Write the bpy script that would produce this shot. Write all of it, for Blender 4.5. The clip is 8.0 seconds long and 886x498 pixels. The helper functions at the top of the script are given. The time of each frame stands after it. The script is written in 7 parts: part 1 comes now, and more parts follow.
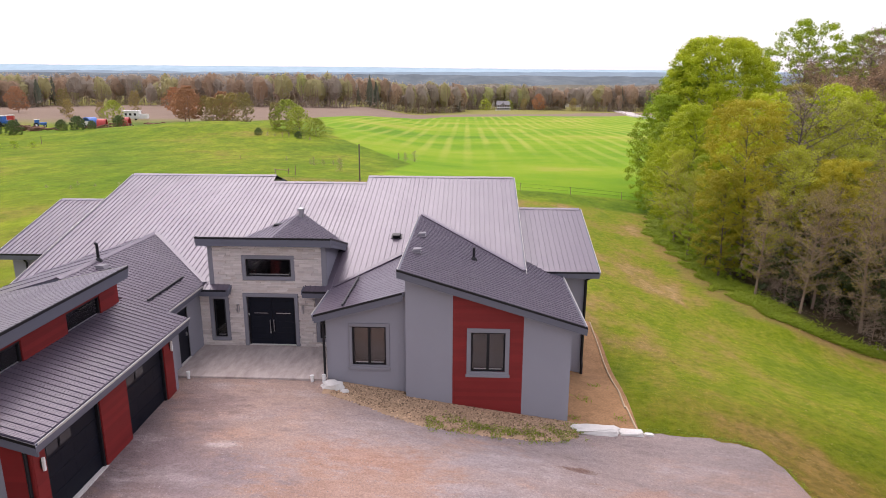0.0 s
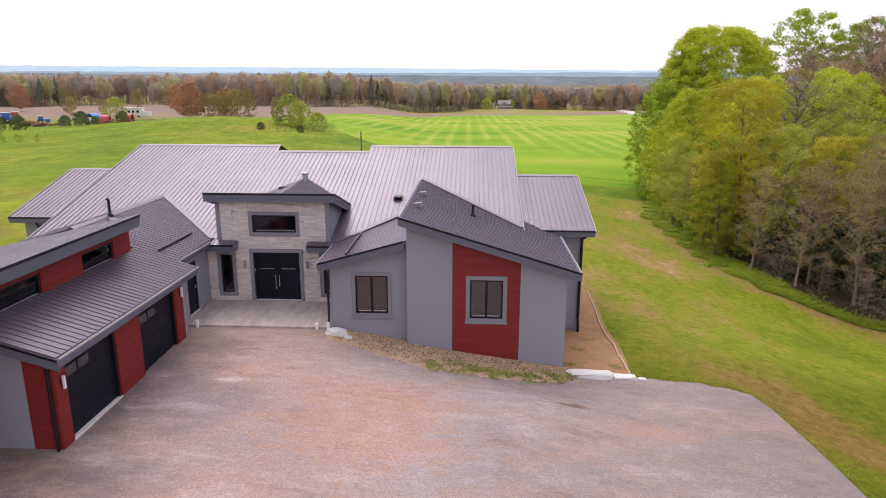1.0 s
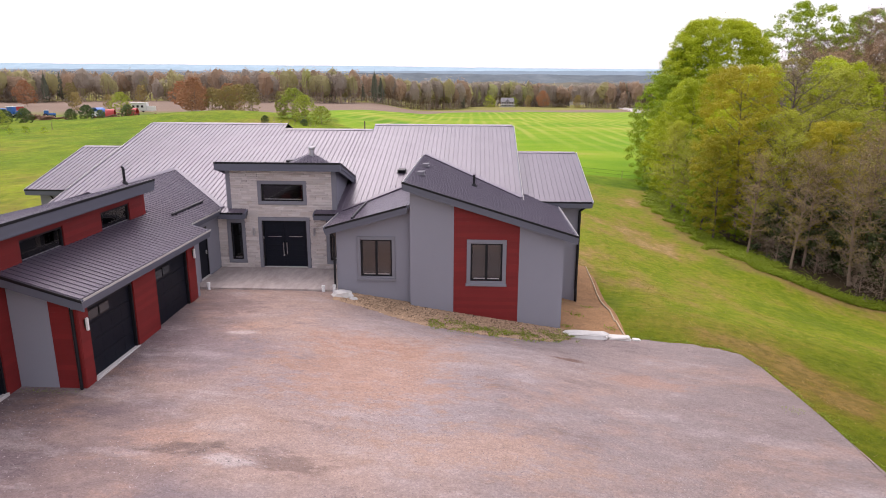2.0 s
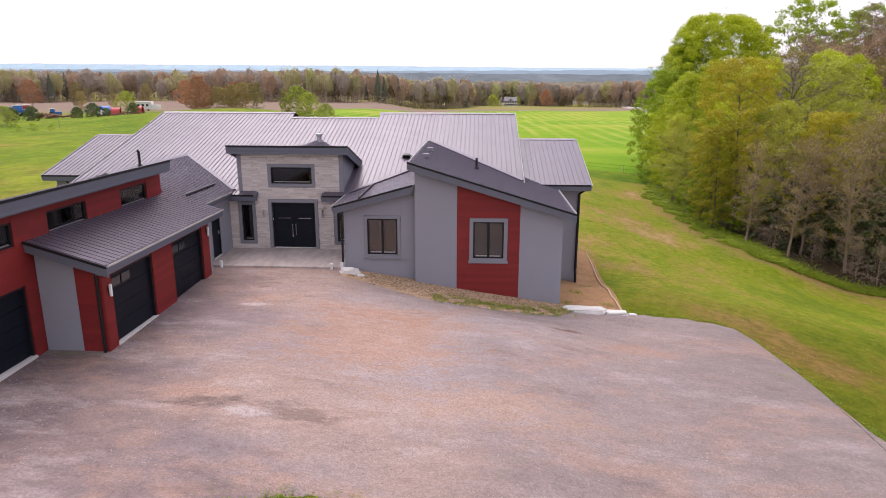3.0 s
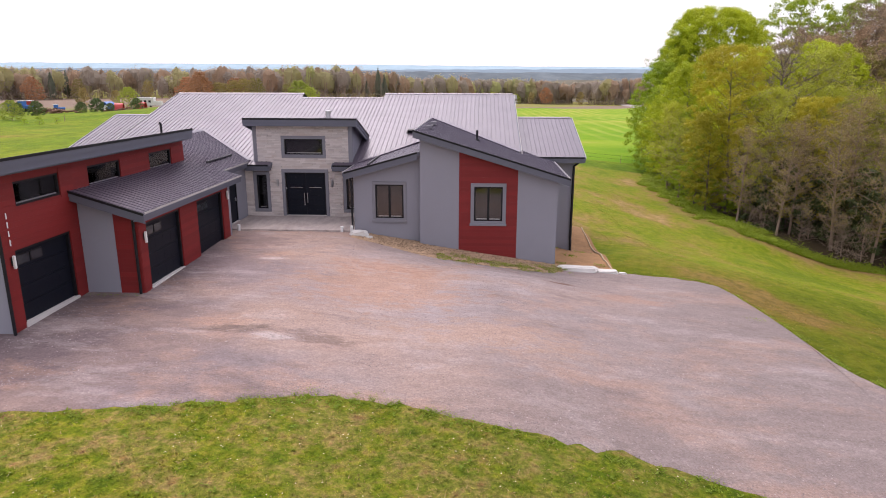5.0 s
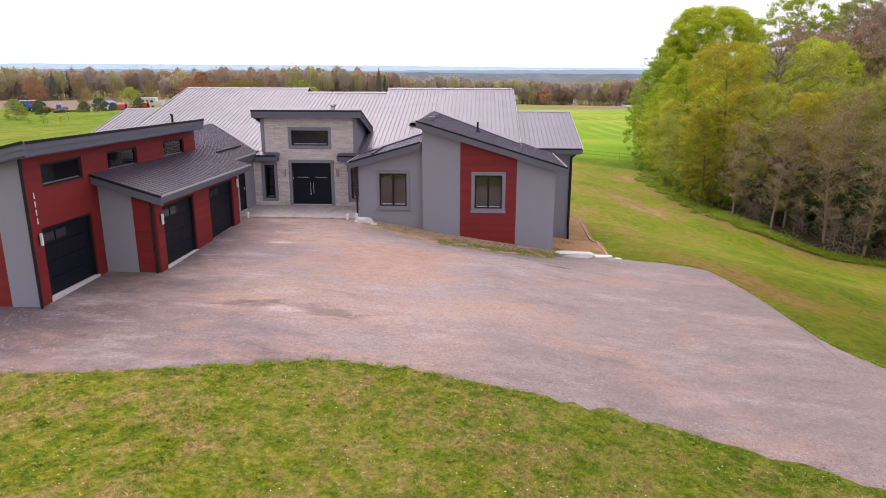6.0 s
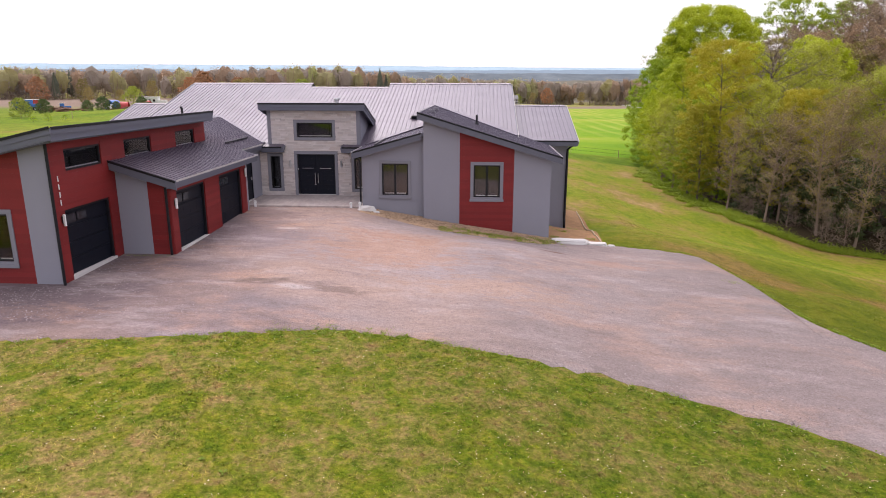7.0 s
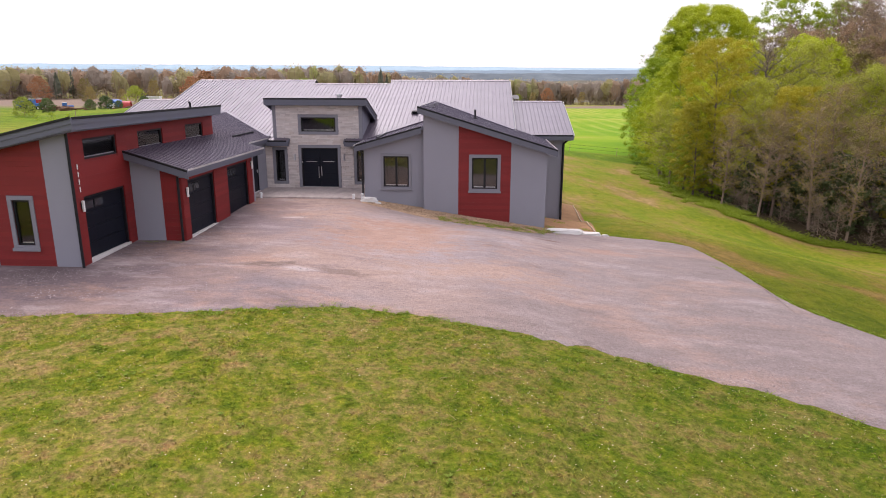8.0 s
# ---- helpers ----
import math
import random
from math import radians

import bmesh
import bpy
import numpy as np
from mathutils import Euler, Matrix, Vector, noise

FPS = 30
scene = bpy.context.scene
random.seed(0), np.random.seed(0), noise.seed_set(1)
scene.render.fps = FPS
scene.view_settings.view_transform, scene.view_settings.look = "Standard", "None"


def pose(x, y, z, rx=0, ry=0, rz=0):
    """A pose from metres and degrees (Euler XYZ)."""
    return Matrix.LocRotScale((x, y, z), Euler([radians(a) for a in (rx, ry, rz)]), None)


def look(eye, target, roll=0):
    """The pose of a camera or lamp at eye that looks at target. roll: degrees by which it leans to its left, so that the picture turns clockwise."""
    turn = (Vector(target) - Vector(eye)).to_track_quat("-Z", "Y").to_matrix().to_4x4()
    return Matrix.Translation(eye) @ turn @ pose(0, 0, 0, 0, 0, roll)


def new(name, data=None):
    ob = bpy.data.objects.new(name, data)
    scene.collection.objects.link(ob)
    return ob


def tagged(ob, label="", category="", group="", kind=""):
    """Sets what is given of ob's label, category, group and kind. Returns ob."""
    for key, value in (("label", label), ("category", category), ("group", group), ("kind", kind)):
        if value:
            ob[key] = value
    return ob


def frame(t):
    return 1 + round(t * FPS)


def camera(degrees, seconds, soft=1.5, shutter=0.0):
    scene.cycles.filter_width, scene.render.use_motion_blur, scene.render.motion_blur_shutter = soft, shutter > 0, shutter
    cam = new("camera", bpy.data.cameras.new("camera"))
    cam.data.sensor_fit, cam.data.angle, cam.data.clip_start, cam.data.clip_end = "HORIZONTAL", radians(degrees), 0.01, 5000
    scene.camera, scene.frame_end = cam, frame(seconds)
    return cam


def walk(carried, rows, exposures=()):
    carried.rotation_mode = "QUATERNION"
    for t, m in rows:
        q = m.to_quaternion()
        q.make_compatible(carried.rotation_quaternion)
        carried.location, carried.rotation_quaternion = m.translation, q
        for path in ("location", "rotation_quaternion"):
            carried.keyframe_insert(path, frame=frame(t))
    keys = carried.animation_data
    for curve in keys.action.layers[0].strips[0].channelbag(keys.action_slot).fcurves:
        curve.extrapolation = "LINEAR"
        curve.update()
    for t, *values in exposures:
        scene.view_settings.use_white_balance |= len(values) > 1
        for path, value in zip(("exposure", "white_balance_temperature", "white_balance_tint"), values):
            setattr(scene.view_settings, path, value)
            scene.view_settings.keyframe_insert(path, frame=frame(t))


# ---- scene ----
cam = camera(68.6, 8.0, soft=0.95)
PATH = [
    (0, (8.026, -24.695, 10.463), (7.944, -22.758, 9.971), 0.2),
    (0.5, (8.147, -25.323, 9.595), (8.057, -23.385, 9.109), 0.1),
    (1, (8.151, -25.965, 8.89), (8.064, -24.028, 8.401), 0.1),
    (1.5, (8.19, -26.603, 8.308), (8.101, -24.667, 7.816), 0.2),
    (3, (8.284, -28.381, 7.294), (8.179, -26.446, 6.8), 0.1),
    (3.5, (8.217, -28.927, 7.027), (8.114, -26.992, 6.533), 0.1),
    (4, (8.234, -29.484, 6.761), (8.13, -27.549, 6.266), 0.1),
    (4.5, (8.263, -30.051, 6.509), (8.159, -28.116, 6.011), 0.1),
    (6, (8.283, -31.798, 5.919), (8.177, -29.863, 5.425), 0.1),
    (6.5, (8.32, -32.427, 5.77), (8.214, -30.492, 5.275), 0.1),
    (7, (8.391, -33.027, 5.622), (8.282, -31.092, 5.128), 0.1),
    (7.5, (8.443, -33.618, 5.506), (8.334, -31.683, 5.011), 0.1),
    (8, (8.515, -34.193, 5.407), (8.404, -32.257, 4.913), 0.1),
]
walk(cam, [(t, look(eye, target, roll)) for t, eye, target, roll in PATH], exposures=[(0.0, 0.02, 6500, 24), (8.0, 0.07, 6500, 24)])


import functools

# ---------------------------------------------------------------- light
SUN_ELEV, SUN_TURN = radians(60), radians(-24)      # hazy, high beyond the house
world = bpy.data.worlds.new("overcast")
scene.world = world
world.use_nodes = True
wn = world.node_tree.nodes
wn.clear()
sky = wn.new("ShaderNodeTexSky")
sky.sky_type, sky.sun_disc = "NISHITA", False
sky.sun_elevation, sky.sun_rotation = SUN_ELEV, SUN_TURN
sky.air_density, sky.dust_density = 1.0, 4.0
blue = wn.new("ShaderNodeBackground")
blue.inputs["Strength"].default_value = 0.06
cloud = wn.new("ShaderNodeBackground")              # the cloud layer that hides the blue
cloud.inputs["Color"].default_value = (0.97, 0.985, 1.0, 1)
cloud.inputs["Strength"].default_value = 0.92
both = wn.new("ShaderNodeAddShader")
wout = wn.new("ShaderNodeOutputWorld")
wl = world.node_tree.links
wl.new(sky.outputs[0], blue.inputs["Color"])
wl.new(blue.outputs[0], both.inputs[0])
wl.new(cloud.outputs[0], both.inputs[1])
wl.new(both.outputs[0], wout.inputs["Surface"])

sun = new("sun", bpy.data.lights.new("sun", "SUN"))
sun.data.energy, sun.data.angle, sun.data.color = 2.5, radians(50), (1.0, 0.95, 0.88)
sun.matrix_world = look((60 * math.sin(SUN_TURN), 60 * math.cos(SUN_TURN), 60 * math.tan(SUN_ELEV)), (0, 0, 0))


# ---------------------------------------------------------------- materials
def node_mat(name):
    m = bpy.data.materials.new(name)
    m.use_nodes = True
    nt = m.node_tree
    return m, nt, nt.nodes["Principled BSDF"]


def val(nt, kind, **sets):
    n = nt.nodes.new(kind)
    for k, v in sets.items():
        n.inputs[k.replace("_", " ")].default_value = v
    return n


def coords(nt, scale=(1, 1, 1), obj=False):
    """World-size coordinates, from the object's own frame or from its place in the world."""
    if obj:
        src = nt.nodes.new("ShaderNodeTexCoord").outputs["Object"]
    else:
        src = nt.nodes.new("ShaderNodeNewGeometry").outputs["Position"]
    mp = nt.nodes.new("ShaderNodeMapping")
    mp.inputs["Scale"].default_value = scale
    nt.links.new(src, mp.inputs["Vector"])
    return mp.outputs[0]


def noise_node(nt, vec, scale, detail=4, rough=0.55):
    n = val(nt, "ShaderNodeTexNoise", Scale=scale, Detail=detail, Roughness=rough)
    nt.links.new(vec, n.inputs["Vector"])
    return n.outputs["Fac"]


def ramp(nt, fac, stops):
    r = nt.nodes.new("ShaderNodeValToRGB")
    e = r.color_ramp.elements
    while len(e) < len(stops):
        e.new(0.5)
    for el, (p, c) in zip(e, stops):
        el.position, el.color = p, (*c, 1)
    nt.links.new(fac, r.inputs["Fac"])
    return r.outputs["Color"]


def mix(nt, fac, a, b, kind="MIX"):
    n = nt.nodes.new("ShaderNodeMix")
    n.data_type, n.blend_type = "RGBA", kind
    for sock, v in ((n.inputs[0], fac), (n.inputs[6], a), (n.inputs[7], b)):
        if isinstance(v, (int, float)):
            sock.default_value = v
        elif isinstance(v, tuple):
            sock.default_value = (*v, 1)
        else:
            nt.links.new(v, sock)
    return n.outputs[2]


def calc_node(nt, op, a, b2):
    n = nt.nodes.new("ShaderNodeMath")
    n.operation = op
    for i, q in enumerate((a, b2)):
        if isinstance(q, (int, float)):
            n.inputs[i].default_value = q
        else:
            nt.links.new(q, n.inputs[i])
    return n.outputs[0]


def step_node(nt, q, lo, hi):
    n = nt.nodes.new("ShaderNodeMapRange")
    n.interpolation_type = "SMOOTHSTEP"
    n.inputs[1].default_value, n.inputs[2].default_value = lo, hi
    nt.links.new(q, n.inputs[0])
    return n.outputs[0]


def bump(nt, bsdf, height, strength=0.3, dist=0.01):
    b = val(nt, "ShaderNodeBump", Strength=strength, Distance=dist)
    nt.links.new(height, b.inputs["Height"])
    nt.links.new(b.outputs[0], bsdf.inputs["Normal"])


def plain(name, col, rough=0.6, metal=0.0, vary=0.12, scale=3.0, grain=60.0, bmp=0.15, spec=0.5, island=0.0, rnd=0.0):
    """A painted or moulded surface: two scales of uneven tone and a fine relief."""
    m, nt, b = node_mat(name)
    v = coords(nt)
    big, small = noise_node(nt, v, scale), noise_node(nt, v, grain, 2)
    dark, light = tuple(c * (1 - vary) for c in col), tuple(min(1, c * (1 + vary)) for c in col)
    c = mix(nt, big, dark, light)
    c = mix(nt, 0.35, c, ramp(nt, small, [(0.3, dark), (0.7, light)]))
    if island or rnd:
        if rnd:
            src = nt.nodes.new("ShaderNodeObjectInfo").outputs["Random"]
        else:
            src = nt.nodes.new("ShaderNodeNewGeometry").outputs["Random Per Island"]
        k = max(island, rnd)
        tone = ramp(nt, src, [(0, (1 - k,) * 3), (1, (1 + k,) * 3)])
        c = mix(nt, 1.0, c, tone, "MULTIPLY")
    nt.links.new(c, b.inputs["Base Color"])
    b.inputs["Roughness"].default_value, b.inputs["Metallic"].default_value = rough, metal
    b.inputs["Specular IOR Level"].default_value = spec
    if bmp:
        bump(nt, b, small, bmp, 0.004)
    return m


STUCCO = plain("grey_stucco", (0.268, 0.266, 0.304), 0.85, vary=0.07, scale=1.2, grain=90, bmp=0.5, spec=0.25)
TRIM = plain("grey_trim", (0.22, 0.217, 0.245), 0.75, vary=0.06, grain=80, bmp=0.25, spec=0.3)
FASCIA = plain("slate_fascia", (0.115, 0.12, 0.155), 0.5, vary=0.07, grain=40, bmp=0.1)
RED = plain("red_board", (0.20, 0.017, 0.016), 0.62, vary=0.14, scale=2.2, grain=50, bmp=0.25, spec=0.35, rnd=0.1)
BLACK = plain("black_paint", (0.005, 0.007, 0.014), 0.5, vary=0.2, bmp=0.1, spec=0.22)
BLACK_METAL = plain("black_metal", (0.010, 0.010, 0.013), 0.45, vary=0.2, bmp=0.05, spec=0.3)
STEEL = plain("brushed_steel", (0.62, 0.62, 0.64), 0.3, metal=1.0, vary=0.06, bmp=0.05)
WHITE = plain("white_plastic", (0.75, 0.75, 0.74), 0.45, vary=0.05, bmp=0.05)
DRIP = plain("pale_drip_edge", (0.43, 0.41, 0.40), 0.4, vary=0.06, bmp=0.05)
DARK_ROOM = plain("dim_interior", (0.09, 0.08, 0.075), 0.9, vary=0.1, bmp=0)
BLIND = plain("taupe_blind", (0.16, 0.125, 0.115), 0.8, vary=0.08, bmp=0.1)
SNOW_BAR = plain("dark_bar", (0.03, 0.03, 0.036), 0.5, vary=0.1, bmp=0.05)


def roof_material(name, col, rough):
    m, nt, b = node_mat(name)
    v = coords(nt)
    big = noise_node(nt, v, 0.7, 5)
    c = mix(nt, big, tuple(x * 0.9 for x in col), tuple(x * 1.1 for x in col))
    tone = ramp(nt, nt.nodes.new("ShaderNodeObjectInfo").outputs["Random"], [(0, (0.94,) * 3), (1, (1.06,) * 3)])
    c = mix(nt, 1.0, c, tone, "MULTIPLY")
    nt.links.new(c, b.inputs["Base Color"])
    r = ramp(nt, big, [(0.3, (rough * 0.85,) * 3), (0.75, (rough * 1.2,) * 3)])
    nt.links.new(r, b.inputs["Roughness"])
    b.inputs["Metallic"].default_value = 0.15
    b.inputs["Specular IOR Level"].default_value = 0.5
    b.inputs["Specular Tint"].default_value = (0.88, 0.95, 1.0, 1.0)
    b.inputs["Coat Weight"].default_value, b.inputs["Coat Roughness"].default_value = 0.16, 0.2
    return m


ROOF = roof_material("charcoal_roof_metal", (0.100, 0.080, 0.107), 0.36)


def stone_material():
    m, nt, b = node_mat("pale_ledgestone")
    v = coords(nt)
    big, small = noise_node(nt, v, 4, 5), noise_node(nt, v, 45, 4)
    tone = ramp(nt, nt.nodes.new("ShaderNodeObjectInfo").outputs["Random"],
                [(0, (0.41, 0.345, 0.33)), (0.2, (0.72, 0.63, 0.60)), (0.4, (0.56, 0.50, 0.485)), (0.6, (0.78, 0.70, 0.67)), (0.8, (0.64, 0.565, 0.545)), (1, (0.55, 0.44, 0.385))])
    c = mix(nt, ramp(nt, big, [(0.3, (0, 0, 0)), (0.8, (0.6,) * 3)]), tone, (0.62, 0.53, 0.485))
    c = mix(nt, 0.3, c, ramp(nt, small, [(0.3, (0.36, 0.33, 0.30)), (0.75, (0.70, 0.68, 0.64))]))
    nt.links.new(c, b.inputs["Base Color"])
    b.inputs["Roughness"].default_value = 0.9
    bump(nt, b, small, 0.7, 0.012)
    return m


STONE = stone_material()
MORTAR = plain("stone_joint", (0.40, 0.345, 0.31), 0.95, vary=0.15, bmp=0.4)
ROCK = plain("white_limestone", (0.62, 0.6, 0.57), 0.9, vary=0.2, scale=4, grain=30, bmp=0.7)
def concrete_material():
    """Broomed concrete with damp stains, swept streaks and hairline pores."""
    m, nt, b = node_mat("concrete")
    v = coords(nt)
    c = mix(nt, noise_node(nt, v, 0.7, 6, 0.65), (0.31, 0.255, 0.235), (0.52, 0.46, 0.435))
    streak = noise_node(nt, coords(nt, (1.6, 0.5, 1)), 1.6, 7, 0.72)
    c = mix(nt, 0.7, c, ramp(nt, streak, [(0.35, (0.62, 0.58, 0.56)), (0.5, (0.98, 0.97, 0.96)), (0.66, (1.3, 1.3, 1.3))]), "MULTIPLY")
    pores = noise_node(nt, v, 45, 3, 0.7)
    c = mix(nt, 0.3, c, ramp(nt, pores, [(0.3, (0.6,) * 3), (0.7, (1.3,) * 3)]), "MULTIPLY")
    nt.links.new(c, b.inputs["Base Color"])
    nt.links.new(ramp(nt, streak, [(0.35, (0.5,) * 3), (0.65, (0.9,) * 3)]), b.inputs["Roughness"])
    b.inputs["Specular IOR Level"].default_value = 0.35
    bump(nt, b, pores, 0.3, 0.004)
    return m


CONCRETE = concrete_material()
SILL_CONC = plain("pale_concrete", (0.58, 0.55, 0.53), 0.85, vary=0.1, grain=50, bmp=0.3)
TIMBER = plain("weathered_timber", (0.42, 0.33, 0.22), 0.85, vary=0.2, grain=30, bmp=0.4)


def glass_material():
    m = bpy.data.materials.new("window_glass")
    m.use_nodes = True
    nt = m.node_tree
    nt.nodes.clear()
    tr = nt.nodes.new("ShaderNodeBsdfTransparent")
    tr.inputs["Color"].default_value = (0.72, 0.74, 0.74, 1)
    gl = nt.nodes.new("ShaderNodeBsdfGlossy")
    gl.inputs["Roughness"].default_value = 0.03
    fr = nt.nodes.new("ShaderNodeFresnel")
    fr.inputs["IOR"].default_value = 1.85
    mx = nt.nodes.new("ShaderNodeMixShader")
    out = nt.nodes.new("ShaderNodeOutputMaterial")
    nt.links.new(fr.outputs[0], mx.inputs[0])
    nt.links.new(tr.outputs[0], mx.inputs[1])
    nt.links.new(gl.outputs[0], mx.inputs[2])
    nt.links.new(mx.outputs[0], out.inputs["Surface"])
    return m


GLASS = glass_material()


def gravel_material():
    m, nt, b = node_mat("red_grey_gravel")
    v = coords(nt)
    def driven(turn, scale):
        mp = nt.nodes.new("ShaderNodeMapping")
        mp.inputs["Rotation"].default_value, mp.inputs["Scale"].default_value = (0, 0, radians(turn)), scale
        nt.links.new(v, mp.inputs["Vector"])
        return mp.outputs[0]

    big = noise_node(nt, coords(nt, (0.6, 1.0, 1)), 0.15, 4, 0.6)
    tone = noise_node(nt, v, 0.09, 3, 0.5)
    tracks = noise_node(nt, driven(28, (0.4, 1.0, 1)), 0.8, 8, 0.7)
    scuff = noise_node(nt, driven(-35, (0.4, 1.0, 1)), 2.8, 6, 0.75)
    worn = noise_node(nt, driven(20, (0.5, 1.0, 1)), 0.42, 7, 0.72)
    fine = noise_node(nt, v, 9, 6, 0.8)
    grit = noise_node(nt, v, 38, 3, 0.8)
    stones = val(nt, "ShaderNodeTexVoronoi", Scale=24.0)
    nt.links.new(v, stones.inputs["Vector"])
    c = mix(nt, ramp(nt, tone, [(0.38, (0, 0, 0)), (0.62, (1, 1, 1))]), (0.235, 0.197, 0.197), (0.32, 0.272, 0.272))
    sep = nt.nodes.new("ShaderNodeSeparateXYZ")          # darker with less rust towards the lane, darker and redder towards the doors
    nt.links.new(v, sep.inputs[0])
    lane = nt.nodes.new("ShaderNodeMapRange")
    lane.interpolation_type = "SMOOTHSTEP"
    lane.inputs[1].default_value, lane.inputs[2].default_value = 7, 18
    along = calc_node(nt, "ADD", sep.outputs[0], calc_node(nt, "MULTIPLY", calc_node(nt, "MAXIMUM", calc_node(nt, "SUBTRACT", -9.0, sep.outputs[1]), 0.0), 0.45))
    nt.links.new(along, lane.inputs[0])
    c = mix(nt, lane.outputs[0], c, mix(nt, 1.0, c, (0.72, 0.685, 0.66), "MULTIPLY"))
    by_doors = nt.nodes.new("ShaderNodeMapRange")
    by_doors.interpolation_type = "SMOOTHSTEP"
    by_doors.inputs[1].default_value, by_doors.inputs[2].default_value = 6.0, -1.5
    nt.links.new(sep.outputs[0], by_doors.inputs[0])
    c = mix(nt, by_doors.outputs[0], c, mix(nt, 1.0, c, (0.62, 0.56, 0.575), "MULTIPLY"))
    rust = ramp(nt, big, [(0.42, (0, 0, 0)), (0.58, (0.78,) * 3)])
    rust = mix(nt, lane.outputs[0], rust, mix(nt, 1.0, rust, (0.15,) * 3, "MULTIPLY"))
    c = mix(nt, rust, c, mix(nt, worn, (0.28, 0.195, 0.16), (0.40, 0.29, 0.235)))
    c = mix(nt, ramp(nt, worn, [(0.51, (0, 0, 0)), (0.64, (0.6,) * 3)]), c, (0.36, 0.225, 0.165))
    c = mix(nt, ramp(nt, tracks, [(0.33, (0.75,) * 3), (0.45, (0, 0, 0))]), c, (0.165, 0.125, 0.122))
    c = mix(nt, ramp(nt, tracks, [(0.53, (0, 0, 0)), (0.68, (0.55,) * 3)]), c, (0.39, 0.34, 0.335))
    c = mix(nt, calc_node(nt, "MULTIPLY", lane.outputs[0], 0.4), c, (0.205, 0.175, 0.168))
    # tyre-worn smears, bare rusty fill and a few pale scrapes
    for x0, y0, rx, ry, col, much in ((5.0, -9.6, 3.0, 2.4, (0.36, 0.225, 0.165), 0.7), (8.6, -13.2, 2.8, 1.1, (0.37, 0.25, 0.19), 0.6), (4.6, -7.4, 2.0, 0.8, (0.34, 0.21, 0.16), 0.6), (13.8, -7.8, 1.6, 0.6, (0.34, 0.215, 0.165), 0.6),
                                      (4.0, -14.4, 1.0, 0.35, (0.14, 0.10, 0.09), 0.55), (1.6, -14.1, 0.9, 0.28, (0.13, 0.095, 0.085), 0.7), (11.5, -6.6, 0.5, 0.17, (0.15, 0.085, 0.065), 0.85),
                                      (0.6, -7.4, 0.55, 0.2, (0.46, 0.40, 0.38), 0.6), (2.8, -14.5, 0.7, 0.25, (0.45, 0.40, 0.39), 0.6), (-0.6, -5.0, 1.3, 0.8, (0.16, 0.115, 0.115), 0.5)):
        mp = nt.nodes.new("ShaderNodeMapping")
        mp.inputs["Scale"].default_value, mp.inputs["Location"].default_value = (1 / rx, 1 / ry, 0), (-x0 / rx, -y0 / ry, 0)
        nt.links.new(v, mp.inputs["Vector"])
        ln = nt.nodes.new("ShaderNodeVectorMath")
        ln.operation = "LENGTH"
        nt.links.new(mp.outputs[0], ln.inputs[0])
        edge = calc_node(nt, "ADD", ln.outputs["Value"], calc_node(nt, "MULTIPLY", calc_node(nt, "SUBTRACT", scuff, 0.5), 4.0))
        c = mix(nt, calc_node(nt, "MULTIPLY", step_node(nt, edge, 1.25, 0.35), much), c, col)
    c = mix(nt, 0.45, c, ramp(nt, scuff, [(0.3, (0.72,) * 3), (0.7, (1.3,) * 3)]), "MULTIPLY")
    c = mix(nt, 0.3, c, ramp(nt, fine, [(0.28, (0.5,) * 3), (0.72, (1.5,) * 3)]), "MULTIPLY")
    c = mix(nt, 0.25, c, ramp(nt, grit, [(0.3, (0.5,) * 3), (0.7, (1.5,) * 3)]), "MULTIPLY")
    c = mix(nt, 0.3, c, ramp(nt, stones.outputs["Color"], [(0.1, (0.6,) * 3), (0.9, (1.4,) * 3)]), "MULTIPLY")
    nt.links.new(c, b.inputs["Base Color"])
    b.inputs["Roughness"].default_value, b.inputs["Specular IOR Level"].default_value = 0.95, 0.2
    bump(nt, b, stones.outputs["Distance"], 0.8, 0.02)
    return m


GRAVEL = gravel_material()


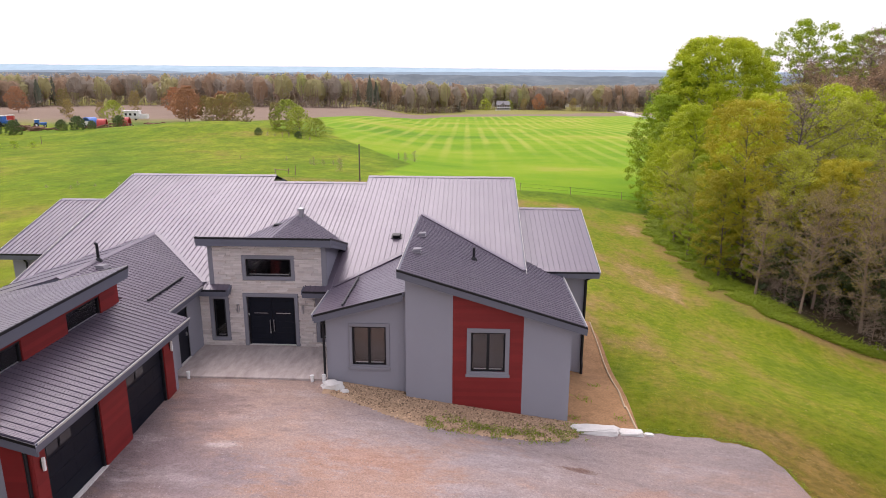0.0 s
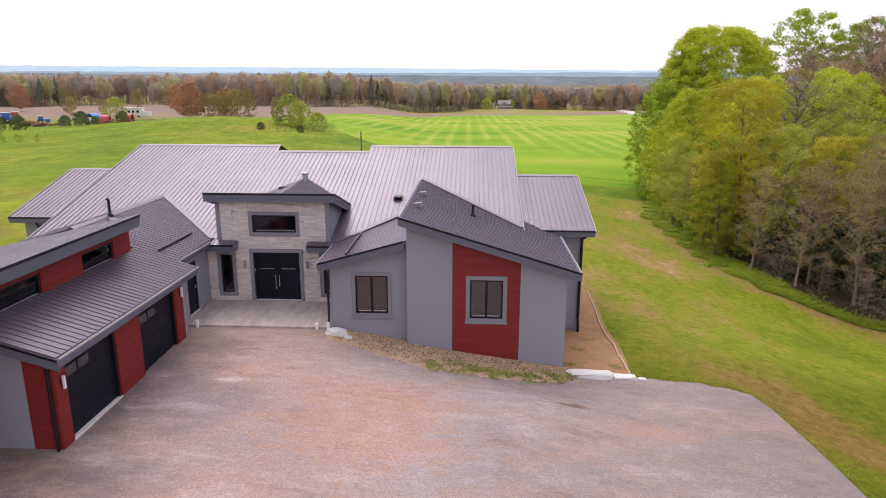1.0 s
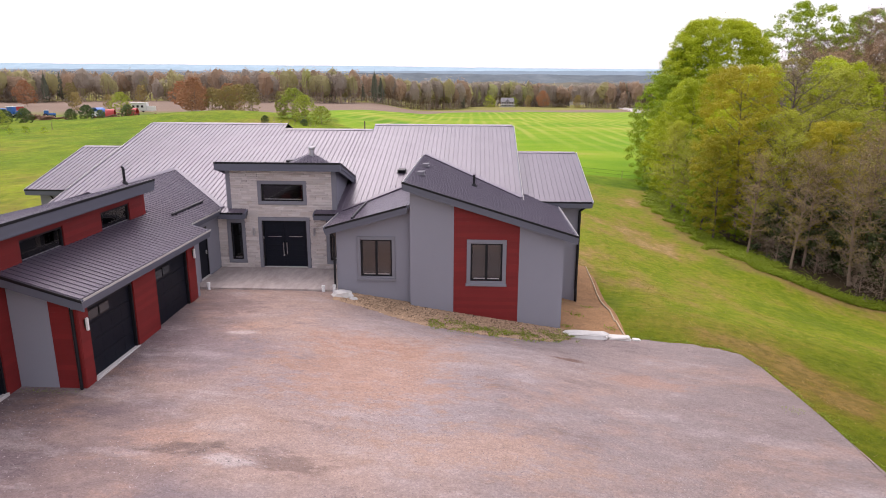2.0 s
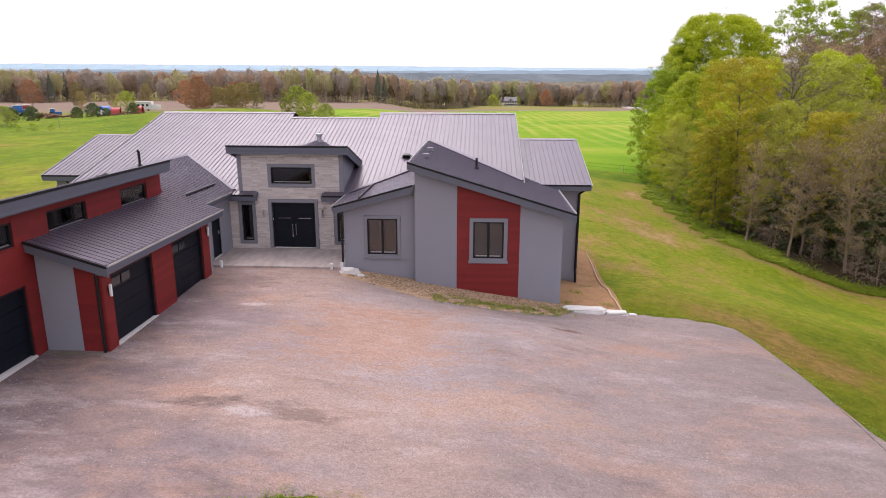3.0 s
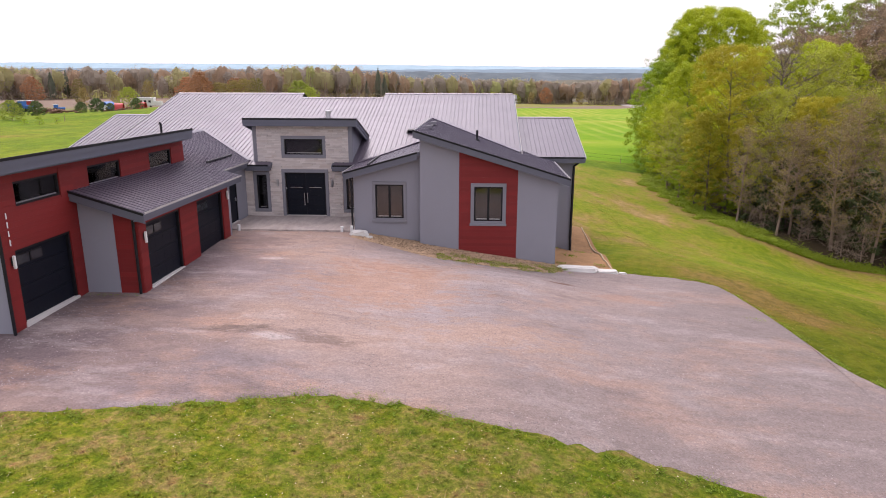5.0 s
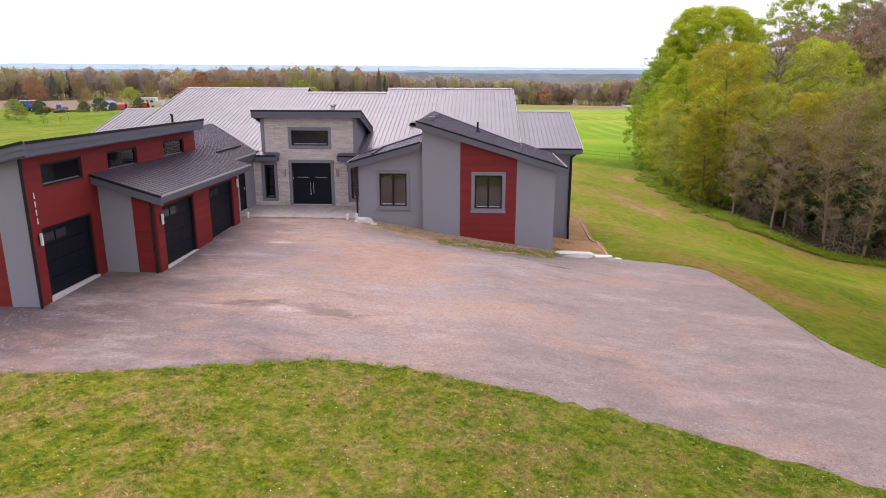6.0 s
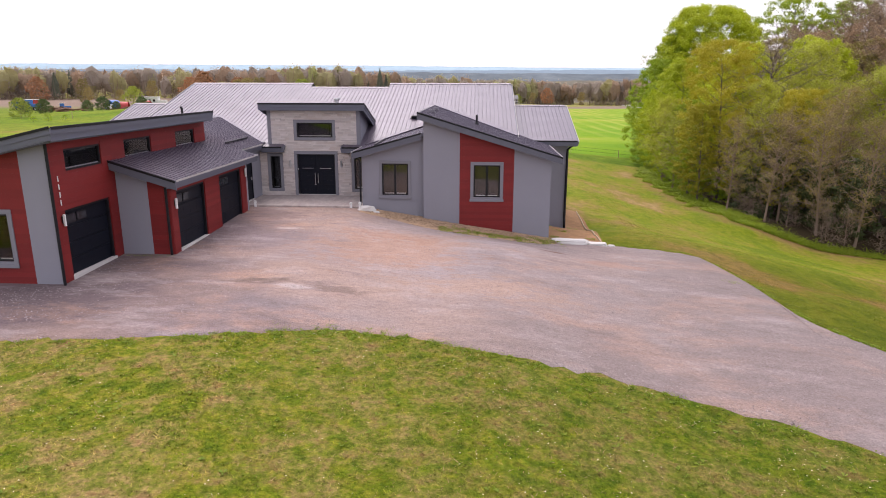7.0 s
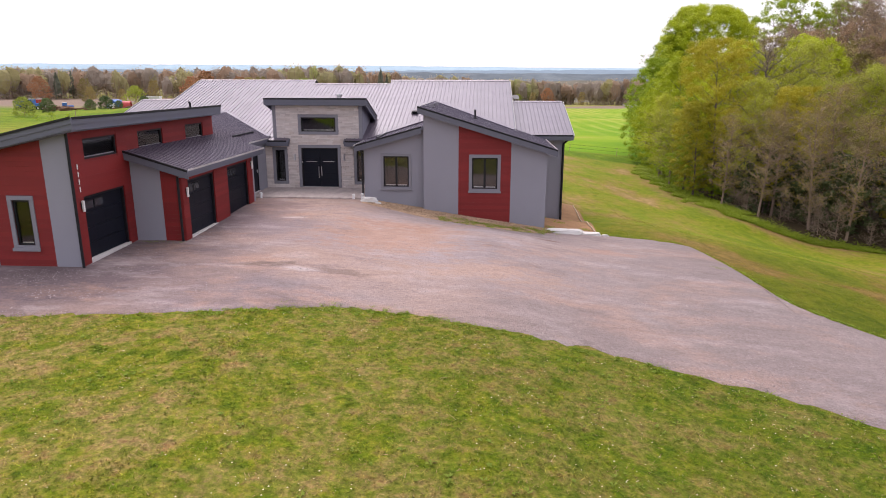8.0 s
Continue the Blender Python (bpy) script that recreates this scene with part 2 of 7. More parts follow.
def lawn_colour(nt, v, x, y):
    """Green sward with straw and bare brown spots at three sizes; greener and darker towards the right."""
    calc, step = functools.partial(calc_node, nt), functools.partial(step_node, nt)
    patch = noise_node(nt, v, 0.75, 9, 0.74)
    clod = noise_node(nt, v, 2.4, 8, 0.72)
    tiny = noise_node(nt, v, 7.5, 7, 0.76)
    green = ramp(nt, clod, [(0.32, (0.05, 0.095, 0.004)), (0.45, (0.115, 0.152, 0.007)), (0.56, (0.18, 0.185, 0.016)), (0.67, (0.225, 0.175, 0.045))])
    dry = ramp(nt, clod, [(0.34, (0.115, 0.145, 0.014)), (0.46, (0.19, 0.18, 0.035)), (0.56, (0.28, 0.20, 0.08)), (0.66, (0.22, 0.12, 0.055))])
    lawn = mix(nt, ramp(nt, patch, [(0.44, (0, 0, 0)), (0.58, (0.95,) * 3)]), green, dry)
    lawn = mix(nt, 0.85, lawn, ramp(nt, tiny, [(0.34, (0.42, 0.46, 0.38)), (0.5, (0.9, 0.92, 0.88)), (0.66, (1.5, 1.4, 1.45))]), "MULTIPLY")
    side_l = calc("MULTIPLY", step(x, 12.5, 15), step(y, -20, -14))
    # right part of the front lawn, multiplied darker and greener
    lush = calc("MULTIPLY", step(calc("ADD", x, calc("MULTIPLY", patch, 8)), 4, 20), step(calc("MULTIPLY", y, -1.0), 13, 19))
    lawn = mix(nt, lush, lawn, mix(nt, 1.0, lawn, (0.62, 0.73, 0.5), "MULTIPLY"))
    meadow = ramp(nt, noise_node(nt, coords(nt, (1, 0.5, 1)), 0.16, 8, 0.68), [(0.36, (0.095, 0.15, 0.005)), (0.46, (0.148, 0.195, 0.008)), (0.53, (0.195, 0.19, 0.024)), (0.59, (0.245, 0.175, 0.06)), (0.66, (0.33, 0.225, 0.11))])
    meadow = mix(nt, 0.6, meadow, ramp(nt, clod, [(0.34, (0.5, 0.55, 0.45)), (0.5, (1.0, 1.0, 0.95)), (0.66, (1.5, 1.35, 1.4))]), "MULTIPLY")
    lawn = mix(nt, calc("MULTIPLY", side_l, 0.85), lawn, meadow)
    # near end of the side lawn, multiplied darker and browner
    low = calc("MULTIPLY", side_l, step(calc("MULTIPLY", y, -1.0), -5, 6))
    return mix(nt, low, lawn, mix(nt, 1.0, lawn, (0.63, 0.60, 0.43), "MULTIPLY"))


def grass_ground():
    """Lawn near the house, pasture and a striped young crop farther off, tilled soil by the woods."""
    m, nt, b = node_mat("grassland")
    v = coords(nt)
    sep = nt.nodes.new("ShaderNodeSeparateXYZ")
    nt.links.new(v, sep.inputs[0])

    calc, step = functools.partial(calc_node, nt), functools.partial(step_node, nt)
    x, y = sep.outputs[0], sep.outputs[1]
    wob = calc("MULTIPLY", calc("SUBTRACT", noise_node(nt, v, 0.02, 3), 0.5), 30)
    patch = noise_node(nt, v, 0.22, 6, 0.62)
    patch2 = noise_node(nt, v, 0.9, 5, 0.6)
    fine = noise_node(nt, v, 14, 4, 0.7)
    lawn = lawn_colour(nt, v, x, y)
    # pasture
    pastn = noise_node(nt, coords(nt, (1, 0.8, 1)), 0.035, 9, 0.7)
    pasture = ramp(nt, pastn, [(0.30, (0.05, 0.105, 0.003)), (0.43, (0.095, 0.165, 0.005)), (0.55, (0.15, 0.20, 0.010)), (0.64, (0.19, 0.175, 0.03)), (0.72, (0.20, 0.14, 0.05))])
    tuft = noise_node(nt, coords(nt, (1, 0.6, 1)), 0.3, 9, 0.76)
    pasture = mix(nt, 0.7, pasture, ramp(nt, tuft, [(0.32, (0.5, 0.56, 0.5)), (0.68, (1.5, 1.42, 1.3))]), "MULTIPLY")
    rough = noise_node(nt, coords(nt, (1, 0.7, 1)), 1.1, 8, 0.78)
    pasture = mix(nt, 0.6, pasture, ramp(nt, rough, [(0.34, (0.5, 0.52, 0.5)), (0.5, (1.0, 1.0, 1.0)), (0.66, (1.5, 1.4, 1.35))]), "MULTIPLY")
    # crop in drilled strips that run away from the house
    strip = nt.nodes.new("ShaderNodeTexWave")
    strip.wave_type, strip.bands_direction = "BANDS", "X"
    strip.inputs["Scale"].default_value, strip.inputs["Distortion"].default_value = 1.0, 0.5
    strip.inputs["Detail"].default_value = 2
    turned = nt.nodes.new("ShaderNodeMapping")
    turned.inputs["Rotation"].default_value = (0, 0, radians(-4))
    turned.inputs["Scale"].default_value = (0.058, 0.006, 1)
    nt.links.new(v, turned.inputs["Vector"])
    nt.links.new(turned.outputs[0], strip.inputs["Vector"])
    cropn = noise_node(nt, coords(nt, (0.45, 0.8, 1)), 0.035, 7, 0.66)
    crop = ramp(nt, cropn, [(0.34, (0.085, 0.20, 0.004)), (0.46, (0.135, 0.26, 0.006)), (0.56, (0.19, 0.29, 0.012)), (0.66, (0.27, 0.285, 0.045))])
    streak = step(noise_node(nt, coords(nt, (1, 0.25, 1)), 0.05, 6, 0.66), 0.34, 0.60)
    band = calc("MULTIPLY", calc("MULTIPLY", step(strip.outputs["Fac"], 0.45, 1.0), streak), step(y, 70, 180))
    crop = mix(nt, calc("MULTIPLY", band, 0.5), crop, (0.37, 0.36, 0.085))
    soil = mix(nt, noise_node(nt, v, 0.08, 4), (0.18, 0.13, 0.10), (0.24, 0.18, 0.135))
    # where each lies
    grazed = calc("MAXIMUM", step(calc("ADD", y, calc("MULTIPLY", wob, 0.1)), 55.5, 58), step(calc("MULTIPLY", x, -1.0), 14, 20))
    c = mix(nt, grazed, lawn, pasture)
    left_edge = calc("MINIMUM", calc("ADD", calc("MULTIPLY", y, 0.155), -16.8), calc("MAXIMUM", calc("ADD", calc("MULTIPLY", y, -0.55), 50.25), calc("ADD", calc("MULTIPLY", y, -0.26), 9.9)))
    in_crop = calc("MULTIPLY", step(calc("SUBTRACT", calc("ADD", x, calc("MULTIPLY", wob, 0.25)), left_edge), -0.8, 0.8), step(calc("ADD", y, calc("MULTIPLY", x, 0.05)), 67, 68.5))
    c = mix(nt, in_crop, c, crop)
    far = calc("ADD", y, wob)
    in_soil = calc("MULTIPLY", step(far, 268, 290), step(calc("SUBTRACT", left_edge, x), -3, 3))
    c = mix(nt, in_soil, c, soil)
    over = calc("SUBTRACT", y, calc("MINIMUM", calc("ADD", calc("MULTIPLY", x, 3.5), 477), calc("ADD", calc("MULTIPLY", x, 0.5), 441)))
    c = mix(nt, calc("MULTIPLY", step(over, 0, 8), step(y, 180, 260)), c, soil)
    c = mix(nt, calc("MULTIPLY", step(calc("ADD", over, wob), 60, 75), step(y, 470, 500)), c, mix(nt, patch, (0.17, 0.20, 0.03), (0.25, 0.2, 0.08)))
    foot = calc("ADD", calc("ADD", calc("MULTIPLY", calc("MAXIMUM", calc("SUBTRACT", 23.0, y), 0.0), 0.33), 27.2), calc("MULTIPLY", calc("MAXIMUM", calc("SUBTRACT", 17.8, y), 0.0), 1.6))
    foot = calc("ADD", foot, calc("MULTIPLY", calc("MAXIMUM", calc("SUBTRACT", y, 44.0), 0.0), 0.3))
    strip_e = calc("MULTIPLY", step(calc("ADD", calc("SUBTRACT", x, foot), calc("MULTIPLY", calc("SUBTRACT", patch, 0.5), 5.0)), -2.6, -0.9), step(calc("MULTIPLY", y, -1.0), -44, -36))
    c = mix(nt, calc("MULTIPLY", strip_e, 0.6), c, (0.25, 0.15, 0.07))
    verge = mix(nt, patch2, (0.10, 0.16, 0.008), (0.19, 0.22, 0.02))
    c = mix(nt, calc("MULTIPLY", step(calc("SUBTRACT", x, foot), -0.3, 0.6), step(calc("MULTIPLY", y, -1.0), -80, -74)), c, verge)
    litter = mix(nt, patch2, (0.04, 0.032, 0.018), (0.09, 0.065, 0.035))
    c = mix(nt, calc("MULTIPLY", step(calc("SUBTRACT", x, foot), 1.8, 3.6), step(calc("MULTIPLY", y, -1.0), -80, -74)), c, litter)
    c = mix(nt, 0.35, c, ramp(nt, fine, [(0.3, (0.6,) * 3), (0.7, (1.4,) * 3)]), "MULTIPLY")
    nt.links.new(c, b.inputs["Base Color"])
    b.inputs["Roughness"].default_value, b.inputs["Specular IOR Level"].default_value = 0.95, 0.1
    bump(nt, b, fine, 0.8, 0.05)
    return m


GRASSLAND = grass_ground()


def leaf_material(name, a, b2, trans=0.3, patch=0.35):
    m, nt, b = node_mat(name)
    rnd = nt.nodes.new("ShaderNodeNewGeometry").outputs["Random Per Island"]
    obr = nt.nodes.new("ShaderNodeObjectInfo").outputs["Random"]
    big = noise_node(nt, coords(nt), patch, 3)
    c = mix(nt, rnd, a, b2)
    c = mix(nt, ramp(nt, big, [(0.35, (0, 0, 0)), (0.7, (0.7,) * 3)]), c, tuple(q * 0.72 for q in b2))
    c = mix(nt, 1.0, c, ramp(nt, obr, [(0, (0.8, 0.82, 0.8)), (1, (1.15, 1.1, 1.0))]), "MULTIPLY")
    nt.links.new(c, b.inputs["Base Color"])
    b.inputs["Roughness"].default_value, b.inputs["Specular IOR Level"].default_value = 0.6, 0.25
    tl = nt.nodes.new("ShaderNodeBsdfTranslucent")
    nt.links.new(c, tl.inputs["Color"])
    mx = nt.nodes.new("ShaderNodeMixShader")
    mx.inputs[0].default_value = trans
    nt.links.new(b.outputs[0], mx.inputs[1])
    nt.links.new(tl.outputs[0], mx.inputs[2])
    nt.links.new(mx.outputs[0], nt.nodes["Material Output"].inputs["Surface"])
    return m


LEAF_LIME = leaf_material("lime_leaf", (0.42, 0.52, 0.018), (0.50, 0.58, 0.028), 0.45)
LEAF_GREEN = leaf_material("green_leaf", (0.29, 0.42, 0.018), (0.36, 0.47, 0.028), 0.42)
LEAF_OLIVE = leaf_material("bronze_leaf", (0.42, 0.39, 0.024), (0.48, 0.44, 0.034), 0.42)
LEAF_THIN = leaf_material("thin_young_leaf", (0.40, 0.46, 0.04), (0.48, 0.52, 0.06), 0.42)
LEAF_DULL = leaf_material("dull_olive_leaf", (0.29, 0.265, 0.06), (0.36, 0.31, 0.09), 0.35)
LEAF_RUST = leaf_material("rust_bud", (0.30, 0.205, 0.13), (0.36, 0.25, 0.155))
LEAF_BUD = leaf_material("brown_bud", (0.32, 0.255, 0.07), (0.40, 0.32, 0.11), 0.35)
LEAF_DARK = leaf_material("needle", (0.06, 0.085, 0.03), (0.09, 0.12, 0.045), 0.2)
LEAF_GREY = leaf_material("grey_twig", (0.30, 0.235, 0.18), (0.38, 0.30, 0.23), 0.3)
BARK = plain("bark", (0.14, 0.11, 0.10), 0.95, vary=0.3, scale=2, grain=20, bmp=0.6, spec=0.15)
BARK_PALE = plain("pale_bark", (0.28, 0.205, 0.16), 0.95, vary=0.25, scale=2, grain=20, bmp=0.5, spec=0.15)


# ---------------------------------------------------------------- mesh helpers
def mesh(name, verts, faces, mats):
    me = bpy.data.meshes.new(name)
    me.from_pydata([tuple(v) for v in verts], [], faces)
    for m in (mats if isinstance(mats, (list, tuple)) else [mats]):
        me.materials.append(m)
    me.update()
    return me


def solid(name, verts, faces, mats, parent=None, label=""):
    """One mesh object, with its faces turned outwards."""
    me = mesh(name, verts, faces, mats)
    bm = bmesh.new()
    bm.from_mesh(me)
    bmesh.ops.recalc_face_normals(bm, faces=bm.faces)
    bm.to_mesh(me)
    bm.free()
    ob = new(name, me)
    ob.parent = parent
    return tagged(ob, label)


def box_data(x0, x1, y0, y1, z0, z1, base=0):
    v = [(x, y, z) for z in (z0, z1) for y in (y0, y1) for x in (x0, x1)]
    f = [(0, 2, 3, 1), (4, 5, 7, 6), (0, 1, 5, 4), (2, 6, 7, 3), (0, 4, 6, 2), (1, 3, 7, 5)]
    return v, [tuple(i + base for i in q) for q in f]


def boxes(name, rows, mat, parent=None, label="", bevel=0.0):
    """Boxes (x0, x1, y0, y1, z0, z1) joined into one part."""
    v, f = [], []
    for r in rows:
        a, b = box_data(*r, base=len(v))
        v += a
        f += b
    me = mesh(name, v, f, mat)
    if bevel:
        bm = bmesh.new()
        bm.from_mesh(me)
        bmesh.ops.bevel(bm, geom=bm.edges[:], offset=bevel, segments=1, affect="EDGES")
        bm.to_mesh(me)
        bm.free()
    ob = new(name, me)
    ob.parent = parent
    return tagged(ob, label)


def thing(name, place=(0, 0, 0), label="", category="", group="", kind=""):
    ob = new(name)
    ob.location = place
    ob.empty_display_size = 0.3
    return tagged(ob, label, category, group, kind)


def tube_data(pts, radii, sides=6, base=0):
    v, f = [], []
    pts = [Vector(p) for p in pts]
    for i, p in enumerate(pts):
        d = (pts[min(i + 1, len(pts) - 1)] - pts[max(i - 1, 0)]).normalized()
        a = d.cross(Vector((0.3, 0.9, 0.2))).normalized()
        b = d.cross(a)
        for k in range(sides):
            t = 2 * math.pi * k / sides
            v.append(p + (a * math.cos(t) + b * math.sin(t)) * radii[i])
    for i in range(len(pts) - 1):
        for k in range(sides):
            k2 = (k + 1) % sides
            f.append((base + i * sides + k, base + i * sides + k2, base + (i + 1) * sides + k2, base + (i + 1) * sides + k))
    f.append(tuple(base + k for k in range(sides))[::-1])
    f.append(tuple(base + (len(pts) - 1) * sides + k for k in range(sides)))
    return v, f


def tube(name, pts, radii, mat, parent=None, label="", sides=8):
    if isinstance(radii, (int, float)):
        radii = [radii] * len(pts)
    return solid(name, *tube_data(pts, radii, sides), mat, parent, label)


def sm(a, b, v):
    t = min(1, max(0, (v - a) / (b - a)))
    return t * t * (3 - 2 * t)


def land(x, y):
    """The height of the land: it falls to the wooded side, and gently away over the fields."""
    r = max(0, min(x, 11.6) - 2.6) * 0.145 + max(0, min(x, 18) - 11.6) * 0.09 + max(0, min(x, 34) - 18) * 0.21 + max(0, x - 34) * 0.03
    r *= 0.73 + 0.27 * sm(-11, -3, y)
    near = -0.1 - r - 0.022 * max(0, -y - 4) - 1.2 * (1 - math.exp(-max(0, y) / 9)) * sm(-2, 14, x) - 0.01 * max(0, y)
    near += 0.27 * math.exp(-((x - 9.3) / 2.7) ** 2) * sm(-4.6, -8, y)                    # crown of the yard
    near -= 0.45 * math.exp(-((x - 13.4) / 2.2) ** 2 - ((y - 3.6) / 3.4) ** 2)            # dug-out strip beside the house
    near -= 0.30 * math.exp(-((y - 11) / 6) ** 2) * sm(13, 16, x) * (1 - sm(31, 36, x))
    near += 0.95 * sm(23, 30, x) * sm(13.5, 20, y) * (1 - sm(40, 60, y))                  # low bank under the wood
    if y < 28 and x > -30:
        return near
    k = sm(-25 - 0.12 * max(y - 60, 0), 18 - 0.12 * max(y - 60, 0), x)
    left = -0.9 - 0.012 * max(y, 0)
    far = left + (-3.0 - 0.02 * y - left) * k
    if y > 470:
        far += min(y - 470, 330) * 0.026 * (1 - sm(-140, -10, x))                          # the woods climb on the left
    if y > 760:
        far += (y - 760) * 0.012
    w = max(sm(28, 95, y), sm(-30, -70, x))
    return near + (far - near) * w


def wood_edge(y):
    """The foot of the wood, where the mown grass stops."""
    return 27.2 + 0.33 * max(0, 23 - y) + 1.6 * max(0, 17.8 - y) + 0.3 * max(0, y - 44)


def terrain(x, y):
    h = land(x, y)
    if y > 30 or x < -20:
        r = math.hypot(x, y)
        h += 0.5 * sm(30, 120, r) * noise.noise((x * 0.03, y * 0.03, 0)) + 1.2 * sm(80, 250, r) * noise.noise((x * 0.011, y * 0.011, 3))
        h += 3.2 * math.exp(-((x + 62) / 34) ** 2 - ((y - 150) / 26) ** 2)       # grassy knoll before the tilled land
    return h


# ---------------------------------------------------------------- ground
def build_ground():
    def axis(lo, hi):
        out, s = [0.0], 0.8
        while out[-1] < hi:
            out.append(out[-1] + s)
            if out[-1] > 45:
                s *= 1.09
        neg, s = [0.0], 0.8
        while neg[-1] > lo:
            neg.append(neg[-1] - s)
            if neg[-1] < -45:
                s *= 1.09
        return neg[:0:-1] + out
    xs, ys = axis(-2600, 2600), axis(-900, 4600)
    v = []
    for y in ys:
        for x in xs:
            h = terrain(x, y)
            if -14 < x < 13 and -3 < y < 14 and not (x > 9 and y > 0):
                h = min(h, -0.25)
            v.append((x, y, h))
    n = len(xs)
    f = [(j * n + i, j * n + i + 1, (j + 1) * n + i + 1, (j + 1) * n + i) for j in range(len(ys) - 1) for i in range(n - 1)]
    me = mesh("ground", v, f, GRASSLAND)
    for p in me.polygons:
        p.use_smooth = True
    return tagged(new("ground", me), "mown lawn, green pasture and striped crop field", "ground", kind="structure")


ground = build_ground()


YARD_EDGE = ((12.0, -4.0), (14.3, -3.3), (16.4, -3.2), (17.6, -3.4), (18.4, -3.65), (18.7, -4.6), (18.72, -6.5), (18.74, -8.6), (18.77, -10.5), (18.9, -11.9), (19.2, -12.8), (19.7, -13.5), (20.3, -14.2), (21.5, -15.3), (27.0, -20.4), (70.0, -66.0))
LAWN_EDGE = ((-60.0, -22.0), (-12.0, -19.5), (-3.6, -19.2), (-0.8, -18.8), (1.6, -18.45), (3.1, -18.0), (4.3, -17.55), (6.2, -17.45), (7.7, -17.85), (8.9, -18.25), (10.4, -18.45), (12.2, -18.7), (13.8, -19.3), (15.0, -19.85), (16.3, -20.4), (17.3, -21.2), (20.0, -22.8), (70.0, -46.0))


def along_edge(points, x):
    for (x0, y0), (x1, y1) in zip(points, points[1:]):
        if x <= x1:
            return y0 + (y1 - y0) * (x - x0) / (x1 - x0)
    return points[-1][1]


def back_edge(x):
    """Where the gravel ends towards the house and the lawn beside it."""
    if x < 2.9:
        return -2.9
    if x < 12:
        return -3.6 - 1.2 * sm(2.9, 7, x) + 0.5 * sm(9, 12, x) + 0.3 * sm(11, 12, x)
    return along_edge(YARD_EDGE, x)


def front_edge(x):
    """Where the gravel ends towards the front lawn."""
    return along_edge(LAWN_EDGE, x)


def build_drive():
    """The gravel yard, a sheet with ragged edges that lies just over the soil."""
    v, f, cols = [], [], 0
    xs = [-42 + 0.3 * i for i in range(198)] + [17.4 + 0.06 * i for i in range(50)] + [20.4 + 0.3 * i for i in range(112)]
    rows = 60
    for x in xs:
        yb = back_edge(x + 0.12 * noise.noise((x * 9, 7, 5))) + 0.2 * noise.noise((x * 1.7, 0, 5)) + 0.12 * noise.noise((x * 5, 2, 5))
        if x < -2.95:
            yb = -4.0 if x > -4.2 else -11.0
        if x < -12:
            yb = -15.5
        ya = front_edge(x) + 0.26 * noise.noise((x * 1.1, 9, 5)) + 0.2 * noise.noise((x * 3.1, 4, 1))
        if yb < ya + 0.3:
            yb = ya + 0.3
        for k in range(rows + 1):
            y = ya + (yb - ya) * k / rows
            edge = min(k, rows - k)
            up = 0.03 if edge >= 1 else -0.02 + 0.05 * edge
            v.append((x, y, terrain(x, y) + up + 0.012 * noise.noise((x * 0.6, y * 0.6, 8))))
    n = rows + 1
    for i in range(len(xs) - 1):
        for k in range(rows):
            f.append((i * n + k, (i + 1) * n + k, (i + 1) * n + k + 1, i * n + k + 1))
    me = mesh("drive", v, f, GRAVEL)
    for p in me.polygons:
        p.use_smooth = True
    return tagged(new("drive", me), "packed red-grey gravel drive with rust stains", "driveway", kind="structure")


drive = build_drive()


# ---------------------------------------------------------------- house
house = thing("house", (0, 0, 0), "modern grey stucco house with red panels and charcoal metal roofs", "house")


def front(yw):
    return lambda u, z, d: (u, yw + d, z)


def side(xw):
    return lambda u, z, d: (xw - d, u, z)


def wall(name, at, us, bottom, top, mat, holes=(), thick=0.2, parent=house, label="", d0=0.0):
    """A thick wall whose openings go through it. us: its two ends; top: a height or a function along it."""
    tf = top if callable(top) else (lambda u: top)
    cuts = sorted({us[0], us[1], *[min(max(h[i], us[0]), us[1]) for h in holes for i in (0, 1)]})
    levels = sorted({bottom, *[h[i] for h in holes for i in (2, 3)]})
    cell = {}
    for i, (a, b) in enumerate(zip(cuts, cuts[1:])):
        for j, z in enumerate(levels):
            z2 = levels[j + 1] if j + 1 < len(levels) else None
            mid, mz = (a + b) / 2, (z + (z2 if z2 is not None else z + 0.1)) / 2
            cell[i, j] = not any(h[0] < mid < h[1] and h[2] < mz < h[3] for h in holes)
    ni, nj = len(cuts), len(levels) + 1
    height = lambda i, j: levels[j] if j < len(levels) else tf(cuts[i])
    v = [at(cuts[i], height(i, j), d) for d in (d0, thick) for i in range(ni) for j in range(nj)]
    idx = lambda i, j, k: k * ni * nj + i * nj + j
    f = []
    for (i, j), full in cell.items():
        if not full:
            continue
        q = [(i, j), (i + 1, j), (i + 1, j + 1), (i, j + 1)]
        f.append(tuple(idx(p, r, 0) for p, r in q))
        f.append(tuple(idx(p, r, 1) for p, r in reversed(q)))
        for (p, r), (p2, r2), nb in ((q[0], q[1], (i, j - 1)), (q[1], q[2], (i + 1, j)), (q[2], q[3], (i, j + 1)), (q[3], q[0], (i - 1, j))):
            if not cell.get(nb):
                f.append((idx(p, r, 0), idx(p, r, 1), idx(p2, r2, 1), idx(p2, r2, 0)))
    used = sorted({k for q in f for k in q})
    re = {k: n for n, k in enumerate(used)}
    v, f = [v[k] for k in used], [tuple(re[k] for k in q) for q in f]
    return solid(name, v, f, mat, parent, label)


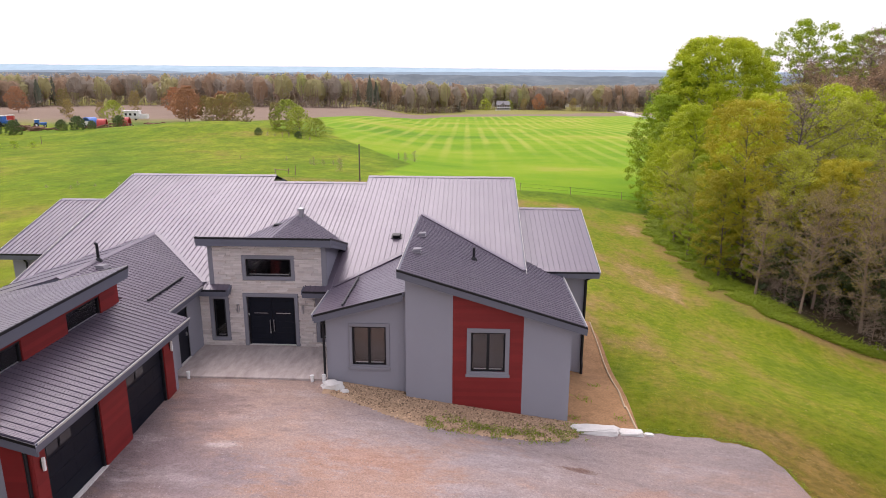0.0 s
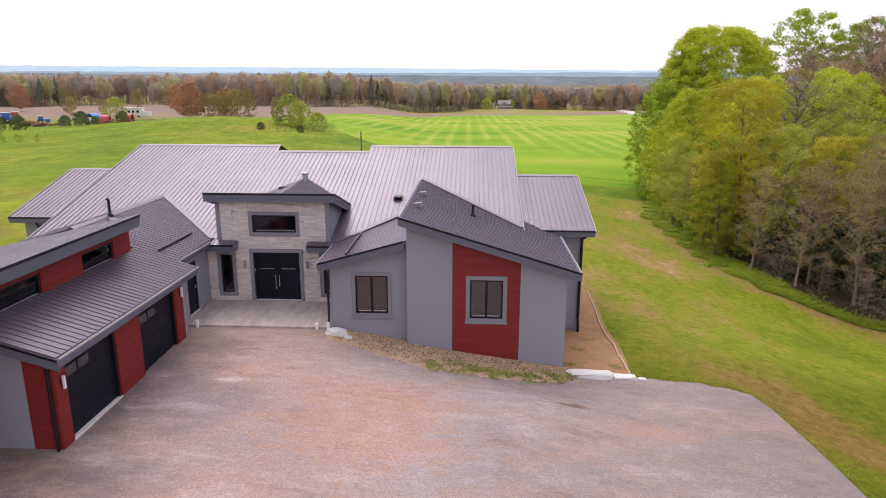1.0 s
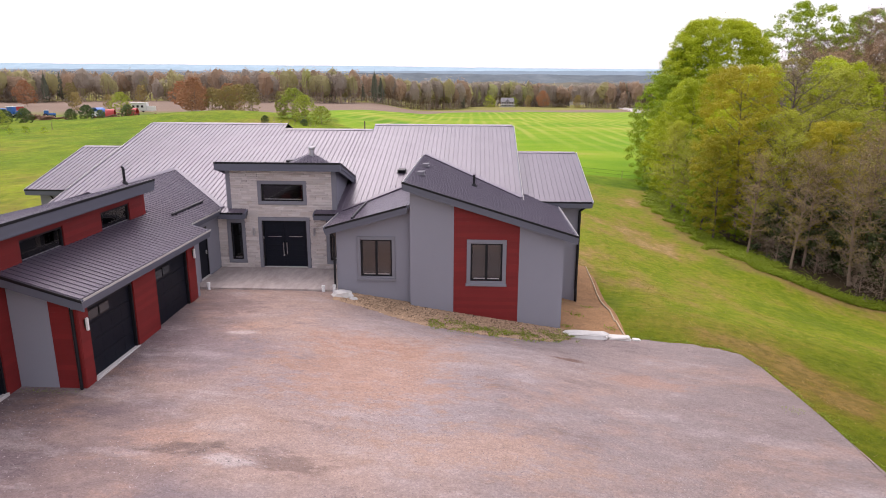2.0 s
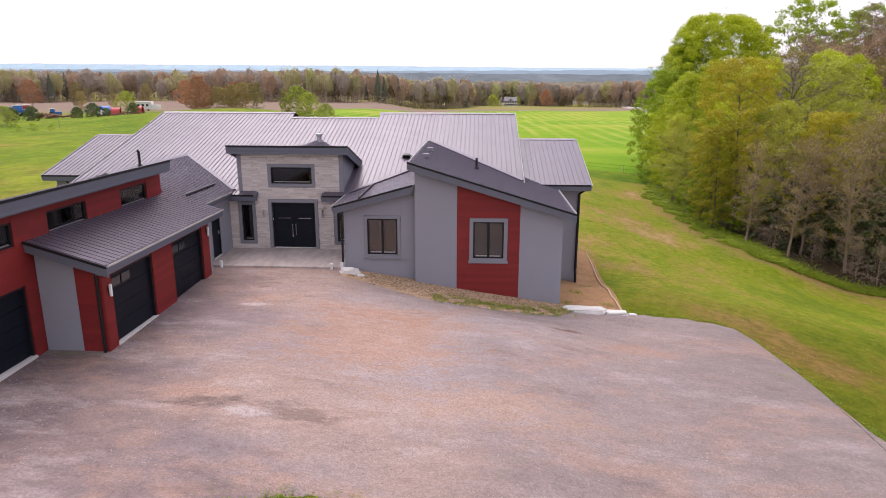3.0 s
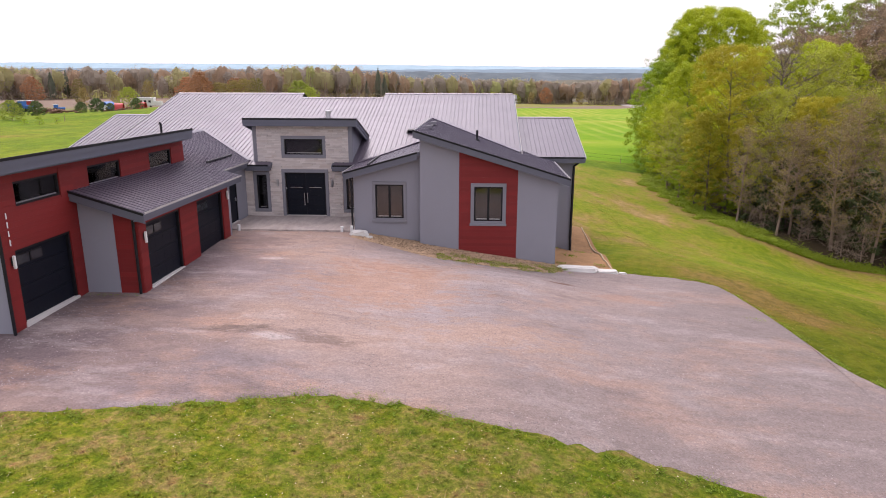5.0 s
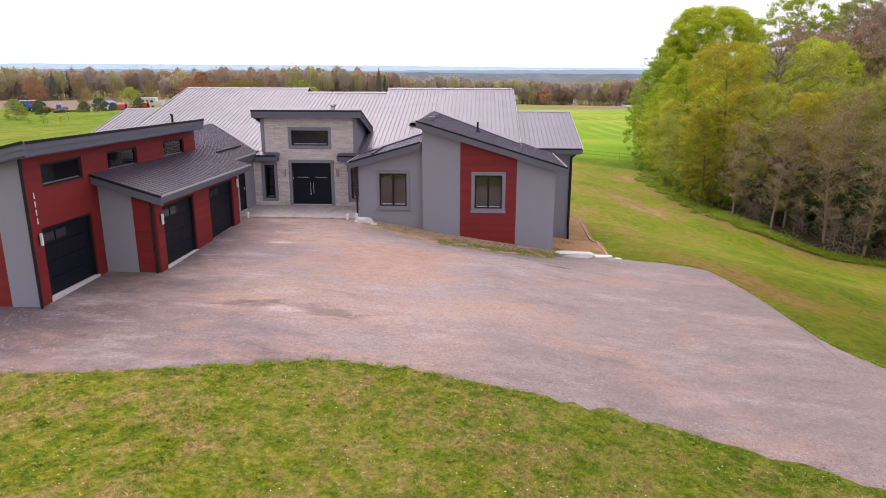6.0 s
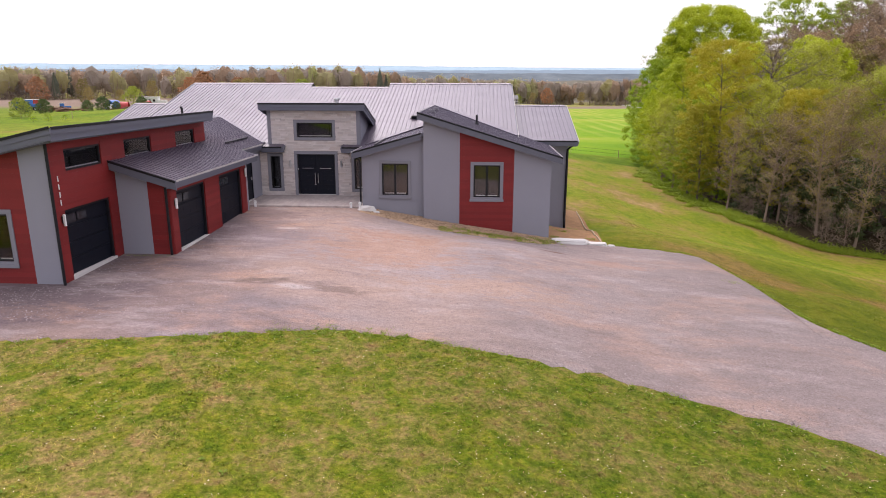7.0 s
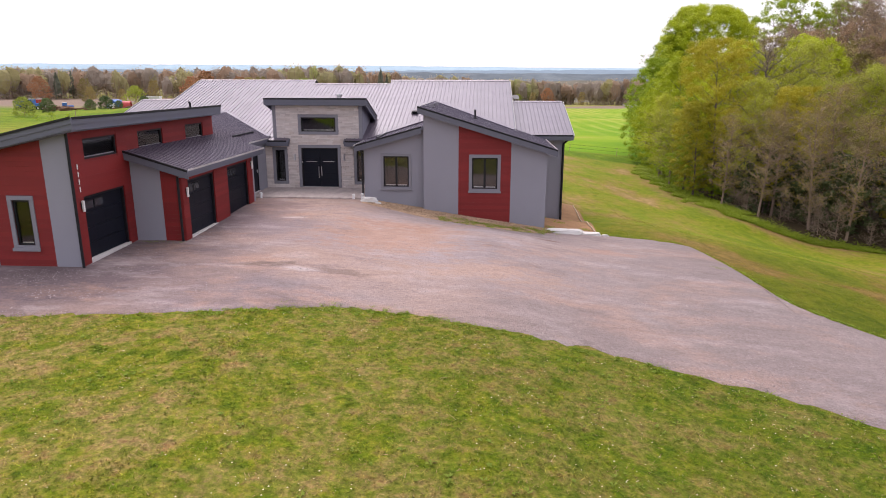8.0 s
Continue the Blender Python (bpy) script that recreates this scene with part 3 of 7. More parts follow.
def wbox(name, at, rows, mat, parent, label="", bevel=0.0):
    """Boxes in a wall's own frame: (u0, u1, z0, z1, d0, d1), joined into one part."""
    v, f = [], []
    for u0, u1, z0, z1, d0, d1 in rows:
        k = len(v)
        v += [at(u, z, d) for d in (d0, d1) for z in (z0, z1) for u in (u0, u1)]
        f += [tuple(k + i for i in q) for q in ((0, 2, 3, 1), (4, 5, 7, 6), (0, 1, 5, 4), (2, 6, 7, 3), (0, 4, 6, 2), (1, 3, 7, 5))]
    me = mesh(name, v, f, mat)
    bm = bmesh.new()
    bm.from_mesh(me)
    bmesh.ops.recalc_face_normals(bm, faces=bm.faces)
    if bevel:
        bmesh.ops.bevel(bm, geom=bm.edges[:], offset=bevel, segments=1, affect="EDGES")
    bm.to_mesh(me)
    bm.free()
    ob = new(name, me)
    ob.parent = parent
    return tagged(ob, label)


def window(at, u0, u1, z0, z1, panes=2, trim=0.13, sill=True, blind=True, trim_mat=None, parent=house):
    """A black framed window in the opening u0..u1, z0..z1, with stucco trim round it."""
    trim_mat = trim_mat or TRIM
    fw = 0.06
    bars = [(u0, u1, z0, z0 + fw, 0.03, 0.12), (u0, u1, z1 - fw, z1, 0.03, 0.12),
            (u0, u0 + fw, z0 + fw, z1 - fw, 0.03, 0.12), (u1 - fw, u1, z0 + fw, z1 - fw, 0.03, 0.12)]
    w = wbox("window", at, bars, BLACK_METAL, parent, "black framed window")
    step = (u1 - u0 - 2 * fw) / panes
    for i in range(panes):
        a, b = u0 + fw + i * step, u0 + fw + (i + 1) * step
        if i:
            wbox("mullion", at, [(a - 0.05, a + 0.05, z0 + fw, z1 - fw, 0.035, 0.115)], BLACK_METAL, w)
        p = wbox("pane", at, [(a + (0.05 if i else 0), b - (0.05 if i < panes - 1 else 0), z0 + fw, z1 - fw, 0.075, 0.083)], GLASS, w)
        p.visible_shadow = False
        wbox("sash_rail", at, [(a + 0.05, b - 0.05, z0 + fw, z0 + fw + 0.035, 0.06, 0.074)], STEEL, w, "pale lower sash rail")
    if blind:
        wbox("blind", at, [(u0 + 0.02, u1 - 0.02, z0 + 0.02, z1 - 0.02, 0.16, 0.17)], BLIND, w, "taupe roller blind, drawn")
    if trim:
        t = trim
        wbox("trim", at, [(u0 - t, u1 + t, z1, z1 + t, -0.045, 0.03), (u0 - t, u0, z0, z1, -0.045, 0.03), (u1, u1 + t, z0, z1, -0.045, 0.03),
                          (u0 - t, u1 + t, z0 - t, z0, -0.045, 0.03)], trim_mat, w, "raised grey stucco surround", 0.008)
    if sill:
        wbox("sill", at, [(u0 - trim - 0.03, u1 + trim + 0.03, z0 - trim - 0.05, z0 - trim + 0.06, -0.085, -0.047)], trim_mat, w, "", 0.008)
    return w


PITCH = 0.23


def clip(poly, axis, lim, keep_low):
    out = []
    for p, q in zip(poly, poly[1:] + poly[:1]):
        a, b = (p[axis] <= lim) == keep_low or p[axis] == lim, (q[axis] <= lim) == keep_low or q[axis] == lim
        if a:
            out.append(p)
        if a != b:
            t = (lim - p[axis]) / (q[axis] - p[axis])
            out.append(tuple(p[i] + (q[i] - p[i]) * t for i in range(3)))
    return out


def roof(poly, axis, thick=0.16, label="", name="roof", material=None, pitch=PITCH, minor=0.005):
    """A sloping roof: a deck, and over it ribbed metal panels that run down the slope. axis: 0 or 1, along its eave. minor: the height of low stiffening ribs between the seams."""
    material = material or ROOF
    n = len(poly)
    v = [(x, y, z - 0.03) for x, y, z in poly] + [(x, y, z - thick) for x, y, z in poly]
    f = [tuple(range(n)), tuple(range(2 * n - 1, n - 1, -1))] + [(i, (i + 1) % n, n + (i + 1) % n, n + i) for i in range(n)]
    deck = solid(name, v, f, FASCIA, house, label)
    lo, hi = min(p[axis] for p in poly), max(p[axis] for p in poly)
    count = max(1, round((hi - lo) / pitch))
    step = (hi - lo) / count
    for i in range(count):
        a, b = lo + i * step, lo + (i + 1) * step
        strip = clip(clip([tuple(p) for p in poly], axis, b, True), axis, a, False)
        if len(strip) < 3:
            continue
        k = len(strip)
        pv = [tuple(p) for p in strip] + [(x, y, z - 0.028) for x, y, z in strip]
        pf = [tuple(range(k)), tuple(range(2 * k - 1, k - 1, -1))] + [(j, (j + 1) % k, k + (j + 1) % k, k + j) for j in range(k)]
        other = 1 - axis

        def rib(at_u, height, width):
            """A rib up the slope at at_u, cut to the strip's outline."""
            ends = []
            for p, q in zip(strip, strip[1:] + strip[:1]):
                if (p[axis] - at_u) * (q[axis] - at_u) < 0:
                    t = (at_u - p[axis]) / (q[axis] - p[axis])
                    ends.append(tuple(p[m] + (q[m] - p[m]) * t for m in range(3)))
            if len(ends) < 2:
                return
            base = len(pv)
            for pt in sorted(ends, key=lambda p: p[other]):
                for off, up in ((0.0, -0.01), (width * 0.25, height), (width * 0.75, height), (width, -0.01)):
                    w = [pt[0], pt[1], pt[2] + up]
                    w[axis] += off
                    pv.append(tuple(w))
            pf.extend(tuple(base + m for m in q4) for q4 in ((0, 1, 5, 4), (1, 2, 6, 5), (2, 3, 7, 6), (0, 3, 2, 1), (4, 5, 6, 7)))

        rib(a + 0.004, 0.024 if minor or axis == 0 else 0.006, 0.036)
        if step < 0.5 and axis == 1 and minor:
            for part_way in (0.3, 0.52, 0.74):
                rib(a + step * part_way, minor, 0.018)
        me = mesh("panel", pv, pf, material)
        ob = new("panel", me)
        ob.parent = deck
    return deck


def band(p, q, drop=0.28, out=(0, -1), thick=0.05, mat=None, name="fascia", lip=True, parent=house, ends=False):
    """A fascia board from p to q under a roof's edge, standing outwards, with a smaller board over it and a drip edge."""
    mat = mat or FASCIA
    ox, oy = out
    p, q = Vector(p), Vector(q)
    if ends:
        d = (q - p).normalized() * (thick + 0.05)
        p, q = p - d, q + d

    def slab(z0, z1, t0, t1):
        v = []
        for pt in (p, q):
            for t, z in ((t0, z0), (t1, z0), (t1, z1), (t0, z1)):
                v.append((pt[0] + ox * t, pt[1] + oy * t, pt[2] + z))
        return v, [(0, 1, 2, 3), (7, 6, 5, 4), (0, 4, 5, 1), (1, 5, 6, 2), (2, 6, 7, 3), (3, 7, 4, 0)]
    b = solid(name, *slab(-drop, -0.035, 0.0, thick), mat, parent)
    solid("upper_board", *slab(-0.035 - drop * 0.42, -0.02, thick + 0.002, thick + 0.028), mat, b)
    if lip:
        solid("drip_edge", *slab(-0.05, 0.03 if lip is True else 0.012, thick + 0.03, thick + 0.05), BLACK_METAL if lip is True else DRIP, b)
    return b


FOOT = -2.6
# ---- roofs
RX = lambda y: 5.6 + 0.29 * (y - 10.27)             # main front slope


def slope(x0, x1, y0, y1, zf, axis, **kw):
    return roof([(x0, y0, zf(x0, y0)), (x1, y0, zf(x1, y0)), (x1, y1, zf(x1, y1)), (x0, y1, zf(x0, y1))], axis, **kw)


MAIN = lambda x, y: RX(y)
RIBBED = "ribbed charcoal metal roof slope"
for x0, x1, y0, y1 in ((-10.5, -2.55, -0.45, 10.27), (-2.55, -1.62, -0.45, 9.45), (-1.62, 1.45, 0.15, 9.45), (1.45, 2.5, -0.45, 9.45), (2.5, 10.3, -0.45, 10.27)):
    slope(x0, x1, y0, y1, MAIN, 0, label=RIBBED)
BACK = lambda x, y: 5.6 - 0.29 * (y - 10.27)
for x0, x1, y0 in ((-10.5, -2.55, 10.27), (2.5, 10.3, 10.27)):
    slope(x0, x1, y0, 18.5, BACK, 0, label=RIBBED, pitch=1.2)
slope(-2.55, 2.5, 9.45, 18.5, lambda x, y: 5.362 - 0.26 * (y - 9.45), 0, label=RIBBED, pitch=1.2)
# ridge caps and the rakes at both ends
for x0, x1, y, z in ((-10.5, -2.55, 10.27, 5.6), (-2.55, 2.5, 9.45, 5.362), (2.5, 10.3, 10.27, 5.6)):
    solid("ridge_cap", [(x0, y - 0.16, z - 0.02), (x1, y - 0.16, z - 0.02), (x1, y, z + 0.05), (x0, y, z + 0.05), (x0, y + 0.16, z - 0.02), (x1, y + 0.16, z - 0.02)],
          [(0, 1, 2, 3), (3, 2, 5, 4), (0, 3, 4), (1, 5, 2), (0, 4, 5, 1)], ROOF, house)
for x0, x1 in ((-2.6, -2.55), (2.5, 2.55)):
    solid("ridge_step", [(x0, 9.35, 5.30), (x1, 9.35, 5.30), (x1, 10.27, 5.58), (x0, 10.27, 5.58), (x0, 11.2, 5.30), (x1, 11.2, 5.30), (x0, 10.27, 5.0), (x1, 10.27, 5.0)],
          [(0, 1, 2, 3), (3, 2, 5, 4), (0, 3, 4, 6), (1, 7, 5, 2), (0, 6, 7, 1), (6, 4, 5, 7)], ROOF, house)
band((-10.5, -0.45, RX(-0.45)), (-10.5, 10.27, 5.6), 0.26, (-1, 0), lip=2)
band((10.3, 10.27, 5.6), (10.3, 0.5, RX(0.5)), 0.26, (1, 0), lip=2)
band((-2.75, -0.45, RX(-0.45)), (-1.62, -0.45, RX(-0.45)), 0.26, (0, -1))
band((1.45, -0.45, RX(-0.45)), (2.7, -0.45, RX(-0.45)), 0.26, (0, -1))
for x, o in ((-1.62, 1), (1.45, -1)):
    band((x, -0.45, RX(-0.45)), (x, 0.0, RX(0.0)), 0.26, (o, 0), lip=0)
    boxes("soffit", [(min(x, x - o * 1.1), max(x, x - o * 1.1), -0.45, -0.02, RX(-0.45) - 0.27, RX(-0.45) - 0.24)], FASCIA, house)

# left and right end wings
LW = lambda x, y: 2.65 + 0.3 * (y - 3.99)
slope(-14.27, -10.5, 3.99, 9.5, LW, 0, label=RIBBED)
slope(-14.27, -10.5, 9.5, 15.0, lambda x, y: 4.3 - 0.3 * (y - 9.5), 0, label=RIBBED, pitch=1.2)
band((-14.27, 3.99, 2.65), (-10.6, 3.99, 2.65), 0.27, (0, -1))
band((-14.27, 3.99, 2.65), (-14.27, 9.5, 4.3), 0.27, (-1, 0), lip=2)
RW = lambda x, y: 2.65 + 0.282 * (y - 2.35)
slope(10.3, 13.58, 2.35, 8.24, RW, 0, label=RIBBED)
slope(10.3, 13.58, 8.24, 14.0, lambda x, y: 4.31 - 0.282 * (y - 8.24), 0, label=RIBBED, pitch=1.2)
band((10.4, 2.35, 2.65), (13.58, 2.35, 2.65), 0.27, (0, -1))
band((13.58, 8.24, 4.31), (13.58, 2.35, 2.65), 0.27, (1, 0), lip=2)
for x0, x1, y, z in ((-14.27, -10.5, 9.5, 4.3), (10.3, 13.58, 8.24, 4.31)):
    solid("ridge_cap", [(x0, y - 0.16, z - 0.02), (x1, y - 0.16, z - 0.02), (x1, y, z + 0.05), (x0, y, z + 0.05), (x0, y + 0.16, z - 0.02), (x1, y + 0.16, z - 0.02)],
          [(0, 1, 2, 3), (3, 2, 5, 4), (0, 3, 4), (1, 5, 2), (0, 4, 5, 1)], ROOF, house)
for r in ((-14.2, -10.6, 3.99, 4.5, 2.36, 2.39), (11.7, 13.5, 2.35, 2.9, 2.36, 2.39)):
    boxes("soffit", [r], FASCIA, house)

# shed roof of the wing with the red panel
SH = lambda x, y: 4.35 - 0.3 * (x - 5.65)
slope(5.65, 12.0, -3.62, 6.4, SH, 1, minor=0.004, label="long single-pitch charcoal metal roof")
band((5.65, -3.62, 4.35), (12.0, -3.62, SH(12.0, 0)), 0.3, (0, -1), ends=True)
band((5.65, -3.62, 4.35), (5.65, 6.3, 4.35), 0.3, (-1, 0), lip=2)
band((12.0, -3.62, SH(12.0, 0)), (12.0, 2.4, SH(12.0, 0)), 0.22, (1, 0), lip=2)
solid("soffit", [(5.7, -3.6, 4.06), (11.95, -3.6, 2.2), (11.95, -3.2, 2.2), (5.7, -3.2, 4.06), (5.7, -3.6, 4.03), (11.95, -3.6, 2.17), (11.95, -3.2, 2.17), (5.7, -3.2, 4.03)],
      [(0, 1, 2, 3), (7, 6, 5, 4), (0, 4, 5, 1), (1, 5, 6, 2), (2, 6, 7, 3), (3, 7, 4, 0)], FASCIA, house)
# lower roof that rises towards it
LO = lambda x, y: 2.55 + 0.28 * (x - 2.55)
slope(2.55, 5.78, -3.25, 3.6, LO, 1, minor=0, label="low single-pitch charcoal metal roof")
band((2.55, -3.25, 2.55), (5.7, -3.25, LO(5.7, 0)), 0.3, (0, -1))
band((2.55, -3.25, 2.55), (2.55, -0.4, 2.55), 0.24, (-1, 0), lip=2)

# entry tower: its roof falls back towards the main slope
TW = lambda x, y: 4.65 - 0.3 * (y + 0.45)
slope(-2.6, 2.55, -0.45, 3.3, TW, 0, label="charcoal metal roof of the entry tower")
band((-2.6, -0.45, 4.65), (2.55, -0.45, 4.65), 0.34, (0, -1), ends=True)
band((2.55, -0.45, 4.65), (2.55, 3.0, TW(0, 3.0)), 0.34, (1, 0))
band((-2.6, -0.45, 4.65), (-2.6, 3.0, TW(0, 3.0)), 0.34, (-1, 0))
solid("soffit", [(-2.6, -0.45, 4.33), (2.55, -0.45, 4.33), (2.55, 0.1, 4.33), (-2.6, 0.1, 4.33), (-2.6, -0.45, 4.30), (2.55, -0.45, 4.30), (2.55, 0.1, 4.30), (-2.6, 0.1, 4.30)],
      [(0, 1, 2, 3), (7, 6, 5, 4), (0, 4, 5, 1), (1, 5, 6, 2), (2, 6, 7, 3), (3, 7, 4, 0)], FASCIA, house)
roof([(-2.55, 3.2, 3.57), (-0.15, 0.9, 4.3), (-0.15, 6.0, 4.42)], 0, label="small saddle behind the entry tower")
roof([(-0.15, 0.9, 4.3), (2.5, 3.2, 3.57), (-0.15, 6.0, 4.42)], 1, label="small saddle behind the entry tower")

# garage wing: lower slope, gable link and raised single-pitch roof
GA = lambda x, y: 2.42 + 0.3 * (-1.94 - x)
slope(-4.2, -1.94, -11.73, -3.4, GA, 1, label="low charcoal metal roof over the garage doors")
slope(-6.5, -2.66, -3.4, 4.3, GA, 1, label="charcoal metal roof of the garage link")
slope(-10.5, -6.5, -3.4, 4.3, lambda x, y: GA(-6.5, 0) - 0.3 * (-6.5 - x), 1, label=RIBBED, pitch=1.2)
UP = lambda x, y: 4.40 - 0.232 * (-3.7 - x)
slope(-11.6, -3.7, -15.25, -3.85, UP, 1, minor=0, label="raised single-pitch charcoal metal roof")
band((-1.94, -11.73, 2.42), (-1.94, -3.4, 2.42), 0.27, (1, 0), lip=2)
band((-4.2, -11.73, GA(-4.2, 0)), (-1.94, -11.73, 2.42), 0.3, (0, -1), ends=True)
band((-2.66, -3.4, GA(-2.66, 0)), (-2.66, -0.45, GA(-2.66, 0)), 0.25, (1, 0), lip=2)
band((-3.7, -15.25, 4.40), (-3.7, -3.85, 4.40), 0.38, (1, 0))
band((-11.6, -15.25, UP(-11.6, 0)), (-3.7, -15.25, 4.40), 0.36, (0, -1), ends=True)
band((-3.7, -3.85, 4.40), (-6.2, -3.85, UP(-6.2, 0)), 0.3, (0, 1), lip=2)
for r in ((-4.1, -3.7, -15.2, -3.9, 3.98, 4.0), (-2.25, -1.94, -11.7, -3.45, 2.13, 2.16), (-2.95, -2.66, -3.4, -0.4, 2.36, 2.39)):
    boxes("soffit", [r], FASCIA, house)
solid("soffit", [(-11.6, -15.25, UP(-11.6, 0) - 0.33), (-3.7, -15.25, 4.03), (-3.7, -14.8, 4.03), (-11.6, -14.8, UP(-11.6, 0) - 0.33),
                 (-11.6, -15.25, UP(-11.6, 0) - 0.36), (-3.7, -15.25, 4.0), (-3.7, -14.8, 4.0), (-11.6, -14.8, UP(-11.6, 0) - 0.36)],
      [(0, 1, 2, 3), (7, 6, 5, 4), (0, 4, 5, 1), (1, 5, 6, 2), (2, 6, 7, 3), (3, 7, 4, 0)], FASCIA, house)

# ---- walls
ENTRY = front(0.0)
entry_holes = [(-0.98, 0.98, 0.0, 2.1), (-0.93, 0.90, 2.95, 3.68), (-2.38, -1.88, 0.33, 1.98), (1.98, 2.48, 0.33, 1.98)]
tower_wall = wall("entry_wall", ENTRY, (-2.4, 2.3), FOOT, 4.4, MORTAR, [h for h in entry_holes if h[1] < 2.3 and h[0] > -2.39] + [(1.98, 2.301, 0.33, 1.98)], label="pale ledgestone entry wall")
wall("entry_wall", ENTRY, (-3.1, -2.401), FOOT, 2.4, MORTAR, label="pale ledgestone wall beside the entry")
wall("entry_wall", ENTRY, (2.301, 2.95), FOOT, 2.4, MORTAR, [(2.3, 2.48, 0.33, 1.98)], label="pale ledgestone wall beside the entry")
for x, s in ((-2.4, 1), (2.3, -1)):
    solid("tower_side_wall", [(x, 0.2, 2.4), (x, 3.0, 2.4), (x, 3.0, 3.45), (x, 0.2, 4.3), (x + s * 0.2, 0.2, 2.4), (x + s * 0.2, 3.0, 2.4), (x + s * 0.2, 3.0, 3.45), (x + s * 0.2, 0.2, 4.3)],
          [(0, 1, 2, 3), (7, 6, 5, 4), (0, 4, 5, 1), (1, 5, 6, 2), (2, 6, 7, 3), (3, 7, 4, 0)], STUCCO, house)
    boxes("corner_trim", [(min(x - s * 0.03, x + s * 0.16), max(x - s * 0.03, x + s * 0.16), -0.06, 0.14, 2.42, 4.32)], TRIM, house, "", 0.01)

LEFTW = front(-2.86)
wall("stucco_wall", LEFTW, (2.87, 5.85), FOOT, lambda u: LO(u, 0) - 0.2, STUCCO, [(3.82, 5.05, 0.52, 2.0)], label="grey stucco wall with a window")
wall("stucco_wall", side(2.87), (-2.66, 0.0), FOOT, 2.38, STUCCO, thick=-0.2, d0=0.0)
RIGHTW = front(-3.23)
top_sh = lambda u: SH(u, 0) - 0.2
wall("stucco_wall", RIGHTW, (5.80, 7.47), FOOT, top_sh, STUCCO, label="grey stucco wall panel")
red_wall = wall("red_wall", RIGHTW, (7.471, 9.96), FOOT, top_sh, RED, [(8.12, 9.33, 0.52, 2.0)], label="red boarded wall panel with a window", d0=-0.0)
wall("stucco_wall", RIGHTW, (9.961, 11.65), FOOT, top_sh, STUCCO, label="grey stucco wall panel")
wall("stucco_wall", side(11.65), (-3.03, 2.9), FOOT, 2.3, STUCCO)
wall("stucco_wall", side(5.80), (-3.03, 6.0), 2.0, 4.1, STUCCO, thick=-0.2)
wall("stucco_wall", front(2.9), (11.4, 13.2), FOOT - 1.0, 2.4, STUCCO)
wall("stucco_wall", side(13.2), (3.1, 13.5), FOOT - 1.0, lambda u: 2.4 + 0.282 * min(u - 2.9, 13.6 - u) if 2.9 < u < 13.6 else 2.4, STUCCO)
wall("stucco_wall", front(13.5), (-13.9, 13.0), FOOT - 1.0, 2.9, STUCCO)
wall("stucco_wall", front(4.5), (-13.9, -10.3), FOOT, 2.4, STUCCO)
wall("stucco_wall", side(-13.9), (4.7, 13.5), FOOT, lambda u: 2.4, STUCCO, thick=-0.2)
wall("stucco_wall", side(-10.3), (-14.6, 4.5), FOOT, 2.3, STUCCO, thick=-0.2)

# garage walls
GAR = side(-2.25)
door_rows = ((-11.0, -8.6), (-7.17, -4.74))
gar_wall = wall("red_wall", GAR, (-11.45, -4.1), FOOT, 2.3, RED, [(a, b, -0.16, 1.95) for a, b in door_rows], label="red boarded garage wall")
bump_front = front(-11.45)
wall("stucco_wall", bump_front, (-4.12, -3.03), FOOT, lambda u: GA(u, 0) - 0.16, STUCCO, label="grey stucco garage wall panel", thick=0.15)
red_end = wall("red_wall", bump_front, (-3.029, -2.45), FOOT, lambda u: GA(u, 0) - 0.16, RED, label="red boarded garage wall panel", thick=0.15, d0=0.0)
wall("red_wall", bump_front, (-2.449, -2.25), FOOT, 2.3, RED, thick=-0.004, d0=-0.02)
wall("stucco_wall", front(-4.1), (-3.1, -2.25), FOOT, 2.3, STUCCO)
REC = side(-2.9)
wall("stucco_wall", REC, (-3.9, 0.0), FOOT, 2.42, STUCCO, [(-2.2, -1.3, 0.0, 2.1)], label="grey stucco wall with a side door")
UPW = side(-4.13)
clere = ((-14.06, -12.12), (-10.66, -8.74), (-6.7, -4.9))
up_wall = wall("red_wall", UPW, (-14.85, -3.95), FOOT, 4.1, RED, [(-14.38, -11.95, -0.18, 1.88)] + [(a, b, 3.03, 3.69) for a, b in clere], label="red boarded upper garage wall")
FRONTG = front(-14.85)
top_up = lambda u: UP(u, 0) - 0.25
wall("stucco_wall", FRONTG, (-4.98, -4.131), FOOT, top_up, STUCCO, label="grey stucco corner panel", d0=-0.03)
front_red = wall("red_wall", FRONTG, (-6.9, -4.981), FOOT, top_up, RED, [(-6.18, -5.6, 0.38, 1.84)], label="red boarded garage end wall")
wall("stucco_wall", FRONTG, (-10.5, -6.901), FOOT, top_up, STUCCO, d0=-0.03)
wall("red_wall", front(-3.95), (-6.2, -4.14), 2.6, lambda u: UP(u, 0) - 0.2, RED)

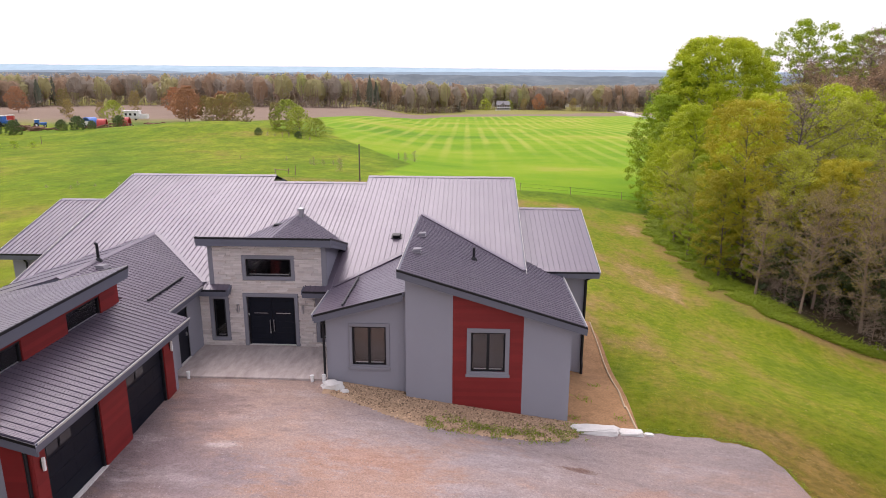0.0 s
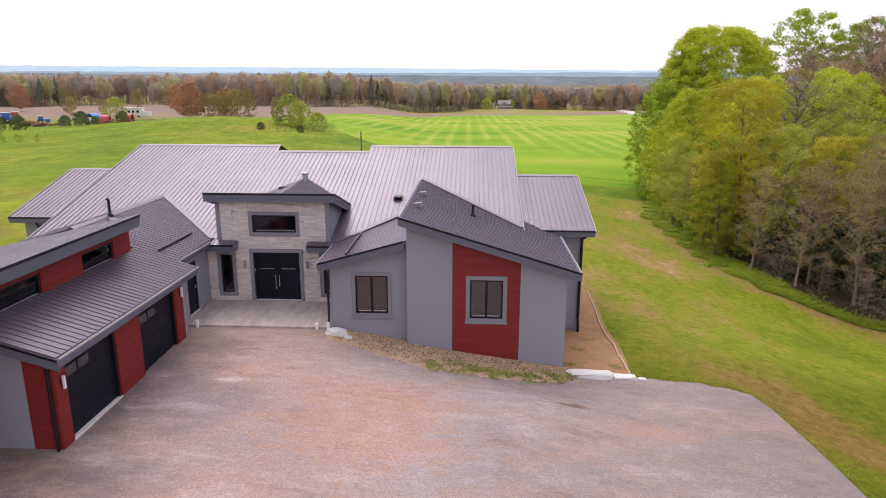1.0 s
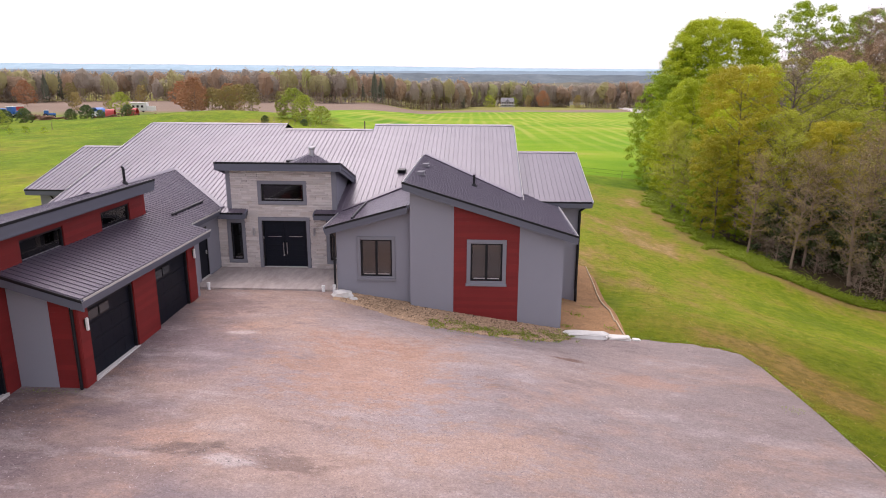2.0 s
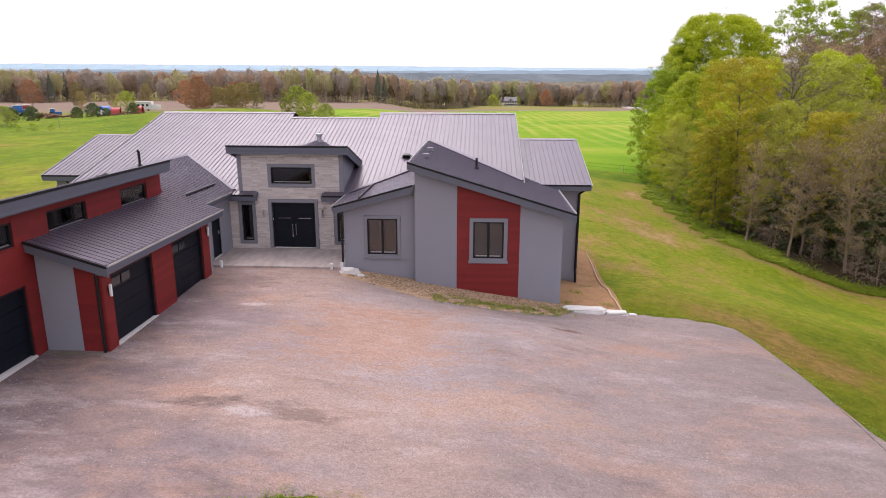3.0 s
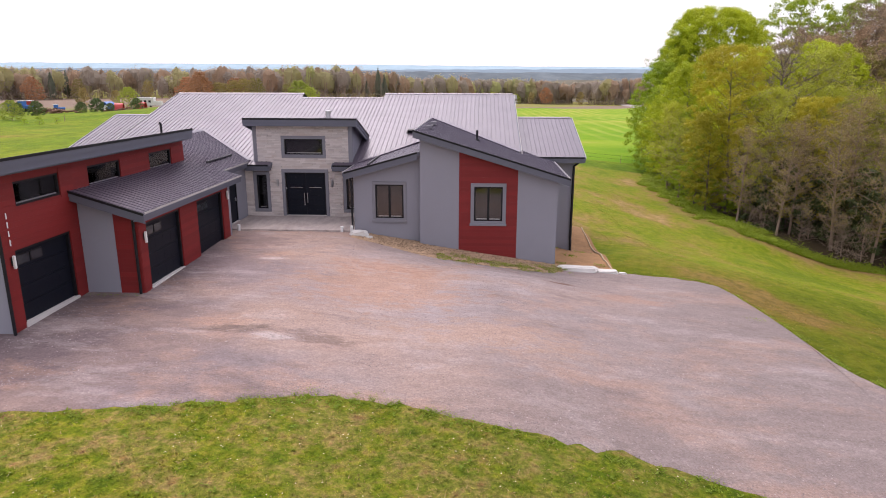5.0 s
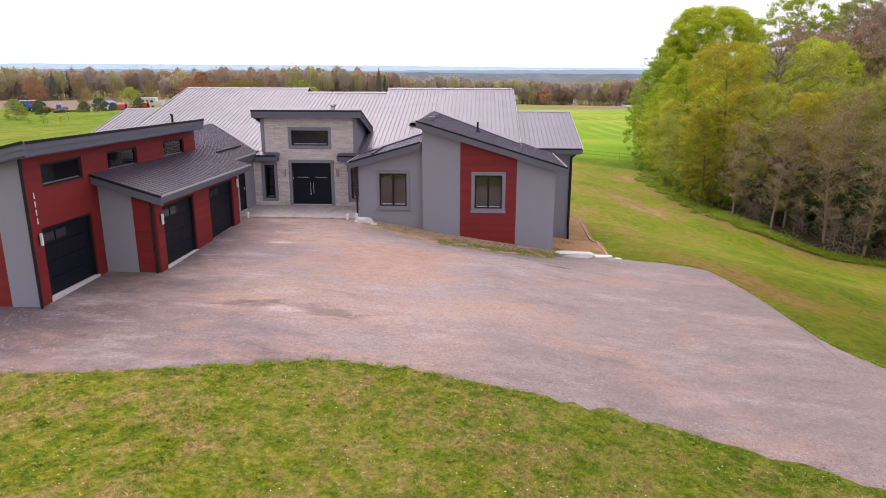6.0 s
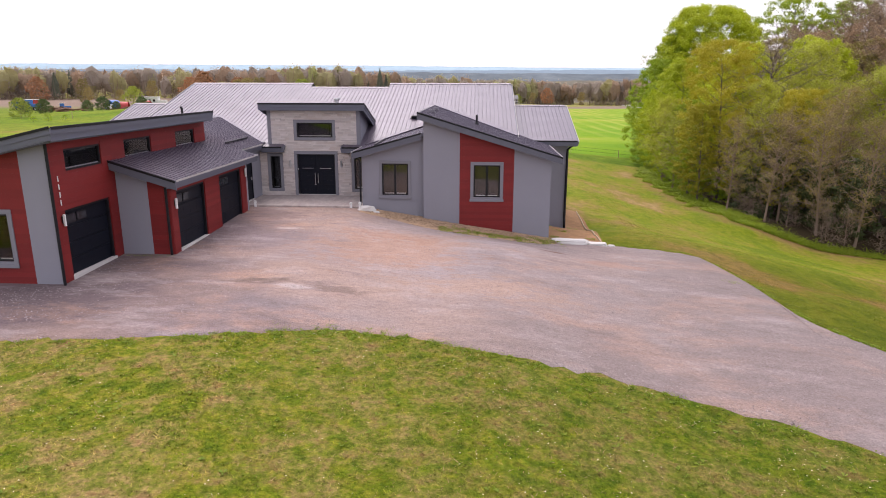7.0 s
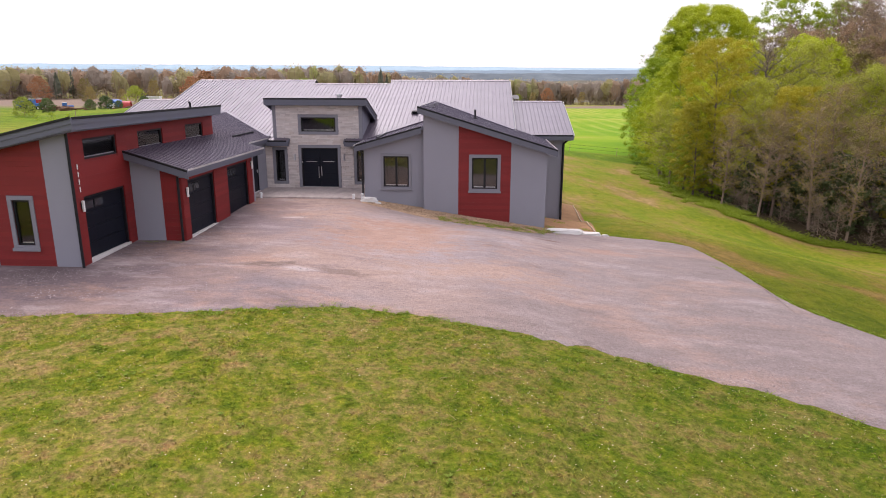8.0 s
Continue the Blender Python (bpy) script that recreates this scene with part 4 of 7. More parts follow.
for r in ((-10.2, -4.3, -14.6, -0.2, -0.6, -0.2), (-4.3, -2.5, -11.2, -4.3, -0.6, -0.2), (-13.7, -10.2, 4.8, 13.4, -0.6, -0.05), (-10.1, 11.5, 0.25, 13.4, -0.6, -0.05), (11.5, 13.0, 3.2, 13.4, -0.6, -0.05), (3.0, 5.8, -2.6, 0.2, -0.6, -0.05), (5.8, 11.4, -3.0, 0.2, -0.6, -0.05)):
    boxes("floor_slab", [r], DARK_ROOM, house)
for r in ((-2.2, 2.1, 4.0, 4.1, 0.0, 3.6), (-10.2, 10.0, 6.0, 6.1, 0.0, 4.1), (-6.4, -6.3, -14.5, -4.0, -0.2, 3.3)):
    boxes("inner_wall", [r], DARK_ROOM, house)

# ---- boards on the red walls
def boards(parent, at, us, bottom, top, holes=(), h=0.15):
    """Lapped boards, row by row, cut round the openings."""
    tf = top if callable(top) else (lambda u: top)
    z = bottom
    while z < max(tf(us[0]), tf(us[1])):
        lo, hi = us
        zt = z + h - 0.003
        for _ in range(2):
            n = 60
            ok = [lo + (hi - lo) * i / n for i in range(n + 1) if tf(lo + (hi - lo) * i / n) >= zt]
            if ok:
                lo2, hi2 = min(ok), max(ok)
            else:
                lo2 = hi2 = lo
        spans = [(lo2, hi2)]
        for a, b, z0, z1 in holes:
            if z0 < zt and z1 > z:
                spans = [s for p, q in spans for s in ((p, min(q, a)), (max(p, b), q)) if s[1] - s[0] > 0.02]
        for a, b in spans:
            if b - a > 0.05:
                c = [(a, z, -0.002), (b, z, -0.002), (b, z, -0.012), (a, z, -0.012), (a, zt, -0.002), (b, zt, -0.002), (b, zt, -0.009), (a, zt, -0.009)]
                solid("board", [at(*p) for p in c], [(0, 1, 2, 3), (7, 6, 5, 4), (0, 4, 5, 1), (1, 5, 6, 2), (2, 6, 7, 3), (3, 7, 4, 0)], RED, parent)
        z += h


boards(red_wall, RIGHTW, (7.48, 9.95), -1.35, lambda u: SH(u, 0) - 0.26, [(7.96, 9.49, 0.36, 2.16)])
boards(gar_wall, GAR, (-11.44, -4.11), -0.3, 2.15, [(a - 0.01, b + 0.01, -0.4, 1.96) for a, b in door_rows])
boards(red_end, bump_front, (-3.02, -2.27), -0.3, lambda u: GA(u, 0) - 0.3)
boards(up_wall, UPW, (-14.84, -11.5), -0.35, 4.0, [(-14.39, -11.94, -0.4, 1.89), (-14.07, -12.11, 3.02, 3.70)])
boards(up_wall, UPW, (-11.5, -3.96), 2.85, 4.0, [(a - 0.01, b + 0.01, 3.02, 3.70) for a, b in clere])
boards(front_red, FRONTG, (-6.89, -4.99), -0.4, lambda u: UP(u, 0) - 0.36, [(-6.32, -5.46, 0.2, 1.98)])


# ---- ledgestone
def stones():
    rng = random.Random(4)
    shapes = []
    for k in range(6):
        bm = bmesh.new()
        bmesh.ops.create_cube(bm, size=1.0)
        for w in bm.verts:
            w.co.x += rng.uniform(-0.02, 0.02)
            w.co.z += rng.uniform(-0.04, 0.04)
            if w.co.y < 0:
                w.co.y += rng.uniform(-0.12, 0.12)
                w.co.x *= 0.985
                w.co.z *= 0.96
        bmesh.ops.bevel(bm, geom=[e for e in bm.edges if all(w.co.y < 0 for w in e.verts)], offset=0.05, segments=1, affect="EDGES")
        me = bpy.data.meshes.new("stone")
        bm.to_mesh(me)
        bm.free()
        me.materials.append(STONE)
        shapes.append(me)
    keep_out = [(-1.13, 1.13, -0.1, 2.25), (-1.08, 1.05, 2.8, 3.83), (-2.54, -1.72, 0.15, 2.14), (1.82, 2.64, 0.15, 2.14),
                (-2.8, -1.62, 2.2, 2.52), (1.45, 2.8, 2.2, 2.52)]
    z = -0.06
    while z < 4.28:
        h = rng.choice((0.06, 0.07, 0.085, 0.10))
        x0, x1 = (-2.98, 2.86) if z < 2.3 else (-2.24, 2.14)
        x = x0
        while x < x1 - 0.05:
            w = min(rng.uniform(0.18, 0.56), x1 - x)
            spans = [(x, x + w)]
            for a, b, z0, z1 in keep_out:
                if z0 < z + h - 0.03 and z1 > z + 0.03:
                    spans = [s for p, q in spans for s in ((p, min(q, a)), (max(p, b), q)) if s[1] - s[0] > 0.06]
            for a, b in spans:
                ob = new("stone", shapes[rng.randrange(6)])
                ob.parent = tower_wall
                d = rng.uniform(0.05, 0.085)
                ob.location = ((a + b) / 2, -d / 2 + 0.012, z + h / 2)
                ob.scale = (b - a - 0.003, d, h - 0.003)
            x += w
        z += h


# ---- windows and doors
window(LEFTW, 3.82, 5.05, 0.52, 2.0, 2)
window(RIGHTW, 8.12, 9.33, 0.52, 2.0, 2, trim=0.15)
window(FRONTG, -6.18, -5.6, 0.38, 1.84, 1, trim=0.14, blind=False)
window(ENTRY, -0.93, 0.90, 2.95, 3.68, 1, trim=0.15, sill=False, blind=False)
window(ENTRY, -2.38, -1.88, 0.33, 1.98, 1, trim=0.15, sill=False, blind=False)
window(ENTRY, 1.98, 2.48, 0.33, 1.98, 1, trim=0.15, sill=False, blind=False)
for a, b in clere:
    window(UPW, a, b, 3.03, 3.69, 1, trim=0.0, sill=False, blind=False)


def front_door():
    d = wbox("entry_door", ENTRY, [(-0.98, 0.98, 2.04, 2.1, 0.02, 0.14), (-0.98, -0.92, 0.0, 2.04, 0.02, 0.14), (0.92, 0.98, 0.0, 2.04, 0.02, 0.14)], BLACK_METAL, house, "black double entry door with steel pulls")
    for s in (-1, 1):
        u0, u1 = (-0.915, -0.006) if s < 0 else (0.006, 0.915)
        leaf = wbox("leaf", ENTRY, [(u0, u1, 0.01, 2.035, 0.07, 0.12)], BLACK, d)
        z = 0.05
        for h in (0.24, 0.24, 0.24, 0.24, 0.24, 0.3, 0.36):
            wbox("panel", ENTRY, [(u0 + 0.05, u1 - 0.05, z, z + h - 0.03, 0.056, 0.072)], BLACK, leaf, "", 0.006)
            z += h
        wbox("inlay", ENTRY, [(u0 + 0.16, u1 - 0.16, 1.36, 1.385, 0.048, 0.056)], STEEL, leaf, "thin steel inlay")
        x = s * 0.075
        tube("pull", [(x, -0.03, 0.62), (x, -0.03, 1.12)], 0.017, STEEL, leaf, "vertical steel pull")
        for z in (0.66, 1.08):
            tube("standoff", [(x, -0.03, z), (x, 0.07, z)], 0.01, STEEL, leaf)
    wbox("lock", ENTRY, [(-0.12, -0.06, 0.5, 0.58, 0.035, 0.056)], STEEL, d, "", 0.005)
    wbox("keypad", ENTRY, [(-0.955, -0.925, 1.28, 1.38, 0.0, 0.02)], WHITE, d, "", 0.004)
    wbox("surround", ENTRY, [(-1.13, 1.13, 2.1, 2.25, -0.09, 0.02), (-1.13, -0.98, 0.0, 2.1, -0.09, 0.02), (0.98, 1.13, 0.0, 2.1, -0.09, 0.02)], TRIM, d, "raised grey surround", 0.01)
    wbox("threshold", ENTRY, [(-0.98, 0.98, 0.0, 0.025, -0.02, 0.14)], SILL_CONC, d)


def garage_door(at, u0, u1, z0, z1):
    d = wbox("garage_door", at, [(u0, u1, z1 - 0.07, z1, 0.03, 0.18), (u0, u0 + 0.07, z0, z1 - 0.07, 0.03, 0.18), (u1 - 0.07, u1, z0, z1 - 0.07, 0.03, 0.18)],
             BLACK_METAL, house, "black sectional garage door, closed")
    h = (z1 - 0.07 - z0) / 4
    for i in range(4):
        a = z0 + i * h
        sec = wbox("section", at, [(u0 + 0.07, u1 - 0.07, a + 0.006, a + h - 0.006, 0.12, 0.17)], BLACK, d, "", 0.006)
        if i == 3:
            w = (u1 - u0 - 0.2) / 4
            for k in range(2):
                b = u0 + 0.17 + k * w
                wbox("pane_frame", at, [(b - 0.03, b + w - 0.07, a + 0.1, a + h - 0.1, 0.105, 0.12)], BLACK_METAL, sec)
                p = wbox("pane", at, [(b, b + w - 0.1, a + 0.13, a + h - 0.13, 0.095, 0.103)], GLASS_BACKED, sec, "glazed upper panel")
        else:
            for k in range(4):
                w = (u1 - u0 - 0.2) / 4
                b = u0 + 0.1 + k * w
                wbox("raised_panel", at, [(b + 0.05, b + w - 0.05, a + 0.09, a + h - 0.09, 0.1165, 0.12)], BLACK, sec, "", 0.0015)
    wbox("bottom_seal", at, [(u0 + 0.07, u1 - 0.07, z0, z0 + 0.03, 0.11, 0.12)], BLACK, d)
    wbox("threshold", at, [(u0 - 0.02, u1 + 0.02, z0 - 0.25, z0 + 0.01, -0.04, 0.11)], SILL_CONC, d, "pale concrete threshold", 0.01)


GLASS_BACKED = plain("dim_door_glass", (0.045, 0.048, 0.055), 0.12, vary=0.05, bmp=0)
front_door()
for a, b in door_rows:
    garage_door(GAR, a, b, -0.16, 1.95)
garage_door(UPW, -14.38, -11.95, -0.18, 1.88)
sd = wbox("side_door", REC, [(-2.2, -1.3, 2.04, 2.1, 0.02, 0.12), (-2.2, -2.14, 0.0, 2.04, 0.02, 0.12), (-1.36, -1.3, 0.0, 2.04, 0.02, 0.12)], BLACK_METAL, house, "black side door, closed")
wbox("leaf", REC, [(-2.14, -1.36, 0.01, 2.04, 0.05, 0.1)], BLACK, sd)
wbox("handle", REC, [(-1.5, -1.44, 0.95, 1.1, 0.0, 0.05)], STEEL, sd, "", 0.008)
wbox("threshold", REC, [(-2.2, -1.3, -0.02, 0.02, -0.03, 0.12)], SILL_CONC, sd)


def sconce(place, m, tall=0.34, group="entry sconces", mat=None, label="brushed steel wall sconce beside the entry door"):
    s = thing("wall_sconce", place, label, "wall lamp", group)
    s.rotation_euler = (0, 0, m)
    boxes("back_plate", [(-0.05, 0.05, -0.012, 0.0, -0.08, 0.08)], mat or STEEL, s)
    tube("shade", [(0, -0.06, -tall / 2), (0, -0.06, tall / 2)], 0.048, mat or STEEL, s, sides=12)
    boxes("arm", [(-0.02, 0.02, -0.05, -0.012, -0.02, 0.02)], mat or STEEL, s)
    return s


for x in (-1.32, 1.32):
    sconce((x, -0.075, 1.62), 0)
for x, y, z in ((-2.224, -11.2, 1.55), (-2.224, -4.3, 1.72), (-4.104, -14.55, 1.62)):
    s = thing("wall_sconce", (x, y, z), "slim white wall light on the red garage wall", "wall lamp", "garage sconces")
    s.rotation_euler = (0, 0, radians(90))
    boxes("back_plate", [(-0.06, 0.06, -0.015, 0.0, -0.1, 0.12)], BLACK_METAL, s, "dark back plate", 0.004)
    boxes("diffuser", [(-0.033, 0.033, -0.09, -0.017, -0.19, 0.17)], WHITE, s, "", 0.01)

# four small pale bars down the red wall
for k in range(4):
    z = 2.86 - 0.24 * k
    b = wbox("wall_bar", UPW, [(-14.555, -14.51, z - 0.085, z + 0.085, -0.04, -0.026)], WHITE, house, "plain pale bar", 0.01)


# ---- downspouts, gutters, flashings, things on the roofs
def downspout(name, pts, r=0.045):
    return tube(name, pts, r, BLACK_METAL, house, "black downspout", sides=8)


downspout("downspout", [(-4.06, -14.95, 3.95), (-4.06, -14.95, -0.35)])
downspout("downspout", [(-2.36, -11.53, 2.15), (-2.36, -11.53, -0.4)])
downspout("downspout", [(2.72, -3.05, 2.3), (2.80, -2.95, 2.1), (2.80, -2.95, 0.05)])
downspout("downspout", [(13.35, 2.45, 2.42), (13.14, 2.8, 2.15), (13.14, 2.82, -1.6), (13.14, 2.72, -1.75), (13.14, 2.7, -2.36)], 0.065)
downspout("downspout", [(-2.0, -3.45, 2.15), (-2.6, -3.85, 2.0), (-2.83, -3.6, 1.9), (-2.83, -3.6, 0.0)])
downspout("downspout", [(-13.2, 4.2, 2.4), (-13.2, 4.45, 2.1), (-13.2, 4.45, -0.6)])
for p, q in (((-2.66, -0.02, 2.64), (-6.45, 3.93, 3.78)), ((2.6, -0.1, 2.58), (5.6, 2.85, 3.46)), ((5.75, 5.9, 4.36), (10.3, 1.2, 3.0))):
    d = (Vector(q) - Vector(p))
    n = Vector((d.y, -d.x, 0)).normalized() * 0.09
    P, Q = Vector(p) + Vector((0, 0, 0.045)), Vector(q) + Vector((0, 0, 0.045))
    solid("valley_flashing", [P - n, P + n, Q + n, Q - n] + [w - Vector((0, 0, 0.06)) for w in (P - n, P + n, Q + n, Q - n)],
          [(0, 1, 2, 3), (7, 6, 5, 4), (0, 4, 5, 1), (1, 5, 6, 2), (2, 6, 7, 3), (3, 7, 4, 0)], ROOF, house)
solid("ridge_cap", [(-6.66, -3.4, 3.76), (-6.34, -3.4, 3.76), (-6.5, -3.4, 3.84), (-6.66, 4.0, 3.76), (-6.34, 4.0, 3.76), (-6.5, 4.0, 3.84)],
      [(0, 1, 2), (5, 4, 3), (0, 2, 5, 3), (1, 4, 5, 2), (0, 3, 4, 1)], ROOF, house)


def snow_bar(p, q):
    b = thing("snow_guard", p, "dark snow guard rail on the metal roof", "snow guard", "snow guards")
    d = Vector(q) - Vector(p)
    boxes("rail", [(-0.03, 0.03, 0.0, d.y, 0.015, 0.1)], SNOW_BAR, b, "", 0.008)
    n = 5
    for i in range(n):
        w = d * ((i + 0.5) / n)
        boxes("bracket", [(w.x - 0.06, w.x + 0.06, w.y - 0.02, w.y + 0.02, w.z - 0.02, w.z + 0.05)], SNOW_BAR, b)


snow_bar((-3.45, -3.1, GA(-3.45, 0)), (-3.45, -0.2, GA(-3.45, 0)))
snow_bar((3.55, -3.1, LO(3.55, 0)), (3.55, 0.35, LO(3.55, 0)))


def box_vent(place, turn=0.0, tilt=0.0, mat=None, tone="dark"):
    v = thing("roof_vent", place, f"{tone} metal box vent on the roof", "roof vent", "roof vents")
    v.rotation_euler = (tilt, 0, turn)
    boxes("flange", [(-0.24, 0.24, -0.2, 0.2, -0.01, 0.015)], mat or BLACK_METAL, v)
    solid("hood", [(-0.18, -0.16, 0.02), (0.18, -0.16, 0.02), (0.18, 0.16, 0.02), (-0.18, 0.16, 0.02), (-0.16, -0.2, 0.15), (0.16, -0.2, 0.15), (0.16, 0.08, 0.13), (-0.16, 0.08, 0.13)],
          [(3, 2, 1, 0), (4, 5, 6, 7), (0, 1, 5, 4), (1, 2, 6, 5), (2, 3, 7, 6), (3, 0, 4, 7)], mat or BLACK_METAL, v)


GREYVENT = plain("grey_vent_metal", (0.15, 0.14, 0.16), 0.45, vary=0.1, bmp=0.05)
box_vent((4.72, 3.89, RX(3.89) + 0.02), 0, math.atan(0.29))
box_vent((5.98, 1.9, SH(5.98, 0) + 0.02), radians(90), 0, GREYVENT, "grey")
box_vent((5.98, -0.8, SH(5.98, 0) + 0.02), radians(90), 0, GREYVENT, "grey")
box_vent((-5.9, -1.5, GA(-5.9, 0) + 0.02), radians(-90), 0, GREYVENT, "grey")
box_vent((-0.75, 4.1, 4.12), 0, 0.1)


def pipe_vent(place, h, bent=False, r=0.055):
    v = thing("vent_pipe", place, "black plumbing vent pipe on the roof", "vent pipe", "vent pipes")
    pts = [(0, 0, -0.08), (0, 0, h)]
    if bent:
        pts += [(0.0, -0.03, h + 0.06), (-0.05, -0.06, h + 0.1)]
    tube("pipe", pts, r, BLACK_METAL, v)
    tube("boot", [(0, 0, -0.08), (0, 0, 0.05), (0, 0, 0.12)], [0.16, 0.12, r + 0.01], BLACK_METAL, v)


pipe_vent((8.2, 0.71, SH(8.2, 0)), 0.5)
pipe_vent((-6.4, -0.9, GA(-6.4, 0)), 0.62, True)
fl = thing("flue", (0.05, 5.15, 4.22), "shiny steel chimney flue with a cap", "chimney flue")
tube("pipe", [(0, 0, -0.1), (0, 0, 0.42)], 0.12, STEEL, fl, sides=14)
boxes("flashing", [(-0.34, 0.34, -0.42, 0.1, -0.06, -0.03)], STEEL, fl, "bright square flashing plate", 0.004)
tube("collar", [(0, 0, -0.1), (0, 0, 0.03), (0, 0, 0.06)], [0.26, 0.22, 0.13], STEEL, fl, sides=14)
tube("cap", [(0, 0, 0.42), (0, 0, 0.46), (0, 0, 0.56), (0, 0, 0.58)], [0.12, 0.17, 0.17, 0.05], STEEL, fl, sides=14)

# ---------------------------------------------------------------- porch, beds, small things outside
porch = boxes("porch", [(-2.9, 2.87, -3.0, 0.0, -0.5, -0.02)], CONCRETE, None, "", 0.015)
tagged(porch, "worn grey concrete porch slab", "porch", kind="structure")


def stub(x, y, z):
    s = thing("pipe_stub", (x, y, z), "short white plastic pipe stub beside the porch", "pipe stub", "pipe stubs")
    tube("pipe", [(0, 0, -0.3), (0, 0, 0.22)], 0.06, WHITE, s, sides=12)
    tube("cap", [(0, 0, 0.16), (0, 0, 0.25), (0, 0, 0.26)], [0.072, 0.072, 0.05], WHITE, s, sides=12)


stub(-2.25, -3.1, -0.05)
stub(2.35, -3.12, -0.08)
stub(2.78, -3.1, -0.05)


def rock(place, size, seed, label, square=0.5):
    bm = bmesh.new()
    bmesh.ops.create_icosphere(bm, subdivisions=3, radius=1.0)
    for w in bm.verts:
        c = w.co.copy()
        for i in range(3):
            c[i] = math.copysign(abs(c[i]) ** square, c[i])
        n = noise.noise(w.co * 1.7 + Vector((seed, 0, 0))) * 0.3 + noise.noise(w.co * 5 + Vector((0, seed, 0))) * 0.12
        w.co = Vector((c.x * size[0], c.y * size[1], c.z * size[2])) * (1 + n)
    me = bpy.data.meshes.new("boulder")
    bm.to_mesh(me)
    bm.free()
    me.materials.append(ROCK)
    ob = new("boulder", me)
    ob.location = place
    return tagged(ob, label, "boulder", "limestone boulders")


rock((3.16, -3.42, terrain(3.16, -3.42) + 0.09), (0.40, 0.26, 0.19), 2.0, "white limestone boulder at the wall corner", 0.85)
rock((3.62, -3.62, terrain(3.62, -3.62) + 0.03), (0.2, 0.15, 0.09), 6.0, "low white limestone boulder beside the wall corner", 0.85)
rock((12.52, -3.72, terrain(12.6, -3.7) + 0.07), (0.84, 0.26, 0.13), 5.0, "long flat white limestone edging boulder")
rock((13.84, -3.62, terrain(13.9, -3.6) + 0.05), (0.46, 0.20, 0.11), 9.0, "small flat white limestone edging boulder")
rock((14.5, -3.6, terrain(14.5, -3.6) + 0.03), (0.16, 0.1, 0.06), 13.0, "small white stone at the end of the edging")
rock((11.9, -3.72, terrain(11.9, -3.7) + 0.06), (0.1, 0.09, 0.07), 17.0, "small white stone at the wall corner")

SOIL = plain("bare_soil", (0.30, 0.175, 0.09), 0.95, vary=0.6, scale=1.3, grain=14, bmp=0.8, spec=0.15)
MULCH = plain("stone_mulch", (0.37, 0.255, 0.165), 0.95, vary=0.4, scale=2.0, grain=24, bmp=0.9, spec=0.15, island=0.65)


def sheet(name, xs, y_of, n, mat, up, label, category):
    v = []
    for x in xs:
        a, b = y_of(x)
        for k in range(n + 1):
            y = a + (b - a) * k / n
            v.append((x, y, terrain(x, y) + up - (0.06 if k in (0, n) else 0) + 0.02 * noise.noise((x * 3, y * 3, 2))))
    f = [(i * (n + 1) + k, (i + 1) * (n + 1) + k, (i + 1) * (n + 1) + k + 1, i * (n + 1) + k + 1) for i in range(len(xs) - 1) for k in range(n)]
    me = mesh(name, v, f, mat)
    for p in me.polygons:
        p.use_smooth = True
    return tagged(new(name, me), label, category, kind="structure")


sheet("soil_bed", [11.5 + 0.1 * i for i in range(36)], lambda x: (-3.55 + 0.1 * noise.noise((x * 3, 1, 1)) + max(0, x - 14.2) * 14, 11.2 + 0.3 * noise.noise((x * 2, 1, 1))), 90, SOIL, 0.045, "strip of bare brown soil beside the house", "soil bed")
sheet("gravel_bed", [2.9 + 0.1 * i for i in range(90)], lambda x: (back_edge(x) - 0.42 + 0.12 * noise.noise((x * 2.4, 3, 3)), -2.8 if x < 5.8 else -3.15), 14, MULCH, 0.06, "bed of tan stone mulch along the wall", "planting bed")


def scatter_stones():
    rng = random.Random(9)
    v, f = [], []
    for _ in range(4600):
        x = rng.uniform(3.2, 11.9)
        y0, y1 = back_edge(x) - 0.42, -2.95 if x < 5.8 else -3.3
        y = rng.uniform(y0, y1)
        r = rng.uniform(0.018, 0.05)
        z = terrain(x, y) + (0.06 if y > back_edge(x) - 0.25 else 0.03)
        k = len(v)
        a = rng.random() * 6
        for i in range(4):
            v.append((x + r * rng.uniform(0.7, 1.3) * math.cos(a + i * 1.57), y + r * rng.uniform(0.7, 1.3) * math.sin(a + i * 1.57), z))
        v.append((x + rng.uniform(-0.3, 0.3) * r, y + rng.uniform(-0.3, 0.3) * r, z + r * rng.uniform(0.5, 0.9)))
        f += [(k, k + 1, k + 4), (k + 1, k + 2, k + 4), (k + 2, k + 3, k + 4), (k + 3, k, k + 4)]
    me = mesh("bed_stones", v, f, MULCH)
    return tagged(new("bed_stones", me), "loose tan stones on the bed by the wall", "stones", kind="stuff")


scatter_stones()
pole = thing("timber_edging", (14.3, -3.6, terrain(14.3, -3.6) + 0.09), "long weathered timber pole edging the soil strip", "timber edging")
for (x0, y0), (x1, y1) in (((14.12, -3.4), (14.14, -1.6)), ((14.08, -1.7), (15.0, 10.9))):
    m0, m1 = Vector((x0, y0, terrain(x0, y0) + 0.08)), Vector((x1, y1, terrain(x1, y1) + 0.08))
    run = [m0.lerp(m1, k / 8) for k in range(9)]
    tube("pole", [Vector((q.x + 0.02 * noise.noise((q.y * 0.4, 1, 2)), q.y, terrain(q.x, q.y) + 0.08)) - pole.location for q in run], [0.042 - 0.0012 * k for k in range(9)], TIMBER, pole)
stones()


